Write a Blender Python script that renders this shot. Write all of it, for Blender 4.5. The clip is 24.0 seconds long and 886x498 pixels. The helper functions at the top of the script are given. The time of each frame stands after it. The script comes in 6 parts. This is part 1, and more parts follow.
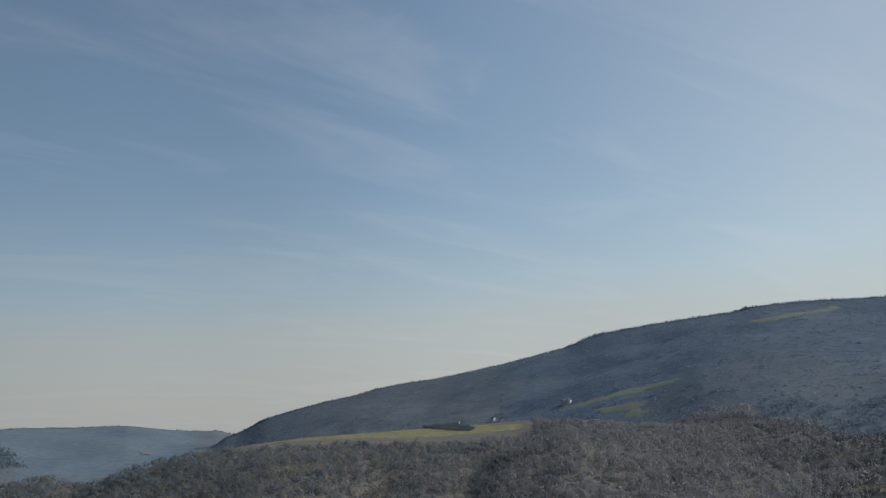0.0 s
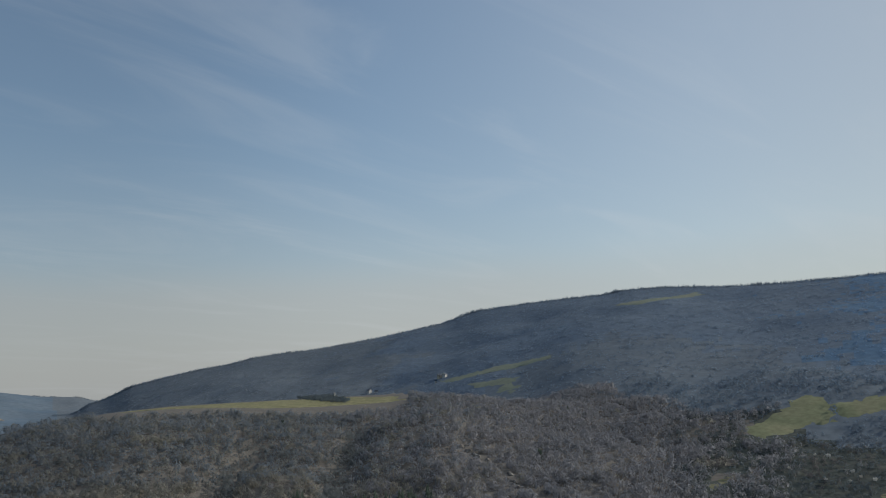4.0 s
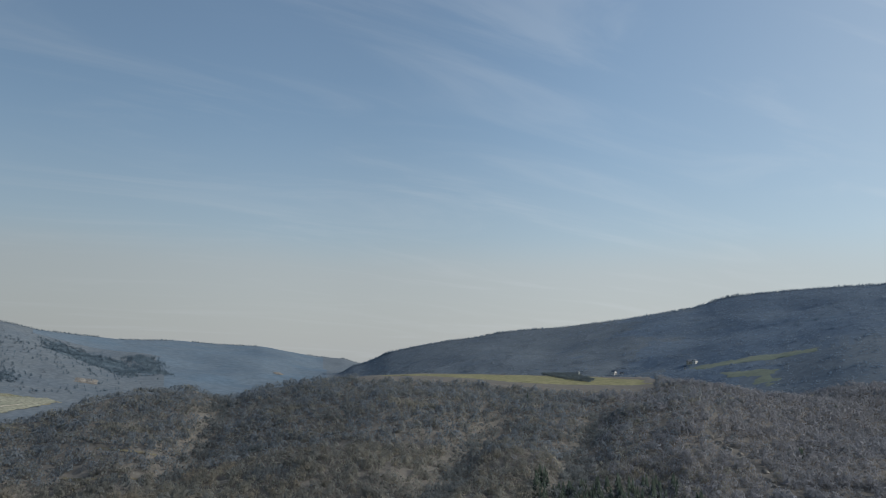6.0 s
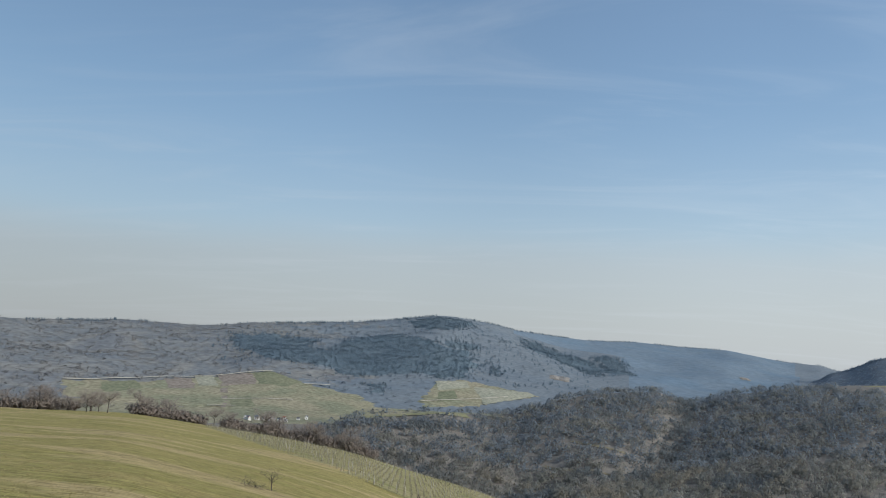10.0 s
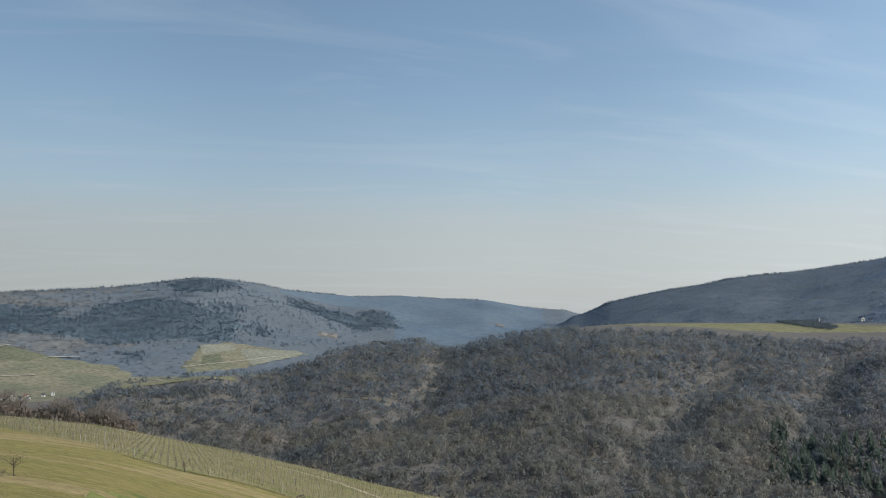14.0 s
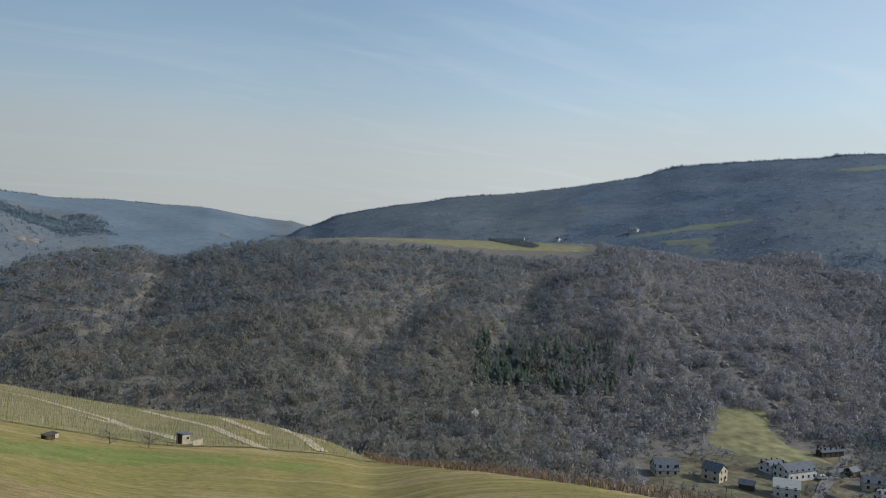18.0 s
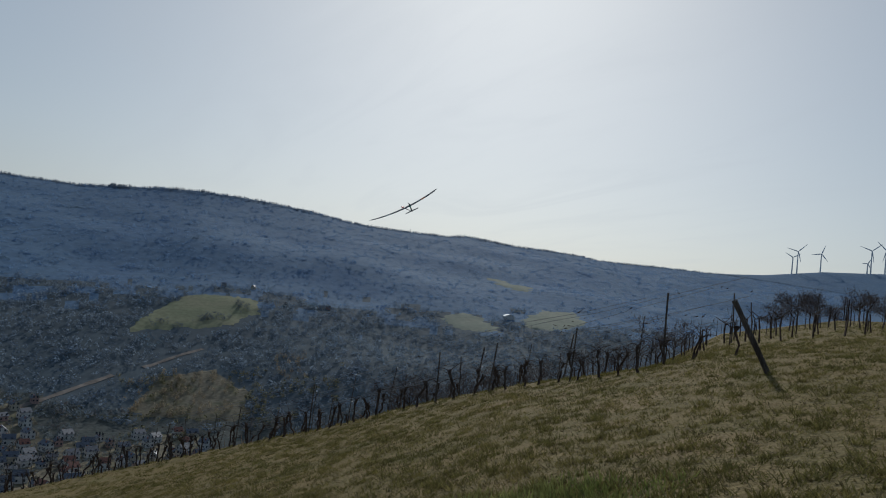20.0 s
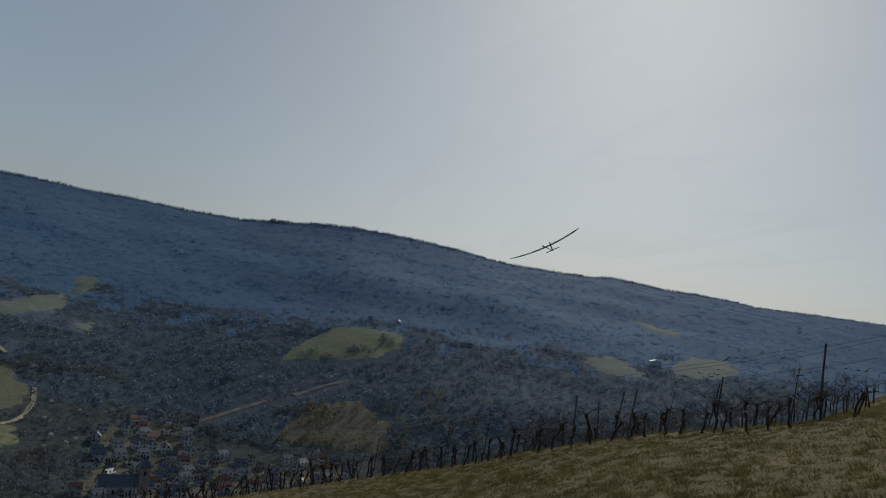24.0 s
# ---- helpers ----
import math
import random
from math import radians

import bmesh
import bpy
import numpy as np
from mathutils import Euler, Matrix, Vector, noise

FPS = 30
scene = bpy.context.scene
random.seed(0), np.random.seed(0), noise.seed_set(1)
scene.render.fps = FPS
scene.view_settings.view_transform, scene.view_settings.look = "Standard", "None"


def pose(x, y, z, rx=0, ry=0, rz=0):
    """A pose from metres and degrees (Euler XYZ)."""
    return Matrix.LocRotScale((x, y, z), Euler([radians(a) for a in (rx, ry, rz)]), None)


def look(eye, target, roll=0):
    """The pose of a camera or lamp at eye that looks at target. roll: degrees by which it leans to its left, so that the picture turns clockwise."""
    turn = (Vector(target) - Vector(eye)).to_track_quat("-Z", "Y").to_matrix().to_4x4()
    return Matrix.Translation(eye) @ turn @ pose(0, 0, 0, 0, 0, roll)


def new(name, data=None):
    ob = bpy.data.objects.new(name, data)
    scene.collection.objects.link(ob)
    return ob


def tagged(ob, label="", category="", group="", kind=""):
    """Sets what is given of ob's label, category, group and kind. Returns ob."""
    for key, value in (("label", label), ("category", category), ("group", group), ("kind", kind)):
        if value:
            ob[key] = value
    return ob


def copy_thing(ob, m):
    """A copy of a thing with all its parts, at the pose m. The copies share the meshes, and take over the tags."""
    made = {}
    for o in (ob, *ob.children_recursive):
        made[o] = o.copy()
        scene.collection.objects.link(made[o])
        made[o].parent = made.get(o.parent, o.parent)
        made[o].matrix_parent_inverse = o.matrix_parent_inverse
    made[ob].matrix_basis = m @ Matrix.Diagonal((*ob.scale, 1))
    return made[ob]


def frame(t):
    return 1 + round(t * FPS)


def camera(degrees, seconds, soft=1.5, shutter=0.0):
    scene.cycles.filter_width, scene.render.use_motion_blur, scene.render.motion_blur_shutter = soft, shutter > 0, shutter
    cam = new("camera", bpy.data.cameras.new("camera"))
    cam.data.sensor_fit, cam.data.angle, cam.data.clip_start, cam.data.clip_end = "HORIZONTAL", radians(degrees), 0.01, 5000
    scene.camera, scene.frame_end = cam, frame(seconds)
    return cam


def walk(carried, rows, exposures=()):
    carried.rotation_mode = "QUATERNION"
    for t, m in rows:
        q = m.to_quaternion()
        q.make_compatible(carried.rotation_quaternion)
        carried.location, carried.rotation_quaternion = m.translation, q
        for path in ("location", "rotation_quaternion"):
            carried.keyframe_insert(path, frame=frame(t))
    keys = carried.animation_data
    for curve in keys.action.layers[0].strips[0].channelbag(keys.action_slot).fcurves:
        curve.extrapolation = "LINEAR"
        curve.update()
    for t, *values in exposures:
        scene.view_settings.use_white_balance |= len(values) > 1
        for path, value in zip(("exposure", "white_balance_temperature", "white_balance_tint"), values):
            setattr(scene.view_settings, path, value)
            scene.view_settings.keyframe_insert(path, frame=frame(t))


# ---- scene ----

# ---------------------------------------------------------------- camera
cam = camera(58.5, 24.0, soft=1.0)


def aim(x, y, z, bearing, tilt, roll):
    b, t = radians(bearing), radians(tilt)
    way = Vector((math.sin(b) * math.cos(t), math.cos(b) * math.cos(t), math.sin(t)))
    return look((x, y, z), Vector((x, y, z)) + way, roll)


# seconds, sidestep east and north, bearing, tilt, roll
PATH = [
    (0, 0.00, 0.00, 38.07, 11.73, -4.63),
    (0.5, 0.00, 0.00, 39.59, 12.65, -5.13),
    (1, 0.00, 0.00, 43.27, 13.43, -5.51),
    (1.5, 0.00, 0.00, 45.28, 13.24, -6.04),
    (2, 0.00, 0.00, 47.02, 12.91, -6.27),
    (2.5, 0.00, 0.00, 49.15, 12.07, -5.73),
    (4.5, 0.00, 0.00, 43.56, 8.55, -1.73),
    (5, 0.00, 0.00, 38.93, 8.25, -0.78),
    (5.5, 0.00, 0.00, 35.49, 8.00, 0.71),
    (6, 0.00, 0.00, 28.48, 8.08, 0.69),
    (6.5, 0.00, 0.00, 22.78, 8.64, 0.24),
    (7, 0.00, 0.00, 19.65, 9.86, 0.05),
    (7.5, 0.00, 0.00, 13.12, 10.23, -0.03),
    (8, 0.00, 0.00, 4.40, 9.99, 0.86),
    (8.5, 0.00, 0.00, 1.05, 9.85, 2.40),
    (9, 0.00, 0.00, -2.37, 9.12, 2.11),
    (9.5, 0.00, 0.00, -4.28, 8.12, 2.65),
    (11.5, 0.00, 0.00, -1.65, 5.70, 0.18),
    (12, 0.00, 0.00, 0.00, 5.20, -0.51),
    (12.5, 0.00, 0.00, 3.36, 5.19, -0.96),
    (13, 0.00, 0.00, 6.39, 5.21, -1.47),
    (13.5, 0.00, 0.00, 9.87, 4.92, -1.06),
    (14, 0.00, 0.00, 12.91, 4.57, -0.48),
    (14.5, 0.00, 0.00, 15.66, 5.09, -0.33),
    (15, 0.00, 0.00, 18.29, 5.40, 0.77),
    (15.5, 0.00, 0.00, 19.08, 5.54, 0.80),
    (16, 0.00, 0.00, 19.26, 3.84, 1.00),
    (16.5, 0.00, 0.00, 18.43, 2.00, 1.42),
    (17, 0.00, 0.00, 17.07, -0.92, 0.82),
    (17.5, 0.00, 0.00, 21.02, -2.14, 1.27),
    (18, 0.00, 0.00, 32.38, -1.59, 1.64),
    (18.1, 0.00, 0.00, 35.29, -1.67, 2.20),
    (18.2, 0.00, 0.00, 38.83, -1.88, 2.43),
    (18.3, 0.00, 0.00, 44.20, -1.87, 2.94),
    (18.4, 0.00, 0.00, 49.91, -1.62, 2.92),
    (18.5, 0.00, 0.00, 56.26, -1.38, 3.22),
    (18.6, 0.00, 0.00, 63.71, -1.56, 1.32),
    (18.7, 0.00, 0.00, 71.70, -1.65, 0.25),
    (18.8, 0.00, 0.00, 79.37, -1.67, -0.13),
    (18.9, 0.00, 0.00, 86.24, -2.06, -0.85),
    (19, 0.00, 0.00, 92.43, -2.32, -0.80),
    (19.1, 0.00, 0.00, 98.76, -1.74, -0.20),
    (19.2, 0.00, 0.00, 104.14, -1.03, 0.47),
    (19.3, 0.00, 0.00, 109.95, -0.03, 2.17),
    (19.5, 0.00, 0.00, 117.78, 1.72, 6.18),
    (21.5, 0.090, 0.157, 119.73, 5.19, 6.31),
    (22, 0.045, 0.078, 115.61, 7.30, 5.61),
    (22.5, 0.030, 0.052, 112.29, 7.34, 5.85),
    (23, 0.00, 0.00, 113.70, 7.23, 6.44),
    (23.5, 0.005, 0.009, 113.02, 6.10, 7.88),
    (24, -0.060, -0.104, 108.55, 4.76, 8.12),
]
walk(cam, [(t, aim(dx, dy, 1.65, b, p, r)) for t, dx, dy, b, p, r in PATH],
     exposures=[(0, 0.14, 6350, 9), (2.5, 0.04, 6350, 9), (5, 0.1, 6250, 9), (7, 0.46, 6100, 9), (9, 0.64, 6000, 9), (12, 0.68, 6100, 9), (14, 0.56, 6200, 9), (17, 0.46, 6150, 9), (18, 0.44, 6150, 9), (18.5, 0.46, 6400, 9), (19, 0.4, 6200, 9), (19.5, 0.06, 5900, 9), (21.5, -0.58, 5950, 9), (22, -0.68, 5950, 9), (24, -0.66, 5950, 9)])

# ---------------------------------------------------------------- sky and sun
SUN_BEARING, SUN_HEIGHT = 122.0, 29.0
world = bpy.data.worlds.new("sky")
scene.world = world
world.use_nodes = True
wn, wl = world.node_tree.nodes, world.node_tree.links
wn.clear()
w_out = wn.new("ShaderNodeOutputWorld")
w_bg = wn.new("ShaderNodeBackground")
w_sky = wn.new("ShaderNodeTexSky")
w_sky.sky_type = "NISHITA"
w_sky.sun_disc = False
w_sky.sun_elevation = radians(SUN_HEIGHT)
w_sky.sun_rotation = radians(SUN_BEARING)
w_sky.altitude = 250
w_sky.air_density, w_sky.dust_density, w_sky.ozone_density = 1.0, 1.4, 1.6
w_co = wn.new("ShaderNodeTexCoord")
w_sep = wn.new("ShaderNodeSeparateXYZ")
wl.new(w_co.outputs["Generated"], w_sep.inputs[0])
# spring haze, thick at the skyline and thinning upwards
w_haze = wn.new("ShaderNodeMapRange")
w_haze.interpolation_type = "SMOOTHSTEP"
w_haze.inputs["From Min"].default_value, w_haze.inputs["From Max"].default_value = -0.02, 0.33
w_haze.inputs["To Min"].default_value, w_haze.inputs["To Max"].default_value = 0.60, 0.05
wl.new(w_sep.outputs["Z"], w_haze.inputs["Value"])
w_hmix = wn.new("ShaderNodeMix")
w_hmix.data_type = "RGBA"
# the haze scatters forward: it veils the sky round to the sun's side
w_dot = wn.new("ShaderNodeVectorMath")
w_dot.operation = "DOT_PRODUCT"
w_dot.inputs[1].default_value = (math.sin(radians(SUN_BEARING)), math.cos(radians(SUN_BEARING)), 0)
wl.new(w_co.outputs["Generated"], w_dot.inputs[0])
w_veil = wn.new("ShaderNodeMapRange")
w_veil.interpolation_type = "SMOOTHSTEP"
w_veil.inputs["From Min"].default_value, w_veil.inputs["From Max"].default_value = -0.1, 0.9
w_veil.inputs["To Min"].default_value, w_veil.inputs["To Max"].default_value = 0.0, 0.5
wl.new(w_dot.outputs["Value"], w_veil.inputs["Value"])
w_most = wn.new("ShaderNodeMath")
w_most.operation = "SMOOTH_MAX"
w_most.inputs[2].default_value = 0.2
wl.new(w_haze.outputs[0], w_most.inputs[0])
wl.new(w_veil.outputs[0], w_most.inputs[1])
# the haze layer's top: a soft, slightly ragged edge above the skyline
w_rag = wn.new("ShaderNodeTexNoise")
w_rag.inputs["Scale"].default_value, w_rag.inputs["Detail"].default_value = 2.2, 3
wl.new(w_co.outputs["Generated"], w_rag.inputs["Vector"])
w_lift = wn.new("ShaderNodeMath")
w_lift.operation = "MULTIPLY_ADD"
w_lift.inputs[1].default_value = 0.05
wl.new(w_rag.outputs[0], w_lift.inputs[0])
wl.new(w_sep.outputs["Z"], w_lift.inputs[2])
w_band = wn.new("ShaderNodeMapRange")
w_band.interpolation_type = "SMOOTHSTEP"
w_band.inputs["From Min"].default_value, w_band.inputs["From Max"].default_value = 0.125, 0.19
w_band.inputs["To Min"].default_value, w_band.inputs["To Max"].default_value = 0.30, 0.0
wl.new(w_lift.outputs[0], w_band.inputs["Value"])
w_both = wn.new("ShaderNodeMath")
w_both.operation, w_both.use_clamp = "ADD", True
wl.new(w_most.outputs[0], w_both.inputs[0])
# it melts into the glare on the sun's side
w_melt = wn.new("ShaderNodeMapRange")
w_melt.inputs["From Min"].default_value, w_melt.inputs["From Max"].default_value = 0.3, 0.9
w_melt.inputs["To Min"].default_value, w_melt.inputs["To Max"].default_value = 1.0, 0.0
wl.new(w_dot.outputs["Value"], w_melt.inputs["Value"])
w_edge = wn.new("ShaderNodeMath")
w_edge.operation = "MULTIPLY"
wl.new(w_band.outputs[0], w_edge.inputs[0])
wl.new(w_melt.outputs[0], w_edge.inputs[1])
wl.new(w_edge.outputs[0], w_both.inputs[1])
wl.new(w_both.outputs[0], w_hmix.inputs["Factor"])
# soft shoulder towards the sun, as haze spreads its glare
w_k = wn.new("ShaderNodeVectorMath")
w_k.operation = "MULTIPLY_ADD"
w_k.inputs[1].default_value, w_k.inputs[2].default_value = (.05, .05, .05), (1, 1, 1)
w_tint = wn.new("ShaderNodeVectorMath")
w_tint.operation = "MULTIPLY"
w_tint.inputs[1].default_value = (.95, 1.0, .98)
wl.new(w_sky.outputs[0], w_tint.inputs[0])
wl.new(w_tint.outputs[0], w_k.inputs[0])
w_cap = wn.new("ShaderNodeVectorMath")
w_cap.operation = "DIVIDE"
wl.new(w_tint.outputs[0], w_cap.inputs[0])
wl.new(w_k.outputs[0], w_cap.inputs[1])
wl.new(w_cap.outputs[0], w_hmix.inputs["A"])
w_hmix.inputs["B"].default_value = (3.12, 3.16, 3.08, 1)
# thin streaks of high cloud, long and flat
w_div = wn.new("ShaderNodeMath")
w_div.operation = "ADD"
w_div.inputs[1].default_value = 0.12
wl.new(w_sep.outputs["Z"], w_div.inputs[0])
w_proj = wn.new("ShaderNodeVectorMath")
w_proj.operation = "DIVIDE"
wl.new(w_co.outputs["Generated"], w_proj.inputs[0])
w_comb = wn.new("ShaderNodeCombineXYZ")
for k in range(3):
    wl.new(w_div.outputs[0], w_comb.inputs[k])
wl.new(w_comb.outputs[0], w_proj.inputs[1])
w_map = wn.new("ShaderNodeMapping")
w_map.inputs["Rotation"].default_value = (0, 0, radians(24))
w_map.inputs["Scale"].default_value = (0.42, 1.4, 0)
wl.new(w_proj.outputs[0], w_map.inputs["Vector"])
w_noise = wn.new("ShaderNodeTexNoise")
w_noise.inputs["Scale"].default_value = 1.6
w_noise.inputs["Detail"].default_value = 6
w_noise.inputs["Roughness"].default_value = 0.58
w_noise.inputs["Distortion"].default_value = 1.3
wl.new(w_map.outputs[0], w_noise.inputs["Vector"])
w_ramp = wn.new("ShaderNodeMapRange")
w_ramp.interpolation_type = "SMOOTHSTEP"
w_ramp.inputs["From Min"].default_value, w_ramp.inputs["From Max"].default_value = 0.45, 0.75
w_ramp.inputs["To Min"].default_value, w_ramp.inputs["To Max"].default_value = 0.0, 0.15
wl.new(w_noise.outputs[0], w_ramp.inputs["Value"])
w_cmix = wn.new("ShaderNodeMix")
w_cmix.data_type = "RGBA"
wl.new(w_ramp.outputs[0], w_cmix.inputs["Factor"])
wl.new(w_hmix.outputs["Result"], w_cmix.inputs["A"])
w_cmix.inputs["B"].default_value = (4.2, 4.35, 4.45, 1)
# and brightens it there
w_turn = wn.new("ShaderNodeMapRange")
w_turn.inputs["From Min"].default_value, w_turn.inputs["From Max"].default_value = -1, 1
wl.new(w_dot.outputs["Value"], w_turn.inputs["Value"])
w_fwd = wn.new("ShaderNodeValToRGB")
w_fwd.color_ramp.interpolation = "EASE"
wl.new(w_turn.outputs[0], w_fwd.inputs[0])
while len(w_fwd.color_ramp.elements) < 7:
    w_fwd.color_ramp.elements.new(.5)
for e_, (d_, v_) in zip(w_fwd.color_ramp.elements, ((-.95, .68), (-.6, .79), (-.2, .94), (.2, 1.1), (.5, 1.13), (.8, 1.03), (1.0, 1.14))):
    e_.position, e_.color = (d_ + 1) / 2, (v_ / 2, v_ / 2, v_ / 2, 1)
w_dbl = wn.new("ShaderNodeMath")
w_dbl.operation = "MULTIPLY"
w_dbl.inputs[1].default_value = 2.0
wl.new(w_fwd.outputs[0], w_dbl.inputs[0])
w_fm = wn.new("ShaderNodeVectorMath")
w_fm.operation = "SCALE"
wl.new(w_cmix.outputs["Result"], w_fm.inputs[0])
wl.new(w_dbl.outputs[0], w_fm.inputs["Scale"])
wl.new(w_fm.outputs[0], w_bg.inputs["Color"])
w_bg.inputs["Strength"].default_value = 0.122
wl.new(w_bg.outputs[0], w_out.inputs["Surface"])

sun = new("sun", bpy.data.lights.new("sun", "SUN"))
sun.data.energy = 2.6
sun.data.angle = radians(0.9)
sun.data.color = (1.0, 0.94, 0.84)
sb, sh = radians(SUN_BEARING), radians(SUN_HEIGHT)
sun.matrix_world = look((0, 0, 0), (-math.sin(sb) * math.cos(sh), -math.cos(sb) * math.cos(sh), -math.sin(sh)))


# ---------------------------------------------------------------- materials
def surface(name, stops, size, fine=None, rough=0.9, bump=0.3, bump_size=None, island=0.0, metal=0.0, stretch=(1, 1, 1), contrast=(0.35, 0.65), airy=0.0, grainy=0.38, turn=0.0):
    """A mottled surface: colours over a broad noise of that size in metres, a finer grain on top, and relief."""
    m = bpy.data.materials.new(name)
    m.use_nodes = True
    n, l = m.node_tree.nodes, m.node_tree.links
    b = n["Principled BSDF"]
    b.inputs["Roughness"].default_value = rough
    b.inputs["Metallic"].default_value = metal
    b.inputs["Specular IOR Level"].default_value = 0.04 if rough > 0.8 else 0.3
    co = n.new("ShaderNodeTexCoord")
    geo = n.new("ShaderNodeNewGeometry")
    mp = n.new("ShaderNodeMapping")
    mp.inputs["Scale"].default_value = stretch
    mp.inputs["Rotation"].default_value = (0, 0, radians(turn))
    l.new(geo.outputs["Position"], mp.inputs["Vector"])
    big = n.new("ShaderNodeTexNoise")
    big.inputs["Scale"].default_value = 1.0 / size
    big.inputs["Detail"].default_value = 5
    l.new(mp.outputs[0], big.inputs["Vector"])
    ramp = n.new("ShaderNodeValToRGB")
    e = ramp.color_ramp.elements
    e[0].position, e[1].position = contrast
    e[0].color, e[1].color = (*stops[0], 1), (*stops[-1], 1)
    for k, c in enumerate(stops[1:-1]):
        q = e.new(contrast[0] + (contrast[1] - contrast[0]) * (k + 1) / (len(stops) - 1))
        q.color = (*c, 1)
    l.new(big.outputs[0], ramp.inputs[0])
    col = ramp.outputs[0]
    grain = n.new("ShaderNodeTexNoise")
    grain.inputs["Scale"].default_value = 1.0 / (fine or size / 9)
    grain.inputs["Detail"].default_value = 4
    l.new(mp.outputs[0], grain.inputs["Vector"])
    gr = n.new("ShaderNodeMapRange")
    gr.inputs["From Min"].default_value, gr.inputs["From Max"].default_value = 0.25, 0.75
    gr.inputs["To Min"].default_value, gr.inputs["To Max"].default_value = 1 - grainy, 1 + grainy
    l.new(grain.outputs[0], gr.inputs["Value"])
    mul = n.new("ShaderNodeVectorMath")
    mul.operation = "SCALE"
    l.new(col, mul.inputs[0])
    l.new(gr.outputs[0], mul.inputs["Scale"])
    col = mul.outputs[0]
    if island:
        ir = n.new("ShaderNodeMapRange")
        ir.inputs["To Min"].default_value, ir.inputs["To Max"].default_value = 1 - island, 1 + island
        l.new(geo.outputs["Random Per Island"], ir.inputs["Value"])
        mu2 = n.new("ShaderNodeVectorMath")
        mu2.operation = "SCALE"
        l.new(col, mu2.inputs[0])
        l.new(ir.outputs[0], mu2.inputs["Scale"])
        col = mu2.outputs[0]
    l.new(col, b.inputs["Base Color"])
    if airy:
        # thin twigs and leaves let part of the light through
        tr = n.new("ShaderNodeBsdfTranslucent")
        l.new(col, tr.inputs["Color"])
        mx = n.new("ShaderNodeMixShader")
        mx.inputs[0].default_value = airy
        l.new(b.outputs[0], mx.inputs[1])
        l.new(tr.outputs[0], mx.inputs[2])
        l.new(mx.outputs[0], n["Material Output"].inputs["Surface"])
    if bump:
        bp = n.new("ShaderNodeBump")
        bp.inputs["Strength"].default_value = bump
        bp.inputs["Distance"].default_value = bump_size or size / 10
        l.new(grain.outputs[0], bp.inputs["Height"])
        l.new(bp.outputs[0], b.inputs["Normal"])
    return m


def plain(name, colour, rough=0.6, metal=0.0, vary=0.12, size=0.4):
    lo, hi = [c * (1 - vary) for c in colour], [min(1, c * (1 + vary)) for c in colour]
    return surface(name, [lo, hi], size, rough=rough, bump=0.05, metal=metal, contrast=(0.3, 0.7))


M_grass = surface("pasture grass", [(0.208, 0.186, 0.064), (0.276, 0.225, 0.089), (0.224, 0.197, 0.068), (0.343, 0.267, 0.131), (0.255, 0.204, 0.095)], 9.0, fine=.3, grainy=.5, bump=.7, bump_size=.08, stretch=(.3, 1, .2), turn=-14.0, contrast=(.3, .7))
M_blade = surface("grass blades", [(.23, .20, .085), (.31, .25, .12), (.37, .295, .155)], 3.0, fine=.4, bump=0, island=.28, airy=.35)
M_lush = surface("fresh green grass", [(.15, .175, .05), (.24, .245, .085)], 1.2, fine=.2, bump=0, island=.3, airy=.35)
M_floor = surface("leaf litter and brushwood under bare woods", [(0.153, 0.141, 0.125), (0.178, 0.161, 0.140), (0.156, 0.145, 0.129), (0.174, 0.156, 0.136)], 60, fine=4, bump=.3, bump_size=1.0, grainy=.2)
# the blue cast in these three colours is painted valley haze
M_scrubland = surface("rough scrubby valley ground, haze in its colour", [(0.058, 0.069, 0.065), (0.092, 0.098, 0.087), (0.065, 0.076, 0.069), (0.104, 0.109, 0.094)], 30, fine=3, bump=.25, bump_size=.6)
M_scrub = surface("dark green-grey scrub, haze in its colour", [(0.126, 0.159, 0.178), (0.167, 0.194, 0.204)], 40, fine=6, bump=0, island=.08, airy=.55, grainy=.15)
M_scrub_b = surface("dark brown hedge twigs, haze in their colour", [(0.138, 0.138, 0.140), (0.178, 0.171, 0.167)], 40, fine=6, bump=0, island=.08, airy=.55, grainy=.15)
# the same winter twigs farther up, bluish because haze is painted in
M_twig_hi_haze = surface("winter twigs on the heights, blue haze in their colour", [(0.214, 0.246, 0.275), (0.266, 0.294, 0.316)], 90, fine=9, bump=0, island=.06, airy=.6, grainy=.12)
# haze on the sunward valley side, put into the twig colour
M_twig_valley_haze = surface("grey-brown twigs in the haze on the valley side", [(0.264, 0.275, 0.302), (0.305, 0.305, 0.321)], 90, fine=9, bump=0, island=.06, airy=.6, grainy=.12)
M_dryturf = surface("dry brown winter turf", [(0.161, 0.130, 0.054), (0.206, 0.152, 0.067), (0.167, 0.133, 0.056), (0.223, 0.162, 0.077)], 2.6, fine=.05, bump=.7, bump_size=.03, grainy=.5)
M_brownturf = surface("brownish mown turf", [(0.219, 0.173, 0.081), (0.291, 0.221, 0.114), (0.240, 0.187, 0.085), (0.326, 0.250, 0.133)], 5.0, fine=.25, grainy=.5, bump=.7, bump_size=.05, stretch=(.35, 1, .3), turn=-14.0)
M_straw = surface("short bleached straw", [(0.136, 0.108, 0.046), (0.222, 0.179, 0.083)], .9, fine=.1, bump=0, island=.5, airy=.4)
M_tussock = surface("olive tussock grass", [(0.131, 0.122, 0.041), (0.203, 0.172, 0.059)], 1.3, fine=.2, bump=0, island=.35, airy=.4)
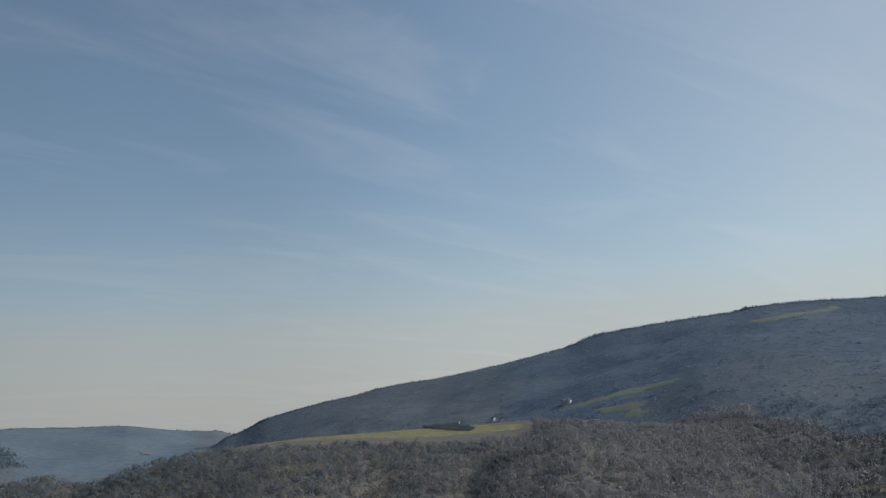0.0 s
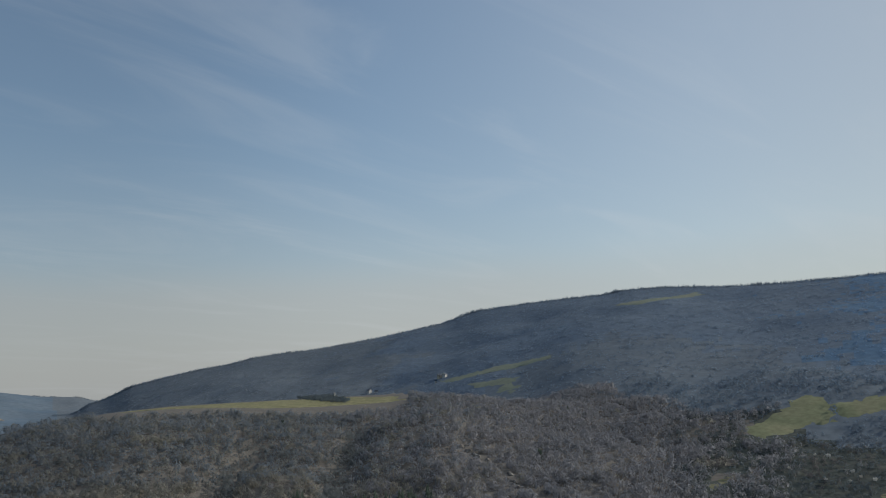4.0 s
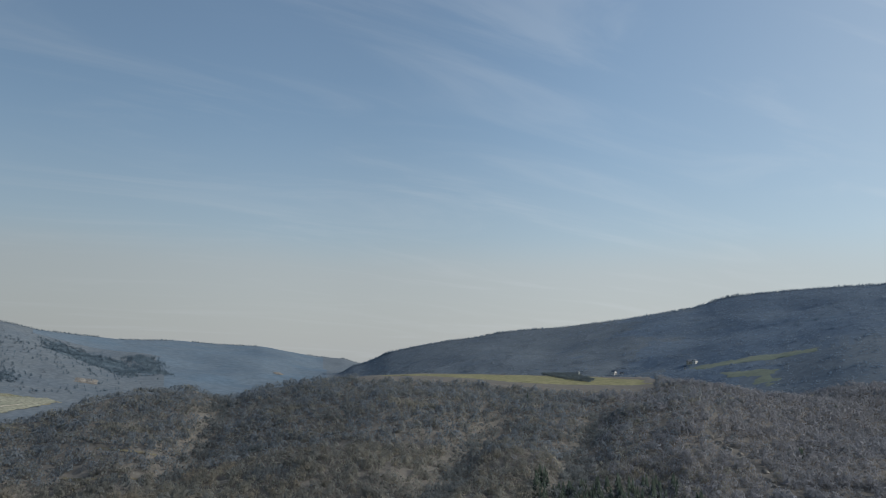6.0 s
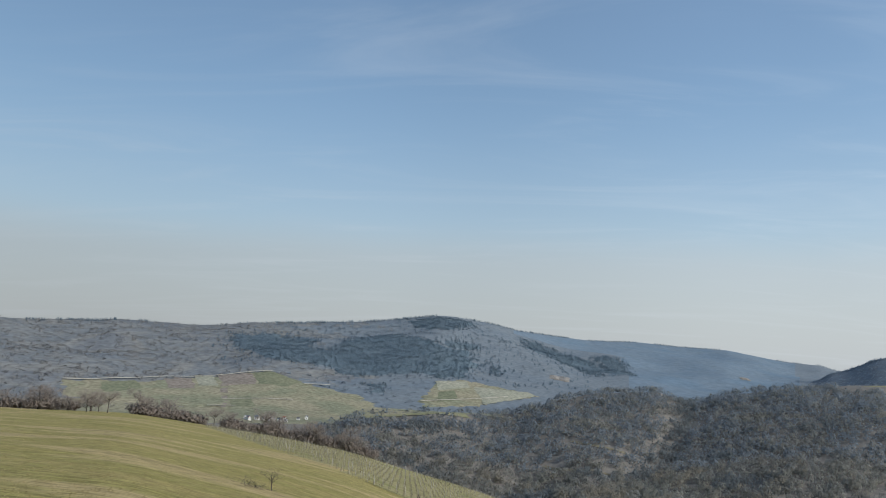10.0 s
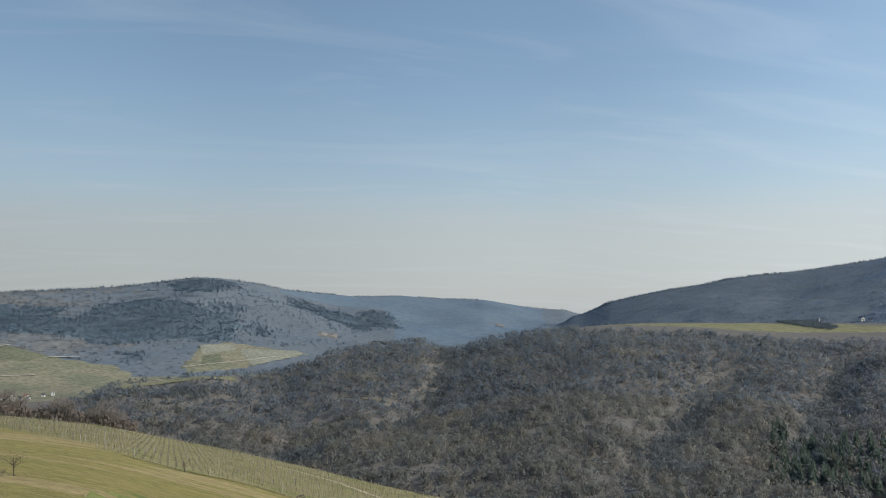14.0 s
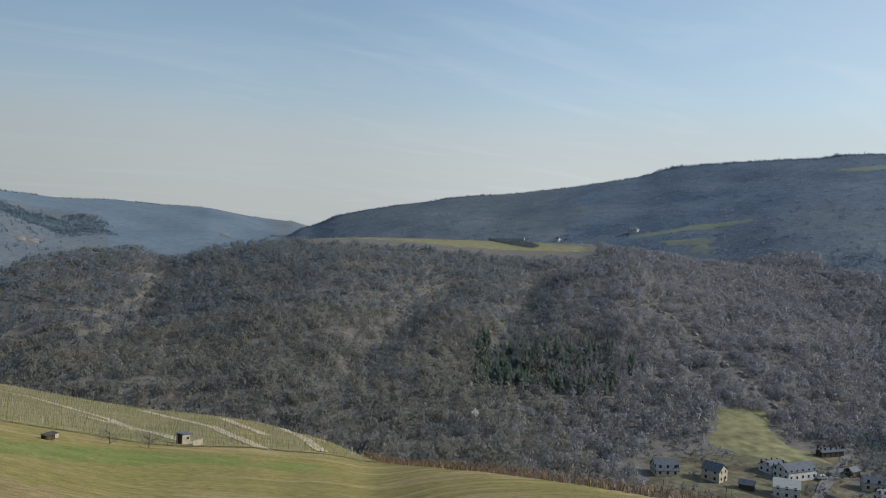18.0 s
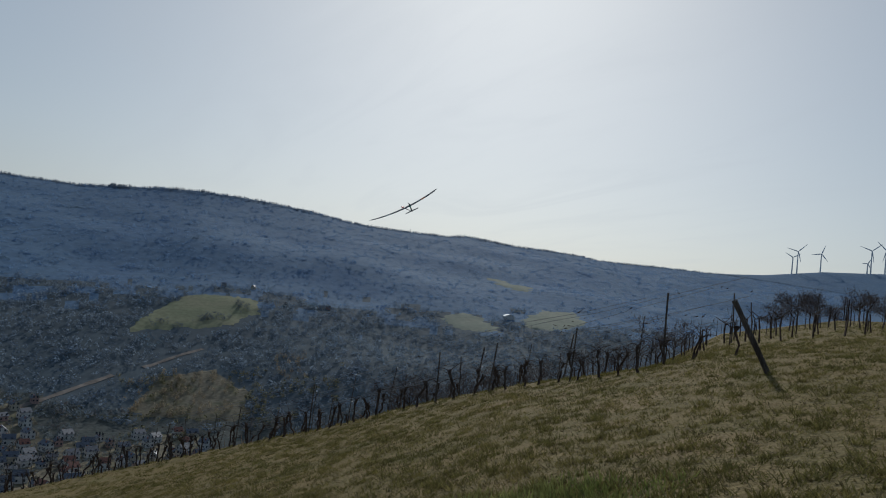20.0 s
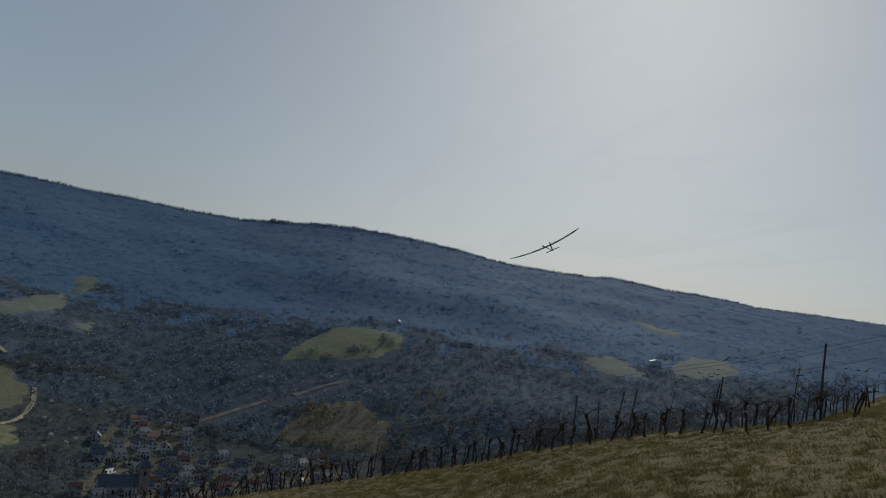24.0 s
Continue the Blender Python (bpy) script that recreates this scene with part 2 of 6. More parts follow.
# haze is put into these lower-slope ground and twig colours
M_mid_slope_haze = surface("brushy middle slope, blue haze in its colour", [(0.122, 0.150, 0.180), (0.142, 0.165, 0.186), (0.128, 0.153, 0.180)], 120, fine=9, bump=.25, bump_size=2.0, grainy=.18)
M_foot_haze = surface("wooded lower slope, haze in its colour", [(0.070, 0.095, 0.109), (0.085, 0.105, 0.116), (0.075, 0.097, 0.110)], 120, fine=9, bump=.25, bump_size=2.0, grainy=.18)
M_twig_foot_haze = surface("grey winter twigs, blue haze in their colour", [(0.156, 0.211, 0.276), (0.193, 0.243, 0.297)], 90, fine=9, bump=0, island=.08, airy=.6, grainy=.12)
# the blue of distance is painted into this hill's colour
M_north_haze = surface("far wooded hill, blue haze put into its colour", [(.125, .17, .215), (.145, .182, .217), (.13, .172, .215)], 260, fine=22, bump=.5, bump_size=3.0, grainy=.15)
M_twig = surface("bare grey-brown winter twigs", [(0.255, 0.254, 0.233), (0.318, 0.310, 0.263)], 80, fine=9, bump=0, island=.06, airy=.6, grainy=.12)
M_twig_b = surface("bare reddish-brown winter twigs", [(0.273, 0.255, 0.212), (0.329, 0.297, 0.238)], 80, fine=9, bump=0, island=.06, airy=.6, grainy=.12)
M_twig_c = surface("pale lichened winter twigs", [(0.263, 0.270, 0.259), (0.311, 0.315, 0.291)], 80, fine=9, bump=0, island=.06, airy=.6, grainy=.12)
M_twig_d = surface("dark bluish winter twigs", [(0.189, 0.210, 0.214), (0.239, 0.255, 0.255)], 80, fine=9, bump=0, island=.06, airy=.6, grainy=.12)
# haze over the ridge is put into the twig and fir colours below
M_twig_ridge_haze = surface("bare woods on the ridge, blue haze in the colour", [(0.166, 0.277, 0.456), (0.201, 0.313, 0.468), (0.177, 0.285, 0.456)], 170, fine=25, bump=0, island=.06, airy=.6, grainy=.12)
M_twig_ridge_haze_b = surface("bare woods on the middle ridge, haze in the colour", [(0.220, 0.286, 0.368), (0.255, 0.313, 0.378), (0.230, 0.292, 0.368)], 170, fine=25, bump=0, island=.06, airy=.5, grainy=.12)
M_twig_ridge_haze_c = surface("bare woods on the far end of the ridge, haze in the colour", [(0.245, 0.287, 0.335), (0.280, 0.316, 0.346), (0.255, 0.294, 0.335)], 170, fine=25, bump=0, island=.06, airy=.5, grainy=.12)
M_firs_ridge = surface("dark firs on the ridge, blue haze in the colour", [(0.135, 0.205, 0.275), (0.160, 0.230, 0.288)], 90, fine=14, bump=0, island=.06, airy=.5, grainy=.12)
# ground colour darkened and blued: shade between the trees and haze put in
M_pine_shade = surface("dark plantation ground, shade and haze in its colour", [(0.086, 0.117, 0.140), (0.101, 0.129, 0.148)], 60, fine=9, bump=.3, bump_size=1.0)
# fir green turned to slate blue: distance haze painted in
M_crest_haze = surface("skyline firs, blue haze put into their colour", [(.15, .20, .262), (.175, .22, .27)], 90, fine=14, bump=0, island=.1, airy=.6, grainy=.2)
# far hill: haze mixed into these three colours, bluer with the bearing
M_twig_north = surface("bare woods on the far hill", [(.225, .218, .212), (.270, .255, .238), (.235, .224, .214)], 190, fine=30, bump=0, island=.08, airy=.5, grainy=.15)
M_north_haze_mid = surface("heath and bare woods, blue haze put into their colour", [(.126, .152, .178), (.150, .170, .186), (.130, .154, .178)], 230, fine=13, bump=.2, bump_size=3.0, grainy=.2)
M_twig_north_haze = surface("bare woods high on the far hill, haze in their colour", [(0.180, 0.211, 0.246), (0.209, 0.233, 0.255), (0.186, 0.215, 0.246)], 190, fine=30, bump=0, island=.08, airy=.5, grainy=.15)
# aerial haze is put into these colours, greyer towards the ridge's far end
M_ridge_haze = surface("wooded slope, blue haze put into its colour", [(0.090, 0.154, 0.238), (0.106, 0.169, 0.242), (0.096, 0.158, 0.238)], 160, fine=11, bump=.25, bump_size=2.5, grainy=.18)
M_ridge_haze_b = surface("wooded middle of the ridge, haze put into its colour", [(0.114, 0.150, 0.196), (0.130, 0.163, 0.202), (0.119, 0.153, 0.196)], 160, fine=11, bump=.25, bump_size=2.5, grainy=.18)
M_ridge_haze_c = surface("wooded far end of the ridge, haze put into its colour", [(0.135, 0.160, 0.186), (0.150, 0.172, 0.191), (0.140, 0.163, 0.186)], 160, fine=11, bump=.25, bump_size=2.5, grainy=.18)
# the hillside's greyed tone has haze mixed into it
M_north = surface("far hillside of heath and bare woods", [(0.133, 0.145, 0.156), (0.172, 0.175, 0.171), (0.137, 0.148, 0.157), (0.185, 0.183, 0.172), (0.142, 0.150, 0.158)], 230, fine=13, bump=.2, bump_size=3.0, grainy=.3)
M_conifer = surface("dark conifer needles", [(.085, .112, .092), (.12, .145, .112)], 14, fine=3, bump=0, island=.3, airy=.3)
# needle green shifted towards blue, haze put into the colour
M_conifer_far = surface("conifer stands on the far hill, haze in their colour", [(0.110, 0.151, 0.187), (0.127, 0.165, 0.197)], 90, fine=14, bump=0, island=.06, airy=.3, grainy=.2)
M_meadow = surface("meadow turf", [(.155, .158, .092), (.185, .182, .108), (.205, .192, .12)], 30, fine=5, bump=.2, bump_size=.3, grainy=.2)
# distance haze is put into the next two meadow colours
M_meadow_far_haze = surface("far meadow turf, paled by haze put into its colour", [(.175, .198, .152), (.20, .218, .165), (.215, .225, .17)], 40, fine=6, bump=.2, bump_size=.3, grainy=.16)
M_meadow_mid_haze = surface("valley meadow, greyed by haze put into its colour", [(0.178, 0.191, 0.112), (0.210, 0.215, 0.127), (0.227, 0.220, 0.135)], 35, fine=5, bump=.2, bump_size=.3, grainy=.18)
M_field = surface("pale spring field", [(0.194, 0.185, 0.098), (0.247, 0.229, 0.128), (0.210, 0.202, 0.105)], 25, fine=6, bump=.3, bump_size=.3)
# greyed for distance: haze is put into this ground colour
M_vinefield = surface("distant vineyard ground, haze in its colour", [(0.184, 0.185, 0.125), (0.218, 0.205, 0.138), (0.240, 0.217, 0.150)], 90, fine=8, bump=.3, bump_size=.5, contrast=(.4, .6))
M_square = surface("trellised vineyard ground", [(0.157, 0.158, 0.092), (0.186, 0.179, 0.106)], 20, fine=3, bump=.2, bump_size=.3, grainy=.2)
M_tan = surface("tan budding twigs", [(0.257, 0.215, 0.144), (0.338, 0.273, 0.181)], 12, bump=0, island=.15, airy=.35, grainy=.2)
# haze is put into these three plot colours; the lane shares the brown
M_plot_a = surface("pale vineyard plot, haze in its colour", [(0.238, 0.239, 0.183), (0.276, 0.268, 0.206)], 60, fine=7, bump=.3, bump_size=.5)
M_plot_b = surface("green vineyard plot, haze in its colour", [(0.146, 0.154, 0.100), (0.170, 0.171, 0.111)], 60, fine=7, bump=.3, bump_size=.5)
M_plot_c = surface("brown vineyard plot, haze in its colour", [(0.185, 0.159, 0.133), (0.215, 0.183, 0.154)], 60, fine=7, bump=.3, bump_size=.5)
M_palecane = surface("brown vine canes", [(0.167, 0.142, 0.095), (0.244, 0.213, 0.135)], .8, bump=0, island=.3)
M_paleposts = surface("grey sunbleached stakes", [(.25, .235, .205), (.33, .31, .27)], .8, bump=0, island=.2)
M_drysoil = surface("dry brown terraces", [(0.115, 0.103, 0.072), (0.178, 0.155, 0.108), (0.132, 0.127, 0.078)], 18, fine=3, bump=.4, bump_size=.4)
M_strip = surface("greener band of turf", [(.165, .19, .055), (.22, .225, .078)], 5, fine=.5, bump=.4, bump_size=.06)
M_track = surface("pale gravel track", [(.40, .335, .22), (.51, .435, .295)], 6, fine=.6, bump=.3, bump_size=.05)
M_track_far = surface("greyish farm track in the distance", [(0.360, 0.330, 0.264), (0.432, 0.396, 0.324)], 9, fine=1.5, bump=.2, bump_size=.05)
# turf colour darkened to hold the verge's shadow
M_bank_shade = surface("grassy bank with its shadow in the colour", [(.085, .085, .035), (.125, .115, .05)], 2.5, fine=.3, bump=.5, bump_size=.06)
M_hedge = surface("soft brown hedge twigs", [(0.277, 0.236, 0.202), (0.342, 0.287, 0.241)], 6, fine=1.2, bump=0, island=.08, airy=.55, grainy=.15)
M_vsoil = surface("vineyard grass and soil", [(0.206, 0.188, 0.086), (0.267, 0.232, 0.121), (0.201, 0.196, 0.076)], 12, fine=.8, bump=.5, bump_size=.1)
M_darktwig = surface("dark brown shrub twigs", [(0.101, 0.081, 0.072), (0.162, 0.130, 0.114)], .8, bump=0, island=.3)
M_bark = surface("dark vine bark", [(0.046, 0.035, 0.030), (0.098, 0.075, 0.062)], .12, bump=.6, bump_size=.01)
M_cane = surface("pruned vine canes", [(.20, .135, .085), (.30, .21, .13)], .8, bump=0, island=.4)
M_post = surface("weathered wooden post", [(.06, .05, .043), (.14, .12, .10)], .25, bump=.5, bump_size=.01, stretch=(1, 1, .15))
M_steel = plain("galvanised wire", (.30, .30, .31), rough=.45, metal=.7)
M_trunk = surface("grey bark", [(.06, .05, .042), (.11, .095, .08)], .6, bump=.4, bump_size=.03)
M_bloom = surface("white blossom", [(0.560, 0.549, 0.515), (0.784, 0.762, 0.717)], 2, bump=0, island=.15, airy=.3)
M_budding = surface("budding yellow-green twigs", [(0.144, 0.140, 0.071), (0.207, 0.187, 0.095)], 3, bump=0, island=.3)
M_rock = surface("grey slate outcrop", [(.16, .145, .13), (.27, .25, .22)], 3, bump=.6, bump_size=.2)
M_white = plain("white render wall", (.56, .545, .51), rough=.85, size=2)
M_cream = plain("cream render wall", (.46, .41, .32), rough=.85, size=2)
M_pinkw = plain("pink render wall", (.42, .28, .24), rough=.85, size=2)
M_slate = plain("dark slate roof", (.105, .118, .14), rough=.45, vary=.3, size=.8)
M_tile = plain("red tile roof", (.25, .11, .075), rough=.7, vary=.3, size=.8)
M_glass = plain("dark window glass", (.03, .035, .045), rough=.12)
M_asphalt = surface("road asphalt", [(.16, .155, .15), (.22, .21, .20)], 5, bump=.2, bump_size=.02)
M_wood = surface("weathered dark boards", [(.055, .042, .034), (.11, .085, .065)], .5, bump=.4, bump_size=.02, stretch=(1, 1, .15))
M_paleboard = surface("pale weathered boards", [(.35, .30, .23), (.48, .42, .33)], .5, bump=.3, bump_size=.02)
M_turb = plain("white turbine paint", (.62, .64, .66), rough=.5, vary=.03)
M_black = plain("black wing film", (.018, .018, .022), rough=.35)
M_pale = plain("translucent pale wing film", (.50, .50, .44), rough=.5)
M_orange = plain("orange wing film", (.85, .22, .03), rough=.45)
M_red = plain("red painted nose", (.75, .05, .035), rough=.35)
M_teal = plain("teal fin film", (.02, .42, .30), rough=.45)
M_carbon = plain("carbon tail boom", (.03, .03, .033), rough=.4)


# ---------------------------------------------------------------- lie of the land
# Bearings in degrees clockwise from +y, distances and heights in metres, slopes of sight in degrees.
EYE = 1.65


def table(*pairs):
    """A smooth-ish table: pairs of bearing and value."""
    xs, ys = np.array(pairs[0::2], float), np.array(pairs[1::2], float)
    return lambda a: np.interp(a, xs, ys)


brow_r = table(-40, 320, -29, 300, -15, 300, 0, 280, 10, 262, 20, 232, 25, 200, 28.5, 152, 34, 112, 40, 90, 46, 76, 54, 67, 64, 66,
               73, 64, 85, 52, 92, 43, 97, 38, 105, 32, 112, 28, 117, 25, 125, 22, 130, 20, 139, 18, 146, 17, 160, 20, 200, 60, 320, 320)
brow_el = table(-40, -4.2, -29, -4.75, -25, -4.85, -20, -5.6, -14.5, -6.4, -10, -7.2, -5.9, -8.3, -1, -9.5, 3, -10.6, 6.5, -11.5, 11, -12.6,
                15, -13.2, 19.6, -13.9, 22, -14.7, 24.5, -15.2, 26.5, -16.2, 28.5, -16.8, 34, -17.1, 40, -17.5, 46, -17.9, 54, -18.2, 60, -17.9,
                69, -17.3, 75, -16.8, 82, -16.3, 88, -15.6, 93, -14.9, 101, -13.1, 109, -11, 112, -10.3, 118, -8.2, 125.5, -5.9, 133, -4.1, 138, -2.6, 145, -1.3,
                160, 2.2, 200, 8, 250, 9, 300, 3, 320, -4.2)
brow_bend = table(-40, .9, -29, .85, -5, .79, 24, .78, 30, .9, 46, 1, 150, 1, 320, .9)
brow_fall = table(-40, -.42, 30, -.45, 46, -.42, 90, -.40, 112, -.3, 125, -.2, 139, 0.0, 146, .03, 200, .05, 320, -.42)
floor_z = table(-40, -130, -5, -128, 20, -112, 35, -107, 55, -110, 65, -114, 80, -122, 92, -130, 110, -125, 130, -90, 150, -60, 320, -130)
spur_r = table(-20, 620, -4, 700, 2, 760, 10, 820, 30, 825, 44, 850, 55, 850, 62, 800, 70, 720)
spur_el = table(-24, -11, -16, -8, -13, -6.2, -11.8, -5.5, -9, -4.75, -3.5, -4.33, 0, -4.4, 1.8, -4.1, 4.8, -3.0, 7, -2.5, 11.4, -2.15, 14.5, -2.4, 16.4, -2.05, 19.7, -1.55,
                22, -1.4, 24, -1.2, 28, -1.3, 33, -1.55, 37, -1.8, 42, -1.85, 43.5, -1.7, 45, -1.4, 54.4, -2.6, 57.3, -3.6, 62, -5.6, 64, -7.2, 68, -10, 75, -14)
spur_foot = table(-20, 430, 0, 420, 20, 380, 35, 392, 50, 395, 60, 440, 70, 480)
plain_el = table(20, -1.6, 23, -1.08, 27, -.86, 43, -.88, 46, -1.7)
spur_flat = table(-20, 10, 18, 20, 23, 300, 42, 300, 47, 30, 70, 10)
ridge_r = table(14, 3000, 22.6, 2900, 35, 2600, 47, 2300, 60, 2000, 75, 1800, 90, 1700, 102, 1600, 115, 1700, 125, 1900, 136, 2300, 147, 2600)
ridge_el = table(14, -6, 18, -3.2, 20, -1.8, 22.1, -.38, 23.1, -.1, 24.7, .62, 27, 1.14, 29, 1.49, 31, 1.76, 32.5, 2.09, 34, 2.28, 35.5, 2.38, 38, 2.60, 40, 2.90, 42, 3.17, 44, 3.52, 46, 3.86, 46.9, 4.15, 47.5, 4.39, 49, 4.70, 51, 4.86, 53, 4.98, 55, 5.10,
                 57.5, 5.17, 59, 5.37, 60, 5.42, 62, 5.38, 63.6, 5.27, 65, 5.16, 66.6, 5.03, 70, 4.97, 73.5, 4.96, 76.5, 4.97, 79.7, 5.07, 82, 4.99, 84, 4.86, 86, 4.89, 88, 4.81,
                 90, 4.70, 92, 4.68, 94, 4.67, 96, 4.87, 98, 5.07, 100, 5.27, 102, 5.34, 104, 5.30, 106, 5.19, 108, 5.03, 109.5, 4.88, 110.5, 4.75, 112, 4.48, 113.5, 4.32, 116, 4.23, 118.5, 4.18,
                 119.5, 4.16, 120.3, 4.29, 121.5, 4.29, 123, 4.10, 124.5, 3.93, 126.5, 3.88, 128, 3.78, 129.3, 3.67, 130.3, 3.49, 132.5, 3.43, 134.5, 3.42, 136.5, 3.36, 139, 3.30, 141, 3.17, 147, 2.6, 200, 1, 300, 0, 330, -2)
ridge_foot = table(14, 1700, 35, 1000, 47, 700, 55, 520, 60, 475, 75, 455, 90, 540, 100, 550, 110, 500, 125, 450, 140, 500, 147, 600)
north_r = table(-40, 2450, -26, 2500, -4, 2900, 4, 3300, 10, 3700, 22, 3900)
north_el = table(-40, 1.1, -31, 0.97, -29, 1.09, -27.3, 1.12, -26.4, 1.25, -25, 1.23, -23, 1.18, -21, 1.12, -19.5, 1.20, -17.5, 1.46, -15, 1.57, -12, 1.73, -9.5, 1.90, -7.5, 2.12, -6, 2.33, -5.1, 2.46, -4.2, 2.56,
                 -3, 2.54, -1.5, 2.31, 0, 2.07, 1.6, 1.69, 4, 1.44, 6.7, 1.18, 10, 1.20, 12.7, 0.99, 15.8, 0.88, 17.5, 0.58, 18.5, 0.40, 19.5, 0.24, 21.5, 0.10, 22.6, -0.22, 26, -1, 32, -2.2, 45, -4, 250, 0, 320, 1.1)
north_foot = table(-40, 1520, -16, 1440, 0, 1600, 10, 1850, 30, 2300)
moor_el = table(100, -6, 128, 0, 134, 2.9, 138, 3.3, 141.4, 3.5, 145, 4.0, 150, 4.2, 165, 3.5, 180, 1, 250, 0, 320, -6)


def wobble(x, y, size, seed):
    """Cheap rolling relief of about -1 to 1, made of crossed waves."""
    out = 0.0
    rng = np.random.RandomState(seed)
    for k in range(7):
        a, ph, s = rng.uniform(0, 6.28), rng.uniform(0, 6.28), size * rng.uniform(.5, 1.6)
        out = out + np.sin((x * np.cos(a) + y * np.sin(a)) * 6.28 / s + ph + 1.3 * np.sin((x * np.sin(a) - y * np.cos(a)) * 6.28 / (s * 1.7)))
    return out / 4.0


GULLIES = [[(371, 580), (338, 548), (288, 498), (225, 432)], [(617, 2389), (159, 693), (121, 605), (100, 579)], [(474, 570), (407, 509), (338, 438), (298, 398)]]


def ravines(x, y, wide):
    """How deep in a ravine a place lies: 1 on its line, 0 away from it."""
    near = np.full(np.shape(x), 1e9)
    for line in GULLIES:
        for (x0, y0), (x1, y1) in zip(line, line[1:]):
            u = np.clip(((x - x0) * (x1 - x0) + (y - y0) * (y1 - y0)) / ((x1 - x0) ** 2 + (y1 - y0) ** 2), 0, 1)
            near = np.minimum(near, np.hypot(x - x0 - u * (x1 - x0), y - y0 - u * (y1 - y0)))
    return np.exp(-(near / wide) ** 2)


def layer(r, rc, el, foot, low, flat, power, back, rear=None):
    top = EYE + rc * np.tan(np.radians(el))
    t = np.clip((r - foot) / np.maximum(rc - foot, 1.0), 0, 1)
    up = low + (top - low) * t ** power
    end = top if rear is None else EYE + (rc + flat) * np.tan(np.radians(rear))
    end = np.where(flat > 100, end, top)
    up = np.where(r > rc, top + (end - top) * np.clip((r - rc) / flat, 0, 1), up)
    return np.where(r < rc + flat, up, end - back * (r - rc - flat))


def near_slope(az, r):
    rb = brow_r(az)
    return (EYE + rb * np.tan(np.radians(brow_el(az)))) * np.minimum(r / rb, 1) ** .85


def height(az, r):
    """Height of the ground at a bearing (degrees, -40 to 320) and a distance."""
    az, r = np.broadcast_arrays(np.asarray(az, float), np.asarray(r, float))
    x, y = r * np.sin(np.radians(az)), r * np.cos(np.radians(az))
    low = floor_z(az)
    rb = sum(brow_r(az + d) for d in (-3, -1.5, 0, 1.5, 3)) / 5
    zb = EYE + rb * np.tan(np.radians(sum(brow_el(az + d) for d in (-1.5, -.75, 0, .75, 1.5)) / 5))
    bend = sum(brow_bend(az + d) for d in (-6, -3, 0, 3, 6)) / 5
    over = np.maximum(r - rb, 0)
    fall = brow_fall(az)
    home = zb * np.minimum(r / rb, 1) ** bend + fall * np.minimum(over, 45) + np.where(fall > -.25, -.28, fall) * np.maximum(over - 45, 0)
    if np.any(r < 14):
        # the hill rounds off evenly where one stands
        wide = sum(near_slope(np.clip(az + d, -40, 320), r) for d in range(-48, 49, 8)) / 13
        mix = np.clip((14 - r) / 11, 0, 1) * np.clip((75 - az) / 20, 0, 1) * np.clip((az + 40) / 16, 0, 1)
        home = home + (wide - home) * mix * mix * (3 - 2 * mix)
    home = home + np.minimum(r / 60, 1) * .10 * wobble(x, y, 37, 3) * np.clip(1.2 - over / 30, 0, 1)
    gully = wobble(x, y, 260, 5) * 7 + wobble(x, y, 90, 6) * 2.2
    spur = layer(r, spur_r(az), spur_el(az), spur_foot(az), low, spur_flat(az), .85, .3, plain_el(az))
    spur = spur + gully * np.clip((r - 430) / 120, 0, 1) * np.clip((spur_r(az) - r) / 170, 0, 1)
    spur = spur - 7 * ravines(x, y, 19)
    even = sum(ridge_el(az + d) for d in (-9, -6, -3, 0, 3, 6, 9)) / 7
    crest = even + (ridge_el(az) - even) * np.clip((r / ridge_r(az) - .82) / .18, 0, 1) ** 1.5
    ridge = layer(r, ridge_r(az), crest, ridge_foot(az), low, 40, 1.0, .2)
    ridge = ridge + (wobble(x, y, 520, 8) * 7 + gully * .4) * np.clip((r - ridge_foot(az)) / 260, 0, 1) * np.clip((ridge_r(az) - r) / 320, 0, 1)
    north = layer(r, north_r(az), north_el(az), north_foot(az), low, 40, 1.0, .15)
    north = north + (wobble(x, y, 620, 9) * 15 + gully * .4) * np.clip((r - north_foot(az) - 200) / 400, 0, 1) * np.clip((north_r(az) - r) / 420, 0, 1)
    moor = layer(r, 4000.0, moor_el(az), 2700.0, low, 200, 1.0, .1)
    ground = low + wobble(x, y, 300, 4) * 1.2
    allz = np.stack([home, spur, ridge, north, moor, ground])
    m = allz.max(0)
    k = np.clip(r * .012, .05, 7.0)
    return m + k * np.log(np.exp((allz - m) / k).sum(0))


def home_ground(az, r):
    return (r < brow_r(az) * 1.04 + 1) | ((az > 100) & (r < brow_r(az) + np.clip((az - 100) * 2.5, 0, 60)))


def at(x, y):
    """Height of the ground at a place of the plan."""
    az = (np.degrees(np.arctan2(x, y)) + 40) % 360 - 40
    return height(np.where(az > 320, az - 360, az), np.hypot(x, y))


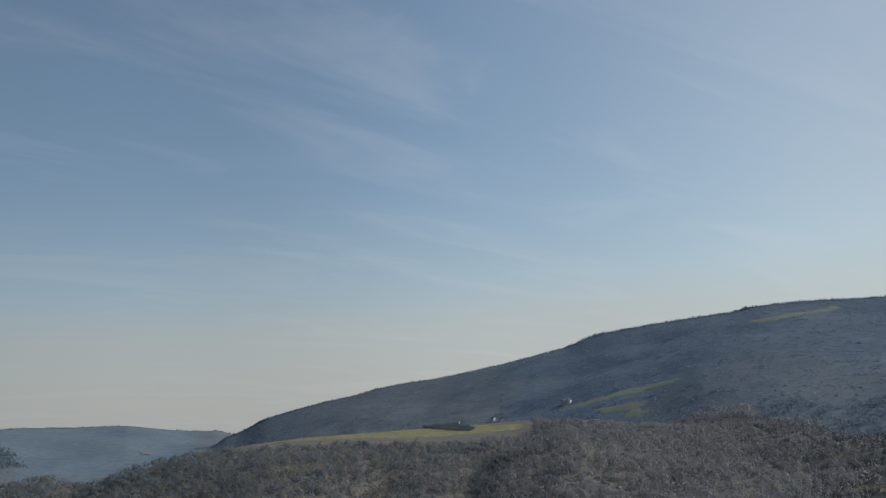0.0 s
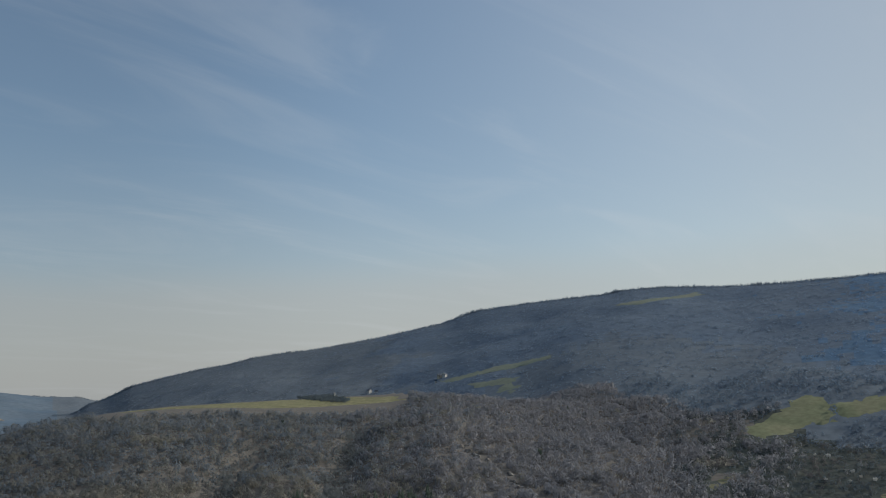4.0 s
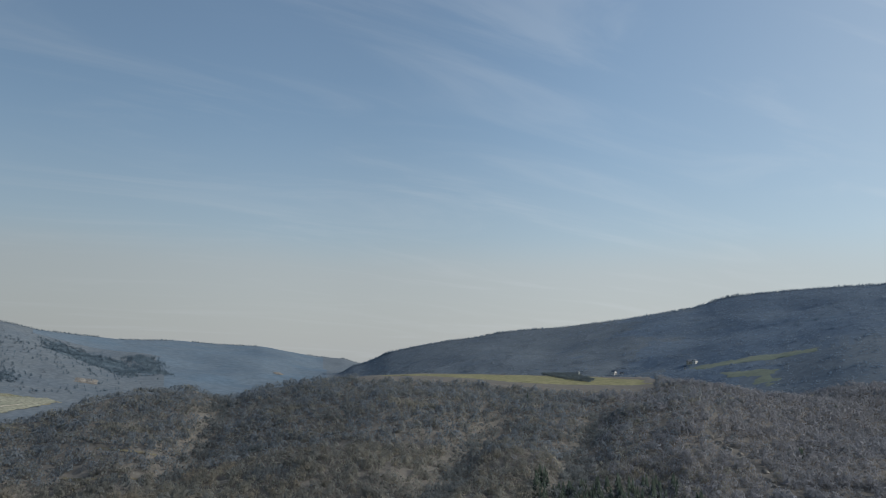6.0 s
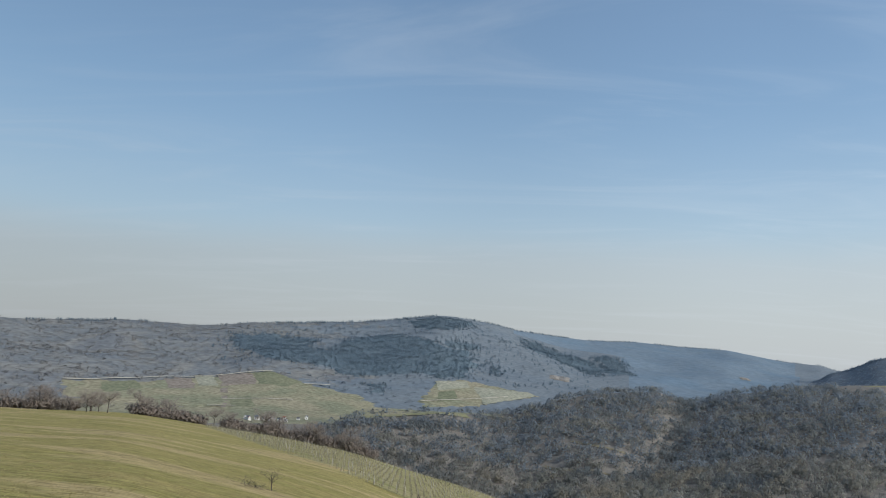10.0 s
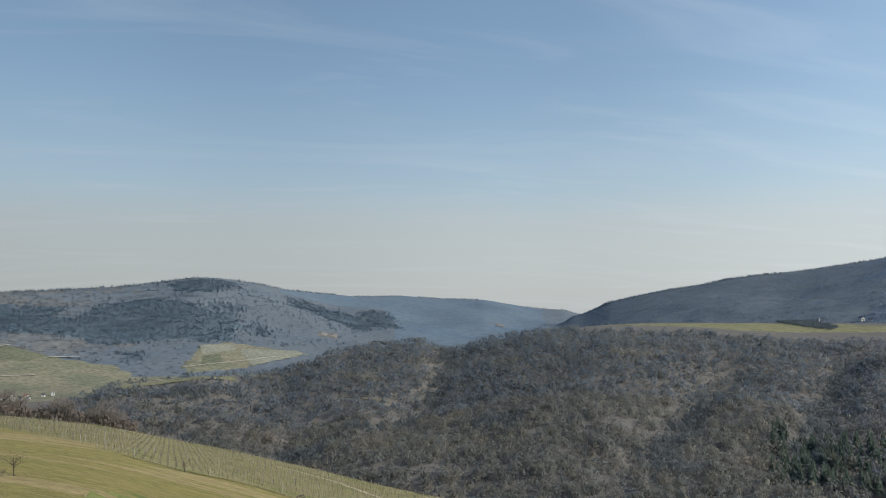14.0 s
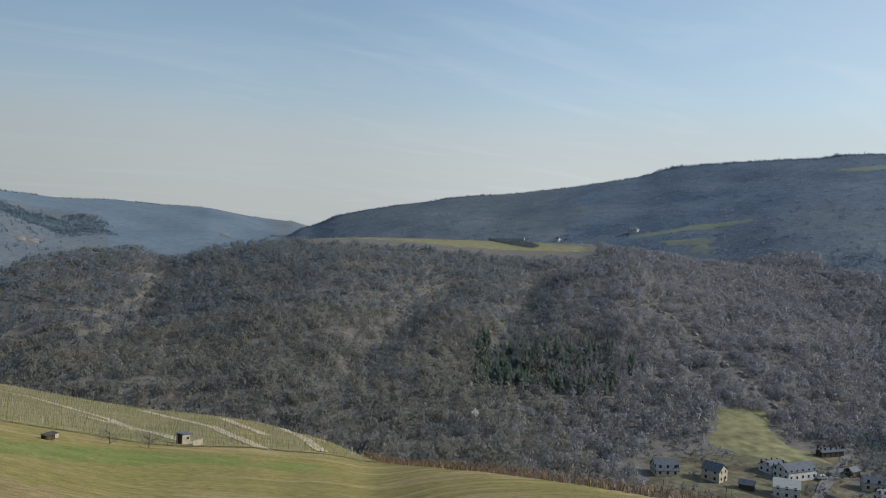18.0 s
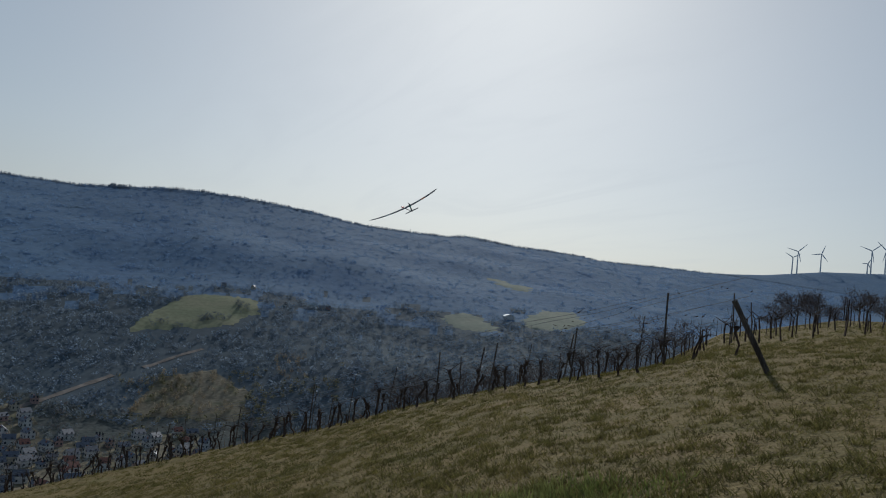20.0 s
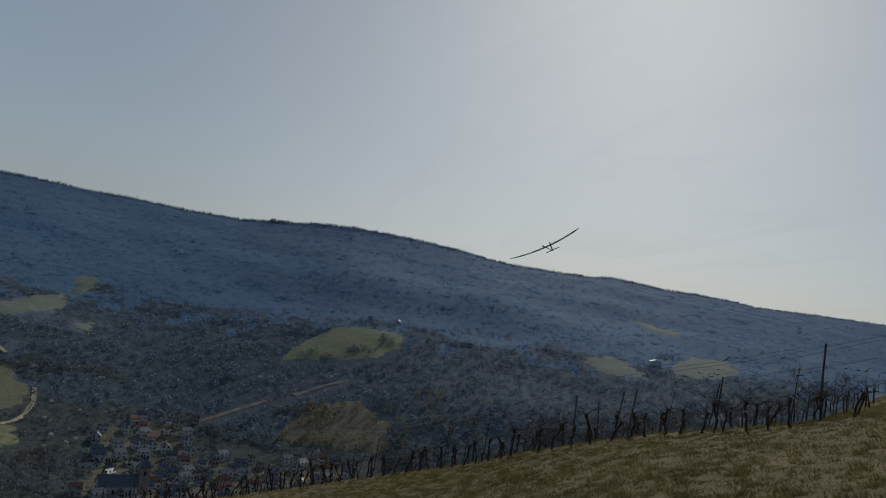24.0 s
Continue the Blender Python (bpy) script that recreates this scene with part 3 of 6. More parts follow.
# ---------------------------------------------------------------- mesh helpers
def sheet(name, verts, faces, mats, index=None, smooth=False, normals=None):
    """A mesh object from arrays; faces all triangles or all quads. normals: the way each vertex is lit, as on soft round crowns."""
    me = bpy.data.meshes.new(name)
    verts, faces = np.asarray(verts, np.float32), np.asarray(faces, np.int32)
    n, k = faces.shape
    me.vertices.add(len(verts))
    me.vertices.foreach_set("co", verts.ravel())
    me.loops.add(n * k)
    me.loops.foreach_set("vertex_index", faces.ravel())
    me.polygons.add(n)
    me.polygons.foreach_set("loop_start", np.arange(0, n * k, k, dtype=np.int32))
    me.polygons.foreach_set("loop_total", np.full(n, k, dtype=np.int32))
    if smooth:
        me.polygons.foreach_set("use_smooth", np.ones(n, dtype=bool))
    for m in mats:
        me.materials.append(m)
    if index is not None:
        me.polygons.foreach_set("material_index", np.asarray(index, np.int32))
    me.update()
    me.validate()
    if normals is not None:
        lit = me.attributes.new("custom_normal", "FLOAT_VECTOR", "POINT")
        lit.data.foreach_set("vector", np.asarray(normals, np.float32).ravel())
    return new(name, me)


def part(name, bm, material, parent, label=""):
    me = bpy.data.meshes.new(name)
    bm.to_mesh(me)
    bm.free()
    me.materials.append(material)
    ob = new(name, me)
    ob.parent = parent
    if label:
        tagged(ob, label)
    return ob


def box(sx, sy, sz, at_=(0, 0, 0), bevel=0.0, m=None):
    bm = bmesh.new()
    bmesh.ops.create_cube(bm, size=1)
    bmesh.ops.scale(bm, vec=(sx, sy, sz), verts=bm.verts)
    if bevel:
        bmesh.ops.bevel(bm, geom=bm.edges[:], offset=bevel, segments=1, affect="EDGES")
    bmesh.ops.translate(bm, vec=at_, verts=bm.verts)
    if m is not None:
        bmesh.ops.transform(bm, matrix=m, verts=bm.verts)
    return bm


def tube(points, radii, sides=5, bm=None):
    """A tapering limb through the points."""
    bm = bm or bmesh.new()
    rings = []
    for k, p in enumerate(points):
        p = Vector(p)
        a = Vector(points[max(k - 1, 0)])
        b = Vector(points[min(k + 1, len(points) - 1)])
        q = (b - a).normalized().to_track_quat("Z", "Y")
        rings.append([bm.verts.new(p + q @ Vector((math.cos(6.2832 * s / sides) * radii[k], math.sin(6.2832 * s / sides) * radii[k], 0))) for s in range(sides)])
    for lo, hi in zip(rings, rings[1:]):
        for s in range(sides):
            bm.faces.new((lo[s], lo[(s + 1) % sides], hi[(s + 1) % sides], hi[s]))
    bm.faces.new(rings[0][::-1])
    bm.faces.new(rings[-1])
    return bm


def empty(name, x, y, z, turn=0.0):
    ob = new(name)
    ob.matrix_basis = pose(x, y, z, 0, 0, turn)
    return ob


def polar(az, r):
    return r * np.sin(np.radians(az)), r * np.cos(np.radians(az))


def inside(x, y, poly):
    """Which of the places lie inside a polygon of the plan."""
    hit = np.zeros(np.shape(x), bool)
    for (x0, y0), (x1, y1) in zip(poly, poly[1:] + poly[:1]):
        cross = (y0 > y) != (y1 > y)
        with np.errstate(divide="ignore", invalid="ignore"):
            hit ^= cross & (x < (x1 - x0) * (y - y0) / (y1 - y0 + 1e-12) + x0)
    return hit


# from this distance on, the ground's colour carries painted haze
haze_r = table(-40, 9000, 18, 9000, 21, 1120, 45, 1130, 52, 1050, 60, 880, 70, 760, 80, 700, 92, 660, 110, 600, 150, 560, 200, 560, 320, 560)


shoulder = table(46, 0, 51, 330, 58, 420, 66, 260, 74, 0, 80, 0)


def beyond(az, r):
    """The far side of the valley, the long ridge's own slopes."""
    return r > haze_r(az) + 45 * wobble(*polar(az, r), 140, 51)


# ---------------------------------------------------------------- the ground, one sheet to the skyline
az_grid = np.concatenate([np.arange(-40, -34, 1.0), np.arange(-34, 150.01, .28), np.arange(151, 320, 2.5)])
r_grid = np.concatenate([[0.0], np.geomspace(.7, 1300, 255), np.arange(1316, 2200, 17.0), np.linspace(2220, 4950, 56)])
AZ, RR = np.meshgrid(az_grid, r_grid, indexing="ij")
GX, GY = polar(AZ, RR)
GZ = height(AZ, np.maximum(RR, .05))
canopy = ((RR > 1400) | beyond(AZ, RR)) & (RR < 4600)
GZ += np.where(canopy, np.random.RandomState(3).uniform(-1, 1, GZ.shape) * np.where(AZ < 21, .45, .2), 0)
GZ[:, 0] = 0.0
na, nr = AZ.shape
ids = np.arange(na * nr).reshape(na, nr)
nxt = np.roll(ids, -1, axis=0)
quads = np.stack([ids[:, :-1], ids[:, 1:], nxt[:, 1:], nxt[:, :-1]], -1).reshape(-1, 4)
ca, cr = AZ[:, :-1].ravel() + .14, .5 * (RR[:, 1:] + RR[:, :-1]).ravel()
cx_, cy_ = polar(ca, cr)
zone = np.full(len(quads), 1)
zone[home_ground(ca, cr)] = 0
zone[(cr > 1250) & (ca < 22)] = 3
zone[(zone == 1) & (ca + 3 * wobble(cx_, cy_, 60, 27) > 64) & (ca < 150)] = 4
# across the valley the ground takes colours with haze painted in, by bearing
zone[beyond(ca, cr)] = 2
# lower slopes: a second pair of colours with haze painted in
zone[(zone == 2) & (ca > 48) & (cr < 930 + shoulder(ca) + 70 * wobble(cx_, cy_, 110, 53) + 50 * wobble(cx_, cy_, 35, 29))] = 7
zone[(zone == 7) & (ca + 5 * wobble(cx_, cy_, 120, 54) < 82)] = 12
# further round and higher on the hill, bluer colours for painted haze
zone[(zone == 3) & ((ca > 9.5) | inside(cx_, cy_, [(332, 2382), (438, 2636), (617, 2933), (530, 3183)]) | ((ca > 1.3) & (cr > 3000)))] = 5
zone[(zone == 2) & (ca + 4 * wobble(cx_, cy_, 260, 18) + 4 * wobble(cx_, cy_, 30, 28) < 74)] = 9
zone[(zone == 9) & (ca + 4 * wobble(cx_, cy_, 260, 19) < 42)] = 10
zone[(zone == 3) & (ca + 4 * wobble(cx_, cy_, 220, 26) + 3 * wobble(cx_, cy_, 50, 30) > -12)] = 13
zone[((zone == 3) | (zone == 13)) & (cr < 1580) & (ca < 4)] = 8
zone[(zone == 0) & (ca > -12 + 6 * wobble(cx_, cy_, 16, 23)) & (ca < 90) & (cr < 46 + 13 * wobble(cx_, cy_, 30, 24) + 5 * wobble(cx_, cy_, 6, 25))] = 11
zone[((zone == 0) | (zone == 11)) & (ca < 255 + 20 * wobble(cx_, cy_, 9, 16)) & (ca + 5 * wobble(cx_, cy_, 6, 14) + 4 * wobble(cx_, cy_, 2, 15) > 58)] = 6
ground = sheet("ground", np.stack([GX.ravel(), GY.ravel(), GZ.ravel()], 1), quads, [M_grass, M_floor, M_ridge_haze, M_north, M_scrubland, M_north_haze, M_dryturf, M_foot_haze, M_vinefield, M_ridge_haze_b, M_ridge_haze_c, M_brownturf, M_mid_slope_haze, M_north_haze_mid], zone, smooth=True)
tagged(ground, "rolling hill country with pasture, woods and a deep valley", "ground", kind="structure")


def drape(name, poly, material, label, category, lift=.8, step=18.0, ragged=2.0, kind="structure", seed=1, rim_lift=None):
    """A patch of other ground laid on the hillside, with a slightly ragged edge."""
    rng = random.Random(seed * 131 + len(poly))
    edge = []
    for (x0, y0), (x1, y1) in zip(poly, poly[1:] + poly[:1]):
        n = max(1, int(math.hypot(x1 - x0, y1 - y0) / step * 1.6))
        for k in range(n):
            edge.append(Vector((x0 + (x1 - x0) * k / n + rng.uniform(-ragged, ragged), y0 + (y1 - y0) * k / n + rng.uniform(-ragged, ragged))))
    pts = list(edge)
    xs, ys = [p.x for p in edge], [p.y for p in edge]
    gx, gy = np.meshgrid(np.arange(min(xs), max(xs), step), np.arange(min(ys), max(ys), step))
    gx, gy = gx.ravel() + .3 * step, gy.ravel() + .3 * step
    ok = inside(gx, gy, [(p.x, p.y) for p in edge])
    pts += [Vector((a, b)) for a, b in zip(gx[ok], gy[ok])]
    from mathutils import geometry
    out = geometry.delaunay_2d_cdt(pts, [], [list(range(len(edge)))], 1, 1e-4)
    px, py = np.array([v.x for v in out[0]]), np.array([v.y for v in out[0]])
    rim = np.array([any(i < len(edge) for i in src) for src in out[3]])
    ob = sheet(name, np.stack([px, py, at(px, py) + np.where(rim, -.15 * lift if rim_lift is None else rim_lift, lift)], 1), [list(f) for f in out[2]], [material], smooth=True)
    return tagged(ob, label, category, kind=kind)


def ribbon(name, line, width, material, label, category, lift=.6, step=6.0):
    """A strip of track or road laid on the ground along a line of the plan."""
    pts = []
    for (x0, y0), (x1, y1) in zip(line, line[1:]):
        n = max(2, int(math.hypot(x1 - x0, y1 - y0) / step))
        pts += [(x0 + (x1 - x0) * k / n, y0 + (y1 - y0) * k / n) for k in range(n)]
    pts.append(line[-1])
    p = np.array(pts, float)
    for _ in range(3):
        p[1:-1] = .25 * p[:-2] + .5 * p[1:-1] + .25 * p[2:]
    d = np.gradient(p, axis=0)
    d /= np.linalg.norm(d, axis=1)[:, None] + 1e-9
    side = np.stack([-d[:, 1], d[:, 0]], 1)
    wob = 1 + .15 * np.sin(np.arange(len(p)) * 1.7)[:, None]
    cols = [p + side * width * f * wob for f in (-.5, 0, .5)]
    v = np.concatenate([np.stack([c[:, 0], c[:, 1], at(c[:, 0], c[:, 1]) + lift], 1) for c in cols])
    n = len(p)
    f = [[c * n + k, (c + 1) * n + k, (c + 1) * n + k + 1, c * n + k + 1] for c in range(2) for k in range(n - 1)]
    ob = sheet(name, v, f, [material], smooth=True)
    return tagged(ob, label, category, kind="structure")


# ---------------------------------------------------------------- fields, meadows and roads across the valley
MEADOWS = [
    ("meadow", M_meadow_mid_haze, "pale green sloping meadow among hedges above the valley", [(685, 305), (737, 302), (754, 294), (797, 294), (795, 269), (741, 245), (716, 264), (678, 284)]),
    ("meadow", M_meadow_mid_haze, "green meadow with a hedge along its edge", [(782, 258), (826, 205), (796, 191), (755, 232), (741, 243)]),
    ("meadow", M_meadow_far_haze, "narrow green clearing at the edge of the wood", [(836, 147), (896, 129), (936, 102), (876, 92), (813, 117), (792, 137)]),
    ("meadow", M_meadow_far_haze, "small pale clearing high in the wood", [(1014, 108), (1032, 80), (972, 78), (935, 93)]),
    ("meadow", M_meadow_far_haze, "small green clearing in the wood", [(810, 79), (844, 62), (779, 61)]),
    ("meadow", M_meadow, "small bright green meadow beside a farm track", [(758, 160), (769, 138), (733, 134), (735, 152)]),
    ("vineyard_plot", M_square, "squarish green vineyard plot above a gravel track", [(642, 161), (669, 117), (692, 117), (648, 81), (618, 78), (574, 104), (560, 137)]),
    ("meadow", M_field, "pale sloping meadow below a gravel track", [(493, 127), (577, 77), (537, 69), (489, 87), (459, 125)]),
    ("meadow", M_field, "dry yellowish meadow at the valley foot", [(389, 154), (419, 117), (371, 114), (362, 143)]),
    ("meadow", M_field, "triangular sloping paddock above the farm", [(364, 284), (382, 269), (359, 238), (362, 222), (354, 207), (330, 219), (320, 239), (324, 260)]),
    ("lawn", M_meadow, "green garden lawn beside the houses", [(288, 221), (304, 212), (277, 195), (267, 205)]),
    ("lawn", M_meadow, "small green garden lawn by a drive", [(281, 241), (291, 238), (260, 226), (257, 236)]),
    ("meadow", M_meadow_far_haze, "long green meadow on the far slope", [(989, 972), (1034, 883), (1037, 760), (1014, 745), (975, 822), (953, 892)]),
    ("meadow", M_meadow_far_haze, "green meadow below bare woods on the far slope", [(908, 832), (928, 783), (935, 746), (915, 741), (897, 717), (867, 708), (889, 761), (907, 755), (895, 804)]),
    ("meadow", M_meadow_mid_haze, "large green clearing in the dark hillside wood", [(789, -111), (815, -125), (860, -150), (889, -180), (902, -217), (880, -262), (832, -252), (800, -220), (793, -183), (796, -152)]),
    ("meadow", M_meadow_far_haze, "pale clearing on the hazy hillside", [(813, -456), (833, -503), (803, -512), (722, -493), (754, -457)]),
    ("meadow", M_meadow_far_haze, "wide pale clearing on the hazy hillside", [(782, -556), (839, -630), (829, -674), (751, -628), (716, -568), (734, -533)]),
    ("meadow", M_meadow_far_haze, "pale bare strip winding across the hazy hillside", [(1107, -710), (1097, -731), (1028, -717), (1005, -728), (960, -690), (987, -680), (1039, -683)]),
    ("meadow", M_meadow_far_haze, "pale bare clearing just under the ridge's crest", [(1484, 919), (1526, 873), (1668, 811), (1629, 775), (1573, 813), (1467, 840)]),
    ("meadow", M_meadow, "grassy orchard terrace between dark hedges", [(545, 180), (569, 172), (600, 165), (592, 156), (555, 165), (537, 171)]),
    ("meadow", M_meadow, "small grassy orchard terrace between hedges", [(537, 215), (558, 208), (553, 192), (524, 199)]),
    ("meadow", M_meadow, "narrow grassy terrace at the orchard's edge", [(543, 277), (571, 275), (569, 267), (543, 267)]),
    ("garden_slope", M_drysoil, "dry terraced garden slope above the village", [(678, -124), (681, -174), (620, -188), (571, -169), (598, -119), (619, -96)]),
]
PLATEAU = [(392, 922), (495, 954), (636, 905), (690, 860), (711, 780), (642, 684), (605, 700), (550, 721), (487, 743), (477, 807)]
FAR_VINES = [[(-843, 1516), (-734, 1557), (-642, 1693), (-501, 1784), (-406, 1707), (-289, 1660), (-232, 1594), (-270, 1439), (-325, 1331), (-489, 1423), (-684, 1411), (-784, 1411)], [(-132, 1845), (-76, 1936), (20, 1923), (106, 1890), (18, 1772), (-31, 1678), (-144, 1614), (-154, 1664)]]
for k, (nm, mt, lb, pg) in enumerate(MEADOWS):
    drape(nm, pg, mt, lb, nm.split("_")[0], lift=.55, step=10, ragged=4.5, seed=k + 1)
drape("field", PLATEAU, M_field, "pale green field on the flat hilltop", "field", lift=.7, step=24, ragged=4, seed=40)
for k, pg in enumerate(FAR_VINES):
    drape("vineyard_plot", pg, M_vinefield, "green vineyard slopes on the far side of the valley, haze in their colour", "vineyard", lift=1.5, step=22, ragged=8, seed=50 + k)
OPEN = [m[3] for m in MEADOWS] + [PLATEAU] + FAR_VINES
ribbon("track", [(493, 127), (544, 98), (579, 77), (620, 75), (652, 80)], 3.2, M_track, "pale gravel track winding up the slope", "track", lift=.5)
ribbon("track", [(701, 111), (733, 134), (739, 151)], 3.5, M_track, "pale gravel track between meadows", "track", lift=.5)
ribbon("road", [(560, 20), (590, 16), (612, -6), (632, -28), (651, -49), (671, -71), (689, -93)], 5.0, M_plot_c, "pale lane climbing out of the village", "road", lift=.35)
ribbon("road", [(705, -118), (722, -143), (741, -174)], 5.0, M_plot_c, "upper stretch of the pale lane on the hillside", "road", lift=.35)
ribbon("road", [(394, 227), (365, 211), (321, 195), (294, 182)], 4.5, M_asphalt, "narrow asphalt road through the valley", "road", lift=.7)


TOWN = [(597, 32), (635, 5), (641, -36), (572, -38), (564, -76), (572, -137), (528, -134), (452, -94), (450, -41), (436, 28)]


# ---------------------------------------------------------------- woods
def bare_tree(rng, twigs, trunk=True, thin=.010):
    """A leafless broadleaf tree of height 1: trunk and a fuzzy crown of slender twigs."""
    v, f = [], []
    if trunk:
        for z, w in ((0, .022), (.55, .012)):
            for s in range(3):
                v.append((math.cos(s * 2.094) * w, math.sin(s * 2.094) * w, z))
        for s in range(3):
            t = (s + 1) % 3
            f += [(s, t, 3 + t), (s, 3 + t, 3 + s)]
    for k in range(twigs):
        a, u = rng.uniform(0, 6.283), rng.uniform(-.55, 1)
        c = math.sqrt(max(0, 1 - u * u))
        d = Vector((c * math.cos(a), c * math.sin(a), u))
        rad = rng.uniform(.86, 1.06)
        tip = Vector((0, 0, .61)) + Vector((d.x * .37, d.y * .37, d.z * .37)) * rad
        if k % 4:
            # sprays of twigs lying along the crown's rounded outside
            up = (Vector((0, 0, 1)) - d * d.z + Vector((rng.gauss(0, .4), rng.gauss(0, .4), rng.gauss(0, .4)))).normalized()
            base = tip - up * rng.uniform(.12, .24) - d * rng.uniform(0, .05)
            side = up.cross(d).normalized() * rng.uniform(thin, thin * 2) * 1.9
        else:
            base = tip - (d * .10 + Vector((0, 0, .09))) * rng.uniform(.7, 1.5)
            tip = tip + d * .05
            side = Vector((rng.gauss(0, 1), rng.gauss(0, 1), rng.gauss(0, 1))).cross(d).normalized() * rng.uniform(thin, thin * 2) * .7
        n = len(v)
        v += [tuple(base - side), tuple(base + side), tuple(tip)]
        f.append((n, n + 1, n + 2))
    return np.array(v), np.array(f)


def conifer(rng, tiers=6, arms=7):
    """A narrow evergreen of height 1: drooping sprays round a stem."""
    v, f = [(-.012, 0, 0), (.012, 0, 0), (0, 0, 1)], [(0, 1, 2)]
    for t in range(tiers):
        z = .12 + .80 * t / tiers
        w = .19 * (1 - t / tiers) + .03
        for s in range(arms):
            a = 6.283 * (s + rng.uniform(-.3, .3)) / arms + t
            d = Vector((math.cos(a), math.sin(a), 0))
            p = Vector((-d.y, d.x, 0)) * w * .42
            top, tip = Vector((0, 0, z + .20)), d * w * rng.uniform(.7, 1.2) + Vector((0, 0, z - .03))
            n = len(v)
            v += [tuple(top), tuple(tip + p), tuple(tip - p)]
            f.append((n, n + 1, n + 2))
    return np.array(v), np.array(f)


def stamp(protos, x, y, z, h, w, seed):
    """Many copies of small tree shapes joined into one pair of arrays."""
    rng = np.random.RandomState(seed)
    pick, turn = rng.randint(0, len(protos), len(x)), rng.uniform(0, 6.283, len(x))
    vs, fs, own, ns, n0 = [], [], [], [], 0
    for k, (pv, pf) in enumerate(protos):
        i = np.where(pick == k)[0]
        if not len(i):
            continue
        c, s = np.cos(turn[i])[:, None], np.sin(turn[i])[:, None]
        px, py, pz = pv[:, 0][None], pv[:, 1][None], pv[:, 2][None]
        hw = (h[i] * w[i])[:, None]
        v = np.stack([x[i][:, None] + (px * c - py * s) * hw, y[i][:, None] + (px * s + py * c) * hw, z[i][:, None] + pz * h[i][:, None]], -1).reshape(-1, 3)
        # crowns take the light as rounded masses, each twig a little its own way
        out = np.stack([pv[:, 0], pv[:, 1], (pv[:, 2] - .42) * .9], 1)
        out = .42 * out / (np.linalg.norm(out, axis=1)[:, None] + 1e-6) + (0, 0, .85) + np.repeat(rng.normal(0, .10, (len(pv) // 3 + 1, 3)), 3, axis=0)[:len(pv)]
        out /= np.linalg.norm(out, axis=1)[:, None] + 1e-6
        # faces turn the way they are lit
        face = np.cross(pv[pf[:, 1]] - pv[pf[:, 0]], pv[pf[:, 2]] - pv[pf[:, 0]])
        away = (face * out[pf].sum(1)).sum(1) < 0
        pf = np.where(away[:, None], pf[:, ::-1], pf)
        ox, oy, oz = out[:, 0][None], out[:, 1][None], out[:, 2][None]
        ns.append(np.stack([ox * c - oy * s, ox * s + oy * c, np.broadcast_to(oz, (len(i), len(pv)))], -1).reshape(-1, 3))
        vs.append(v)
        f = (pf[None] + (np.arange(len(i)) * len(pv))[:, None, None]).reshape(-1, 3) + n0
        n0 += len(v)
        fs.append(f)
        own.append(np.repeat(i, len(pf)))
    stamp.owner, stamp.lit = np.concatenate(own), np.concatenate(ns)
    return np.concatenate(vs), np.concatenate(fs)


def clear_of(x, y, polys):
    ok = np.ones(len(x), bool)
    for pg in polys:
        ok &= ~inside(x, y, pg)
    return ok


def strew(seed, az0, az1, r0, r1, spacing):
    """Uneven places over a sector of the plan, spacing growing with distance if wanted."""
    rng = np.random.RandomState(seed)
    area = radians(az1 - az0) * .5 * (r1 * r1 - r0 * r0)
    n = int(area / spacing ** 2)
    az = rng.uniform(az0, az1, n)
    r = np.sqrt(rng.uniform(r0 * r0, r1 * r1, n))
    return az, r


rng = random.Random(7)
TREES = [bare_tree(rng, 36, thin=.022) for _ in range(10)]
TREES_MID = [bare_tree(rng, 24, trunk=False, thin=.028) for _ in range(9)]
TREES_FAR = [bare_tree(rng, 12, trunk=False, thin=.045) for _ in range(9)]
FIRS = [conifer(rng) for _ in range(4)]
FIRS_LOW = [conifer(rng, 3, 5) for _ in range(3)]


WOODS = [M_twig, M_twig_b, M_twig_c, M_twig_d]
WOODS_HI = [M_twig_hi_haze, M_twig, M_twig_c, M_twig_d]
TERRACES = [[(39, 610), (56, 589), (85, 582)], [(5, 741), (31, 722), (60, 662)], [(62, 645), (79, 625), (101, 620)]]
for line in TERRACES:
    ribbon("path", line, 3.0, M_drysoil, "dry terrace path through the bare wood", "path", lift=.5)
SPUR_TOP = [(-108, 664), (-60, 694), (-22, 716)]
SPUR_TOP_FRONT = [(-107, 656), (-59, 685), (-21, 707)]
LANE = [(612, -6), (651, -49), (689, -93), (705, -118), (741, -174)]
LANE_FRONT = [(603, -5), (642, -47), (680, -91), (696, -115), (732, -170)]
OUTCROPS = [(480, 452), (472, 411), (434, 355), (416, 311), (395, 268)]
SCRUB = [M_scrub, M_scrub_b, M_scrub_b, M_scrub]
HOMES = np.array([(291, 193), (279, 219), (265, 234), (316, 206), (359, 173), (361, 166), (327, 173), (336, 183), (326, 137), (362, 218), (313, 215)] + [(300, 178), (282, 205), (331, 150), (345, 197)])


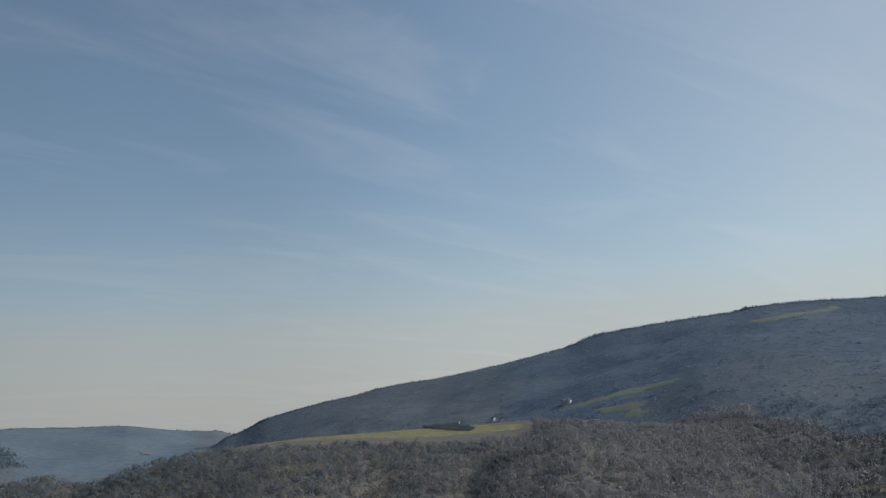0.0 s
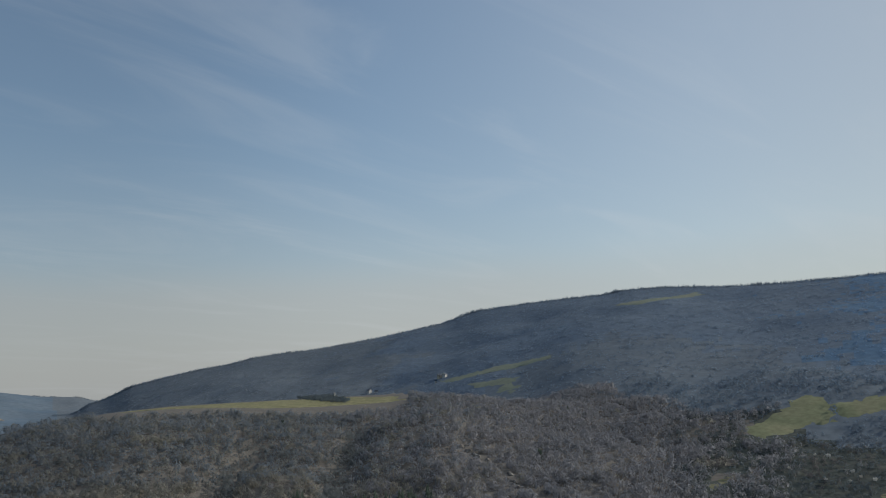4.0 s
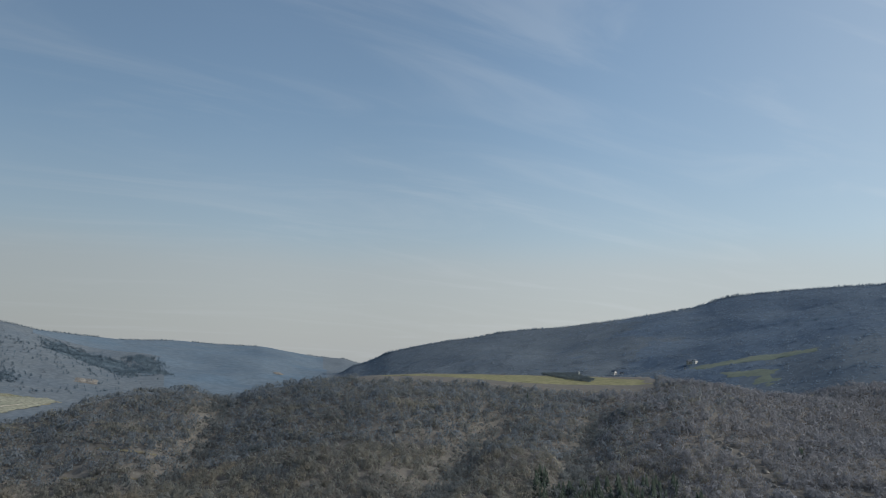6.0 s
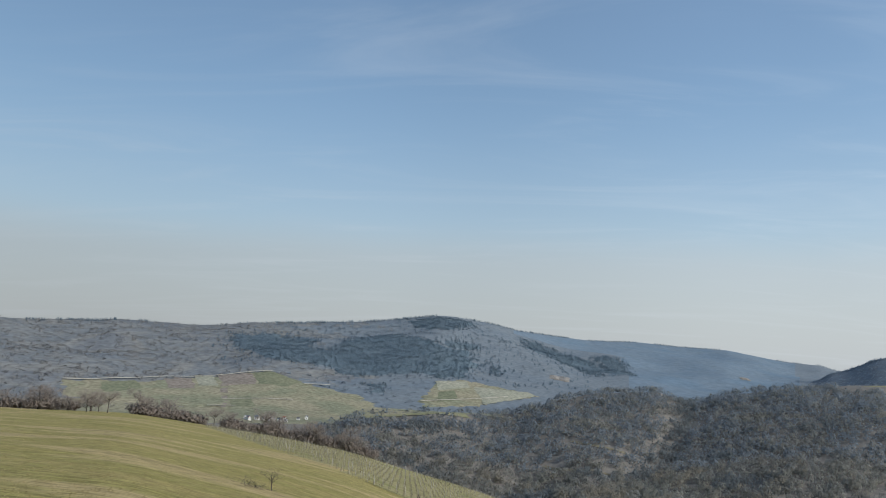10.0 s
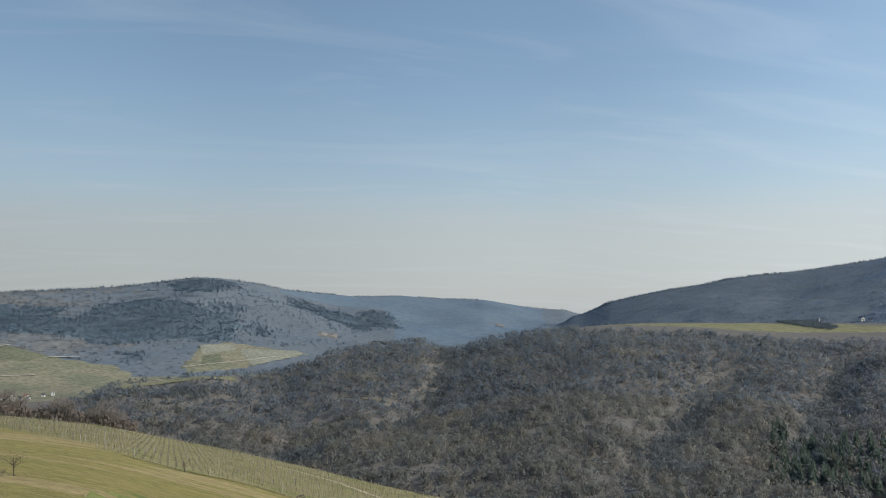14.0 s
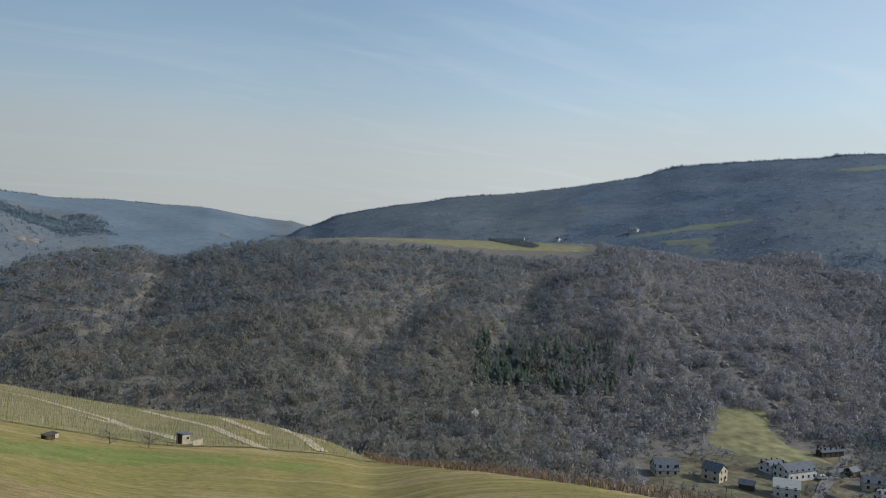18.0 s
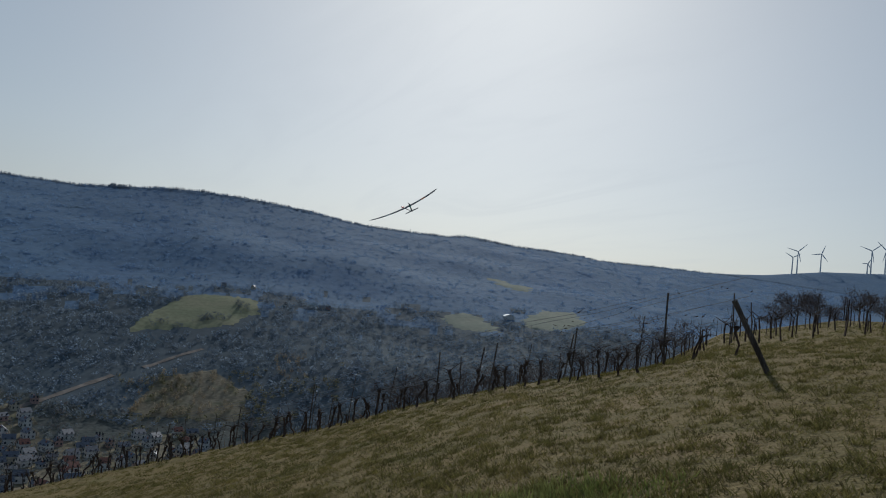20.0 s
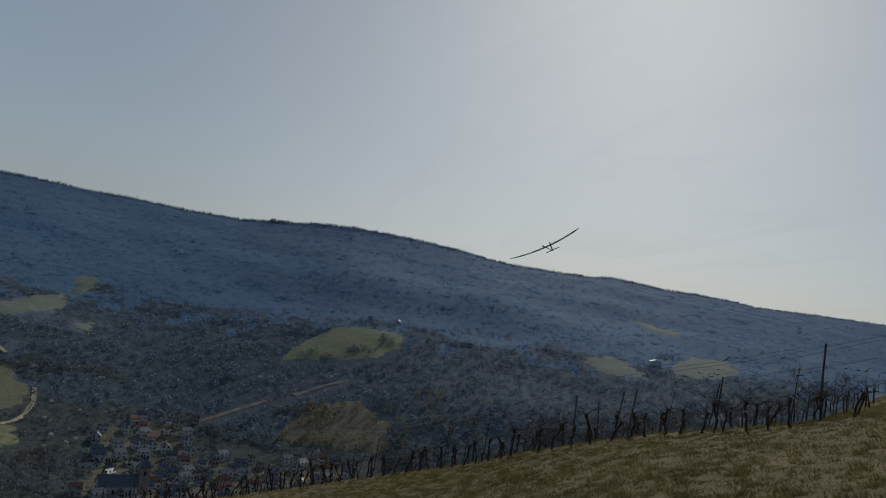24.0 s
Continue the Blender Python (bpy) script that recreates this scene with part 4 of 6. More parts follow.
def wood(name, az, r, protos, material, tall, seed, label, keep_out=OPEN, fat=(.85, 1.3), sink=.4, pick=None):
    x, y = polar(az, r)
    far = 1 + np.minimum(13 / np.maximum(r, 1), .03)
    ok = clear_of(x, y, keep_out) & clear_of(x * far, y * far, keep_out)
    # gardens round the houses stay open, with a tree here and there
    luck = np.random.RandomState(seed + 500).uniform(0, 1, len(x))
    near_home = np.min(np.hypot(x[:, None] - HOMES[:, 0], y[:, None] - HOMES[:, 1]), axis=1)
    ok &= (near_home > 17) | ((near_home > 8) & (luck < .4))
    for line in TERRACES + [OUTCROPS, SPUR_TOP, SPUR_TOP_FRONT, LANE, LANE_FRONT]:
        for (x0, y0), (x1, y1) in zip(line, line[1:]):
            u = np.clip(((x - x0) * (x1 - x0) + (y - y0) * (y1 - y0)) / ((x1 - x0) ** 2 + (y1 - y0) ** 2), 0, 1)
            ok &= np.hypot(x - x0 - u * (x1 - x0), y - y0 - u * (y1 - y0)) > (2.6 if line in TERRACES else 5)
    town = inside(x, y, TOWN)
    ok &= ~town | (luck < .42)
    az, r, x, y = az[ok], r[ok], x[ok], y[ok]
    g = np.random.RandomState(seed)
    h = g.uniform(tall[0], tall[1], len(x)) * (1 + .18 * wobble(x, y, 60, seed))
    v, f = stamp(protos, x, y, height(az, r) - sink, np.abs(h), g.uniform(fat[0], fat[1], len(x)), seed)
    mats = material if isinstance(material, list) else [material]
    kinds = np.clip(g.choice(4, len(x), p=(.62, .14, .14, .10)) + 0, 0, len(mats) - 1)
    # kinds of tree grow in groups
    if pick is not None:
        kinds = pick(az, x, y)
    elif len(mats) > 1:
        band = wobble(x, y, 75, 66)
        kinds = np.where(band > .75, 1, np.where(band < -.8, 3, kinds))
        # shade in the gullies is put into the colour: dark twigs there
        kinds = np.where(ravines(x, y, 12) > .5, 3, kinds)
    return tagged(sheet(name, v, f, mats, kinds[stamp.owner], smooth=True, normals=stamp.lit), label, "woodland", kind="stuff")


# the wooded spur across the valley and the slopes beside it
az, r = strew(11, -18, 74, 290, 1130, 4.3)
az, r = [q[az < 66 + 3.5 * wobble(*polar(az, r), 60, 71) + np.random.RandomState(70).normal(0, 2, len(az))] for q in (az, r)]
front = np.where((az > 22.5) & (az < 43.5), -22, 10)
ok = (r > spur_foot(az) - 90 + 12 * wobble(az * 9, r, 60, 2)) & ((r < spur_r(az) + front) | (az > 43.5)) & ~beyond(az, r) & ((az < 47) | (r > spur_foot(az) + 6))
fir_patch = wobble(*polar(az, r), 170, 31)
firs = ok & ((fir_patch > 1.3) | ((abs(az - 40) < 5) & (abs(r - 500) < 45) & (wobble(az * 40, r, 30, 17) > 0)))
near_w, far_w = ok & (r < 600), ok & (r >= 600)


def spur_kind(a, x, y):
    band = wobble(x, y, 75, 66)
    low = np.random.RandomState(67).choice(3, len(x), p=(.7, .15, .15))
    # sunward trees take the twig colour with haze painted in
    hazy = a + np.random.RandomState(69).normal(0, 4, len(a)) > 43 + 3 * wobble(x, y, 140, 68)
    # gullies take the dark kind, their shade painted into the twigs
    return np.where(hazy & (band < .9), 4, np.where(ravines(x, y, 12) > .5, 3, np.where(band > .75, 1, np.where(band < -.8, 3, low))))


wood("woodland", az[near_w], r[near_w], TREES, WOODS + [M_twig_valley_haze], (4.6, 9.0), 1, "bare brown broadleaf wood low on the spur's slope", OPEN, fat=(.85, 1.2), sink=1.2, pick=spur_kind)
wood("woodland", az[far_w], r[far_w], TREES_MID, WOODS_HI + [M_twig_valley_haze], (4.8, 8.6), 101, "bare brown broadleaf wood covering the spur's steep slope", OPEN, fat=(.9, 1.25), sink=1.0, pick=spur_kind)
wood("conifer_stand", az[firs], r[firs], FIRS, M_conifer, (8, 12.5), 2, "dark green conifers standing among the bare wood", fat=(.8, 1.1))
# orchard slope and lower woods
az, r = strew(12, 61, 96, 400, 830, 5.2)
ok = (r > ridge_foot(az) - 30) & (wobble(*polar(az, r), 90, 33) > -1.1) & ~beyond(az, r)
wood("woodland", az[ok], r[ok], TREES_MID, SCRUB, (2.6, 6), 3, "bare hedges and scrubby orchard trees on the slope", OPEN)
az, r = strew(13, 94, 150, 470, 760, 6.2)
ok = (r > ridge_foot(az) + 60) & ~beyond(az, r)
wood("woodland", az[ok], r[ok], TREES_MID, SCRUB, (5, 9), 4, "bare wood and scrub on the lower slope", OPEN)
# the far hill to the north: conifer plantations among the heath
PINES = [[(-679, 2322), (-541, 2329), (-493, 2117), (-478, 2129), (-445, 2238), (-425, 2377), (-333, 2528), (-272, 2390), (-134, 2305), (-79, 2353), (-53, 2194), (-77, 1959), (-132, 1889), (-171, 1930), (-249, 1903), (-338, 1840), (-392, 1894), (-445, 1890), (-479, 1874), (-560, 1919)], [(-318, 2760), (-236, 2817), (-136, 2902), (-63, 2956), (-150, 2570), (-230, 2575)], [(93, 2904), (269, 2809), (440, 2437), (308, 2487), (137, 2571)], [(-769, 2274), (-663, 2356), (-460, 2120), (-432, 1928), (-545, 1892), (-700, 2117)], [(-281, 1785), (-250, 1800), (-236, 1708), (-261, 1694)], [(79, 2927), (136, 2976), (212, 2880), (270, 2653), (332, 2382), (286, 2328), (230, 2621), (159, 2828)], [(337, 2785), (396, 2884), (432, 2717), (438, 2636), (386, 2546), (346, 2655)], [(-33, 2157), (11, 2243), (22, 2157), (-18, 2087)], [(-147, 2364), (-88, 2451), (-30, 2438), (-53, 2358), (-129, 2314)]]
az, r = strew(16, -20, 14, 1650, 3500, 7.6)
x, y = polar(az, r)
soft = np.random.RandomState(77).normal(0, 16, (2, len(x)))
# a dark sheet fills the gaps between trees with painted shade
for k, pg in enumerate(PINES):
    drape("plantation_floor", pg, M_pine_shade, "dark sheet under a conifer plantation, shade put into its colour", "forest floor", lift=2.0, step=30, ragged=14, seed=140 + k, rim_lift=-1.0)
dark = ~clear_of(x + soft[0], y + soft[1], PINES) & (wobble(x, y, 160, 36) < 1.0)
# single trees strayed over the heath
dark |= (np.random.RandomState(78).uniform(0, 1, len(x)) < .05 + .05 * wobble(x, y, 120, 79)) & (r > 1950) & (r < 2900) & (az < 9)
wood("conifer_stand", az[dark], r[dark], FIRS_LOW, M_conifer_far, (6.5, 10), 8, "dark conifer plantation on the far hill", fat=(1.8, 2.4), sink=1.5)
az, r = strew(19, -36, 12, 1500, 3300, 15.5)
fade = np.random.RandomState(65).uniform(0, 1, len(az))
ok = (r < north_r(az)) & clear_of(*polar(az, r), FAR_VINES + PINES) & (wobble(*polar(az, r), 300, 37) > -.8) & (fade > (az + 24) / 27)
wood("woodland", az[ok], r[ok], TREES_FAR, [M_twig_north, M_twig_north_haze], (6, 9), 7, "thin bare wood over the heathy far hill", fat=(1.5, 2.2), sink=3.4,
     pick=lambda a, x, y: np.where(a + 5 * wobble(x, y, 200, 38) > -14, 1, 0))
# the long ridge: woods from its foot to the crest, with darker stands of fir
az, r = strew(14, 46, 150, 540, 1060, 6.4)
ok = (r > haze_r(az) - 40) & (r < 950 + 50 * wobble(*polar(az, r), 110, 53) + np.random.RandomState(64).normal(0, 25, len(az)))
wood("woodland", az[ok], r[ok], TREES_FAR, [M_twig_foot_haze, M_firs_ridge], (4, 7.5), 5, "bare wood along the foot of the long ridge, haze in its colour", fat=(1.0, 1.4), sink=1.3,
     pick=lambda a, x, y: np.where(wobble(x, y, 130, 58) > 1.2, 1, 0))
az, r = strew(15, 21, 148, 840, 3000, 9.2)
ok = (r > np.where(az > 46, 880, haze_r(az))) & (r < ridge_r(az) + 5)
az, r = az[ok], r[ok]


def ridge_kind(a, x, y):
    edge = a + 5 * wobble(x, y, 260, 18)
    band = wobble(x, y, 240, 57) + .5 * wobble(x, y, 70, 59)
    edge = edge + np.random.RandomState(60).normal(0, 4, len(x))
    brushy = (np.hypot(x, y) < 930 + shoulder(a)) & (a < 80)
    # by bearing, each kind brings its own amount of painted haze
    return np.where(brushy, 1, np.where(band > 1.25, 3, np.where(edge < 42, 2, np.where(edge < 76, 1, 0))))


wood("woodland", az, r, TREES_FAR, [M_twig_ridge_haze, M_twig_ridge_haze_b, M_twig_ridge_haze_c, M_firs_ridge], (5.0, 7.8), 6, "bare wood covering the long ridge up to its crest, haze put into its colours", fat=(1.3, 1.9), sink=4.8, pick=ridge_kind)
az, r = strew(18, 58, 118, 300, 600, 5.6)
ok = (r < ridge_foot(az) + 20) & (r > brow_r(az) + 200)
wood("scrub", az[ok], r[ok], TREES_MID, SCRUB, (3, 7.5), 19, "dark bushes and small trees filling the valley bottom", fat=(.9, 1.4), sink=.6)
# scrub and garden trees round the valley houses
az, r = strew(17, 43, 72, 315, 480, 5.2)
wood("scrub", az, r, TREES_MID, SCRUB, (1.8, 5.5), 18, "bare garden trees and scrub round the valley houses", fat=(.9, 1.4))
# skyline trees along the crests
g = np.random.RandomState(21)
az = g.uniform(20, 147, 6800)
r = ridge_r(az) + g.uniform(-30, 14, len(az))
some = wobble(az, az * 0, 2.3, 41) > -1.3
few = (wobble(az, az * 0, 3.1, 44) > .9) | (g.uniform(0, 1, len(az)) < .02)
wood("tree_line", az[some], r[some], FIRS_LOW, M_crest_haze, (4, 6.5), 9, "close row of small skyline firs, blue haze put into their colour", fat=(1.0, 1.5), sink=1.1)
wood("tree_line", az[few & some], r[few & some], FIRS_LOW, M_crest_haze, (6.5, 9), 11, "taller firs standing out of the skyline wood", fat=(.9, 1.3), sink=1.1)
az = g.uniform(-36, 24, 2600)
r = north_r(az) + g.uniform(-30, 30, len(az))
some = wobble(az, az * 0, 6, 43) > .1
wood("tree_line", az[some], r[some], FIRS_LOW, M_conifer_far, (4, 8), 10, "uneven line of trees along the far skyline", fat=(1.0, 1.6), sink=.6)

# tan budding trees above the village
for k, pg in enumerate(([(667, -97), (690, -136), (667, -171), (616, -174), (573, -159), (607, -95)], [(697, -224), (684, -253), (626, -234), (635, -209)])):
    xs, ys = [q[0] for q in pg], [q[1] for q in pg]
    g = np.random.RandomState(120 + k)
    n = int((max(xs) - min(xs)) * (max(ys) - min(ys)) / 60)
    x, y = g.uniform(min(xs), max(xs), n), g.uniform(min(ys), max(ys), n)
    ok = inside(x, y, pg) & (wobble(x, y, 45, 121) > -.5)
    x, y = x[ok], y[ok]
    v, f = stamp(TREES, x, y, at(x, y) - .5, g.uniform(3.5, 7.5, len(x)), g.uniform(.7, 1.0, len(x)), 130 + k)
    tagged(sheet("thicket", v, f, [M_tan], smooth=True, normals=stamp.lit), "tan budding bushes and young trees above the village", "thicket", kind="stuff")

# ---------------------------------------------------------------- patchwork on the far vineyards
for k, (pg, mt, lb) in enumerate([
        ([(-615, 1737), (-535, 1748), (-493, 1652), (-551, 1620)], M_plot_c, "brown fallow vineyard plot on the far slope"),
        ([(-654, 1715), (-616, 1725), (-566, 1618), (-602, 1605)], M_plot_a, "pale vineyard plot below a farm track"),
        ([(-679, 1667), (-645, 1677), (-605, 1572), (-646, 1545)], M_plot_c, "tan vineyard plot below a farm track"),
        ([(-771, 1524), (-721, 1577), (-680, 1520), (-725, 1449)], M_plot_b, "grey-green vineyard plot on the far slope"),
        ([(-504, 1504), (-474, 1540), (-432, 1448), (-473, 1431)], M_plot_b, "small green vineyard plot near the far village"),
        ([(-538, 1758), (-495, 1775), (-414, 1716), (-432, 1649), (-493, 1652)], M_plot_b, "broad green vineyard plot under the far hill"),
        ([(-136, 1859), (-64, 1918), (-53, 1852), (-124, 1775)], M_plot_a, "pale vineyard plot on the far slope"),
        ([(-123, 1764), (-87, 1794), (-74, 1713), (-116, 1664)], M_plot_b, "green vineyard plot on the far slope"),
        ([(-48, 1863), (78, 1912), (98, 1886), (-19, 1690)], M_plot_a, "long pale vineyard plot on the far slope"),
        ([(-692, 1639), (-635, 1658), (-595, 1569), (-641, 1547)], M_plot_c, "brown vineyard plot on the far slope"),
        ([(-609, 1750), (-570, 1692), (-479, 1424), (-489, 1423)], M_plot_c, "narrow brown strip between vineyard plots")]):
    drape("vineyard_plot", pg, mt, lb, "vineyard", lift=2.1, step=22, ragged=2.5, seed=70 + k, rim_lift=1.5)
for ln in ([(-151, 1661), (-67, 1716), (3, 1775), (32, 1817)], [(-841, 1513), (-788, 1534), (-722, 1603), (-701, 1661), (-607, 1728), (-501, 1784)], [(-514, 1497), (-456, 1516), (-389, 1544)], [(-406, 1697), (-355, 1719)], [(-518, 1429), (-470, 1442)]):
    ribbon("track", ln, 5.0, M_track_far, "pale farm track across the far vineyards", "track", lift=2.6, step=20)
for k, (qx, qy) in enumerate([(162, 2202), (188, 2198), (790, 2599)]):
    drape("rock_scar", [(qx - 14, qy - 22), (qx + 12, qy - 26), (qx + 16, qy + 20), (qx - 10, qy + 26)], M_rock, "small pale rock scar on the wooded far hill", "rock", lift=3.0, step=12, ragged=4, seed=150 + k, rim_lift=.5)
ribbon("grass_strip", SPUR_TOP, 8.0, M_meadow, "pale grass strip along the top of the spur", "grass", lift=.4)
drape("grass_strip", [(-11.05, 51.33), (-8.70, 60.02), (-0.08, 84.26), (18.42, 107.16), (32.41, 110.85), (54.00, 110.15), (43.55, 95.53), (22.22, 90.18), (2.26, 69.86), (-6.53, 51.49), (-9.58, 44.53)], M_strip, "fresh green strip of grass across the pasture", "grass", lift=.05, step=6, ragged=1.2, seed=90)


drape("garden_ground", [(270, 251), (308, 247), (329, 231), (369, 226), (373, 210), (323, 185), (380, 170), (360, 158), (325, 131), (291, 164), (242, 225)], M_drysoil, "brown and green garden ground round the valley houses", "garden", lift=.35, step=12, ragged=3, seed=91)
drape("garden_ground", TOWN, M_drysoil, "gardens and yards between the village houses", "garden", lift=.35, step=14, ragged=3, seed=92)


# ---------------------------------------------------------------- buildings
def gable(bm, w, d, h, rise, over=.35):
    """Two roof slabs with overhang over a body w by d, eaves at h."""
    t = .18
    hw, hd = w / 2 + over, d / 2 + over
    drop = rise * over / (w / 2)
    for s in (-1, 1):
        lo, hi = (s * hw, h - drop), (0, h + rise)
        pts = [(lo[0], -hd, lo[1]), (hi[0], -hd, hi[1]), (hi[0], hd, hi[1]), (lo[0], hd, lo[1])]
        a = [bm.verts.new(p) for p in pts]
        b = [bm.verts.new((p[0], p[1], p[2] + t)) for p in pts]
        bm.faces.new(a)
        bm.faces.new(b)
        for k in range(4):
            bm.faces.new((a[k], a[(k + 1) % 4], b[(k + 1) % 4], b[k]))
    bmesh.ops.recalc_face_normals(bm, faces=bm.faces)
    return bm


def walls(w, d, h, rise):
    bm = bmesh.new()
    ring = [(-w / 2, -d / 2), (w / 2, -d / 2), (w / 2, d / 2), (-w / 2, d / 2)]
    lo = [bm.verts.new((x, y, -2.5)) for x, y in ring]
    hi = [bm.verts.new((x, y, h)) for x, y in ring]
    p, q = bm.verts.new((0, -d / 2, h + rise)), bm.verts.new((0, d / 2, h + rise))
    for k in range(4):
        bm.faces.new((lo[k], lo[(k + 1) % 4], hi[(k + 1) % 4], hi[k]))
    bm.faces.new((hi[0], hi[1], p))
    bm.faces.new((hi[2], hi[3], q))
    bm.faces.new(lo[::-1])
    bmesh.ops.recalc_face_normals(bm, faces=bm.faces)
    return bm


def house(x, y, turn, w, d, h, rise, wall_m, roof_m, label, storeys=2, chimney=True, name="house", windows=True):
    ob = empty(name, x, y, float(at(x, y)) + .3, turn)
    tagged(ob, label, "house" if name == "house" else name.split("_")[-1])
    part("wall", walls(w, d, h, rise), wall_m, ob)
    part("roof", gable(bmesh.new(), w, d, h, rise), roof_m, ob)
    if chimney:
        part("chimney", box(.7, .7, 1.6, (w * .2, d * .2, h + rise * .75)), M_tile, ob)
    if windows:
        for s in range(storeys):
            z = 1.5 + 2.7 * s
            for side, n in ((0, max(2, int(d / 3))), (1, max(2, int(w / 3)))):
                for k in range(n):
                    u = (k + .5) / n - .5
                    for sg in (-1, 1):
                        if side == 0:
                            bm = box(.09, 1.0, 1.25, (sg * (w / 2 + .012), u * d, z))
                        else:
                            bm = box(1.0, .09, 1.25, (u * w, sg * (d / 2 + .012), z))
                        part("window", bm, M_glass, ob)
        part("door", box(1.1, .10, 2.1, (w * .12, -d / 2 - .02, 1.0)), M_wood, ob)
    return ob


HAMLET = [(291, 193), (279, 219), (265, 234), (316, 206), (359, 173), (361, 166), (327, 173), (336, 183), (326, 137), (362, 218), (313, 215)]
SPECS = [
    (35, 9, 12, 5.2, 3.2, M_white, M_pale, "white house with a pale glazed conservatory roof in the valley"),
    (10, 8.5, 10, 5.6, 3.0, M_cream, M_slate, "cream two-storey house with a slate roof beside a lawn"),
    (60, 11, 12, 3.0, 4.6, M_cream, M_slate, "broad low house under a large dark hipped roof"),
    (80, 11, 20, 4.6, 3.2, M_white, M_slate, "long farm building with a dark roof beside the paddock"),
    (15, 9, 10, 5.6, 4.0, M_pinkw, M_tile, "house with a steep red tile roof and balcony"),
    (100, 8, 9, 4.2, 3.2, M_white, M_tile, "small house with a red tile roof"),
    (70, 6, 8, 3.4, 2.4, M_white, M_slate, "small white outbuilding with a dark roof"),
    (40, 8, 10, 4.0, 2.6, M_cream, M_slate, "house with a dark slate roof near the road"),
    (5, 8, 10, 5.2, 3.2, M_white, M_slate, "white gabled house with a dark roof in the trees"),
    (75, 5, 16, 3.0, 1.2, M_wood, M_slate, "long low farm shed with a grey roof"),
    (85, 8, 12, 3.6, 2.4, M_white, M_slate, "farm outbuilding with a dark roof and white wall"),
]
for (hx, hy), (tn, w, d, h, rs, wm, rm, lb) in zip(HAMLET, SPECS):
    house(hx, hy, tn, w * .82, d * .82, h * .85, rs * .82, wm, rm, lb)
for k, (hx, hy) in enumerate([(300, 178), (282, 205), (331, 150), (345, 197)]):
    house(hx, hy, 30 * k, 4, 6, 2.4, 1.4, M_wood if k % 2 else M_white, M_slate, "small garden shed with a grey roof", chimney=False, name="garden_shed", windows=False)

protos_h = []
for k, (w, d, h, rs, wm, rm, lb) in enumerate([
        (9, 11, 5.6, 3.6, M_white, M_slate, "white village house with a dark slate roof"),
        (8, 12, 5.2, 3.4, M_cream, M_slate, "cream village house with a dark slate roof"),
        (8, 9, 5.4, 3.6, M_white, M_tile, "white village house with a red tile roof"),
        (7, 10, 4.4, 3.0, M_pinkw, M_slate, "pinkish village house with a slate roof"),
        (6, 9, 3.0, 2.0, M_white, M_slate, "low white outbuilding with a slate roof")]):
    hx, hy = [(560, -20), (540, -60), (590, -5), (500, 15), (520, -100)][k]
    protos_h.append(house(hx, hy, 18 * k, w * .66, d * .66, h * .72, rs * .68, wm, rm, lb))
    protos_h[-1]["group"] = "village houses"
g = np.random.RandomState(88)
placed = [(560, -20), (540, -60), (590, -5), (500, 15), (520, -100), (463, -4)]
tries = 0
while len(placed) < 96 and tries < 9000:
    tries += 1
    hx, hy = g.uniform(430, 650), g.uniform(-140, 45)
    if not inside(np.array([hx]), np.array([hy]), TOWN)[0] or min(math.hypot(hx - a, hy - b) for a, b in placed) < 9.5:
        continue
    placed.append((hx, hy))
    copy_thing(protos_h[g.choice([0, 0, 0, 0, 1, 1, 2, 3, 4, 4])], pose(hx, hy, float(at(hx, hy)) + .3, 0, 0, float(g.choice([10, 28, 100, 118]) + g.uniform(-8, 8))))
for hx, hy in [(-378, 1271), (-368, 1279), (-358, 1287), (-340, 1266), (-334, 1275), (-315, 1291), (-306, 1309), (-388, 1262), (-384, 1252), (-374, 1262), (-364, 1268), (-352, 1254), (-344, 1250), (-332, 1243), (-325, 1252), (-396, 1270)]:
    copy_thing(protos_h[g.choice([0, 0, 2, 4])], pose(hx, hy, float(at(hx, hy)) + 1.2, 0, 0, float(g.uniform(0, 90))) @ Matrix.Scale(.8, 4))

# a white van parked in the farm yard
(vx_, vy_), (tx_, ty_) = [(325, 199), (331, 232)]
van = tagged(empty("van", vx_, vy_, float(at(vx_, vy_)) + .6, 70), "white delivery van parked in the farm yard", "van")
part("body", box(1.9, 3.6, 1.5, (0, -.5, 1.15), .12), M_white, van)
part("cab", box(1.85, 1.5, 1.0, (0, 1.9, .9), .2), M_white, van)
part("windscreen", box(1.6, .06, .6, (0, 1.75, 1.6), .02, Matrix.Rotation(radians(-8), 4, "X")), M_glass, van)
for sx in (-.85, .85):
    for sy in (-1.5, 1.7):
        wh = bmesh.new()
        bmesh.ops.create_cone(wh, cap_ends=True, segments=12, radius1=.36, radius2=.36, depth=.24, matrix=pose(sx, sy, .36, 0, 90, 0))
        tyre = part("wheel", wh, M_carbon, van)
        rim_ = bmesh.new()
        bmesh.ops.create_cone(rim_, cap_ends=True, segments=10, radius1=.2, radius2=.2, depth=.26, matrix=pose(sx, sy, .36, 0, 90, 0))
        part("hub_cap", rim_, M_steel, tyre)

# the church with its pink tower
cx, cy = 463, -4
church = tagged(empty("church", cx, cy, float(at(cx, cy)) + .3, 12), "white church with a square pink tower and slate cap", "church")
part("tower", box(5, 5, 19, (0, 0, 8)), M_pinkw, church)
cap = bmesh.new()
bmesh.ops.create_cone(cap, cap_ends=True, segments=4, radius1=4.8, radius2=.1, depth=5, matrix=pose(0, 0, 20, 0, 0, 45))
part("cap", cap, M_slate, church)
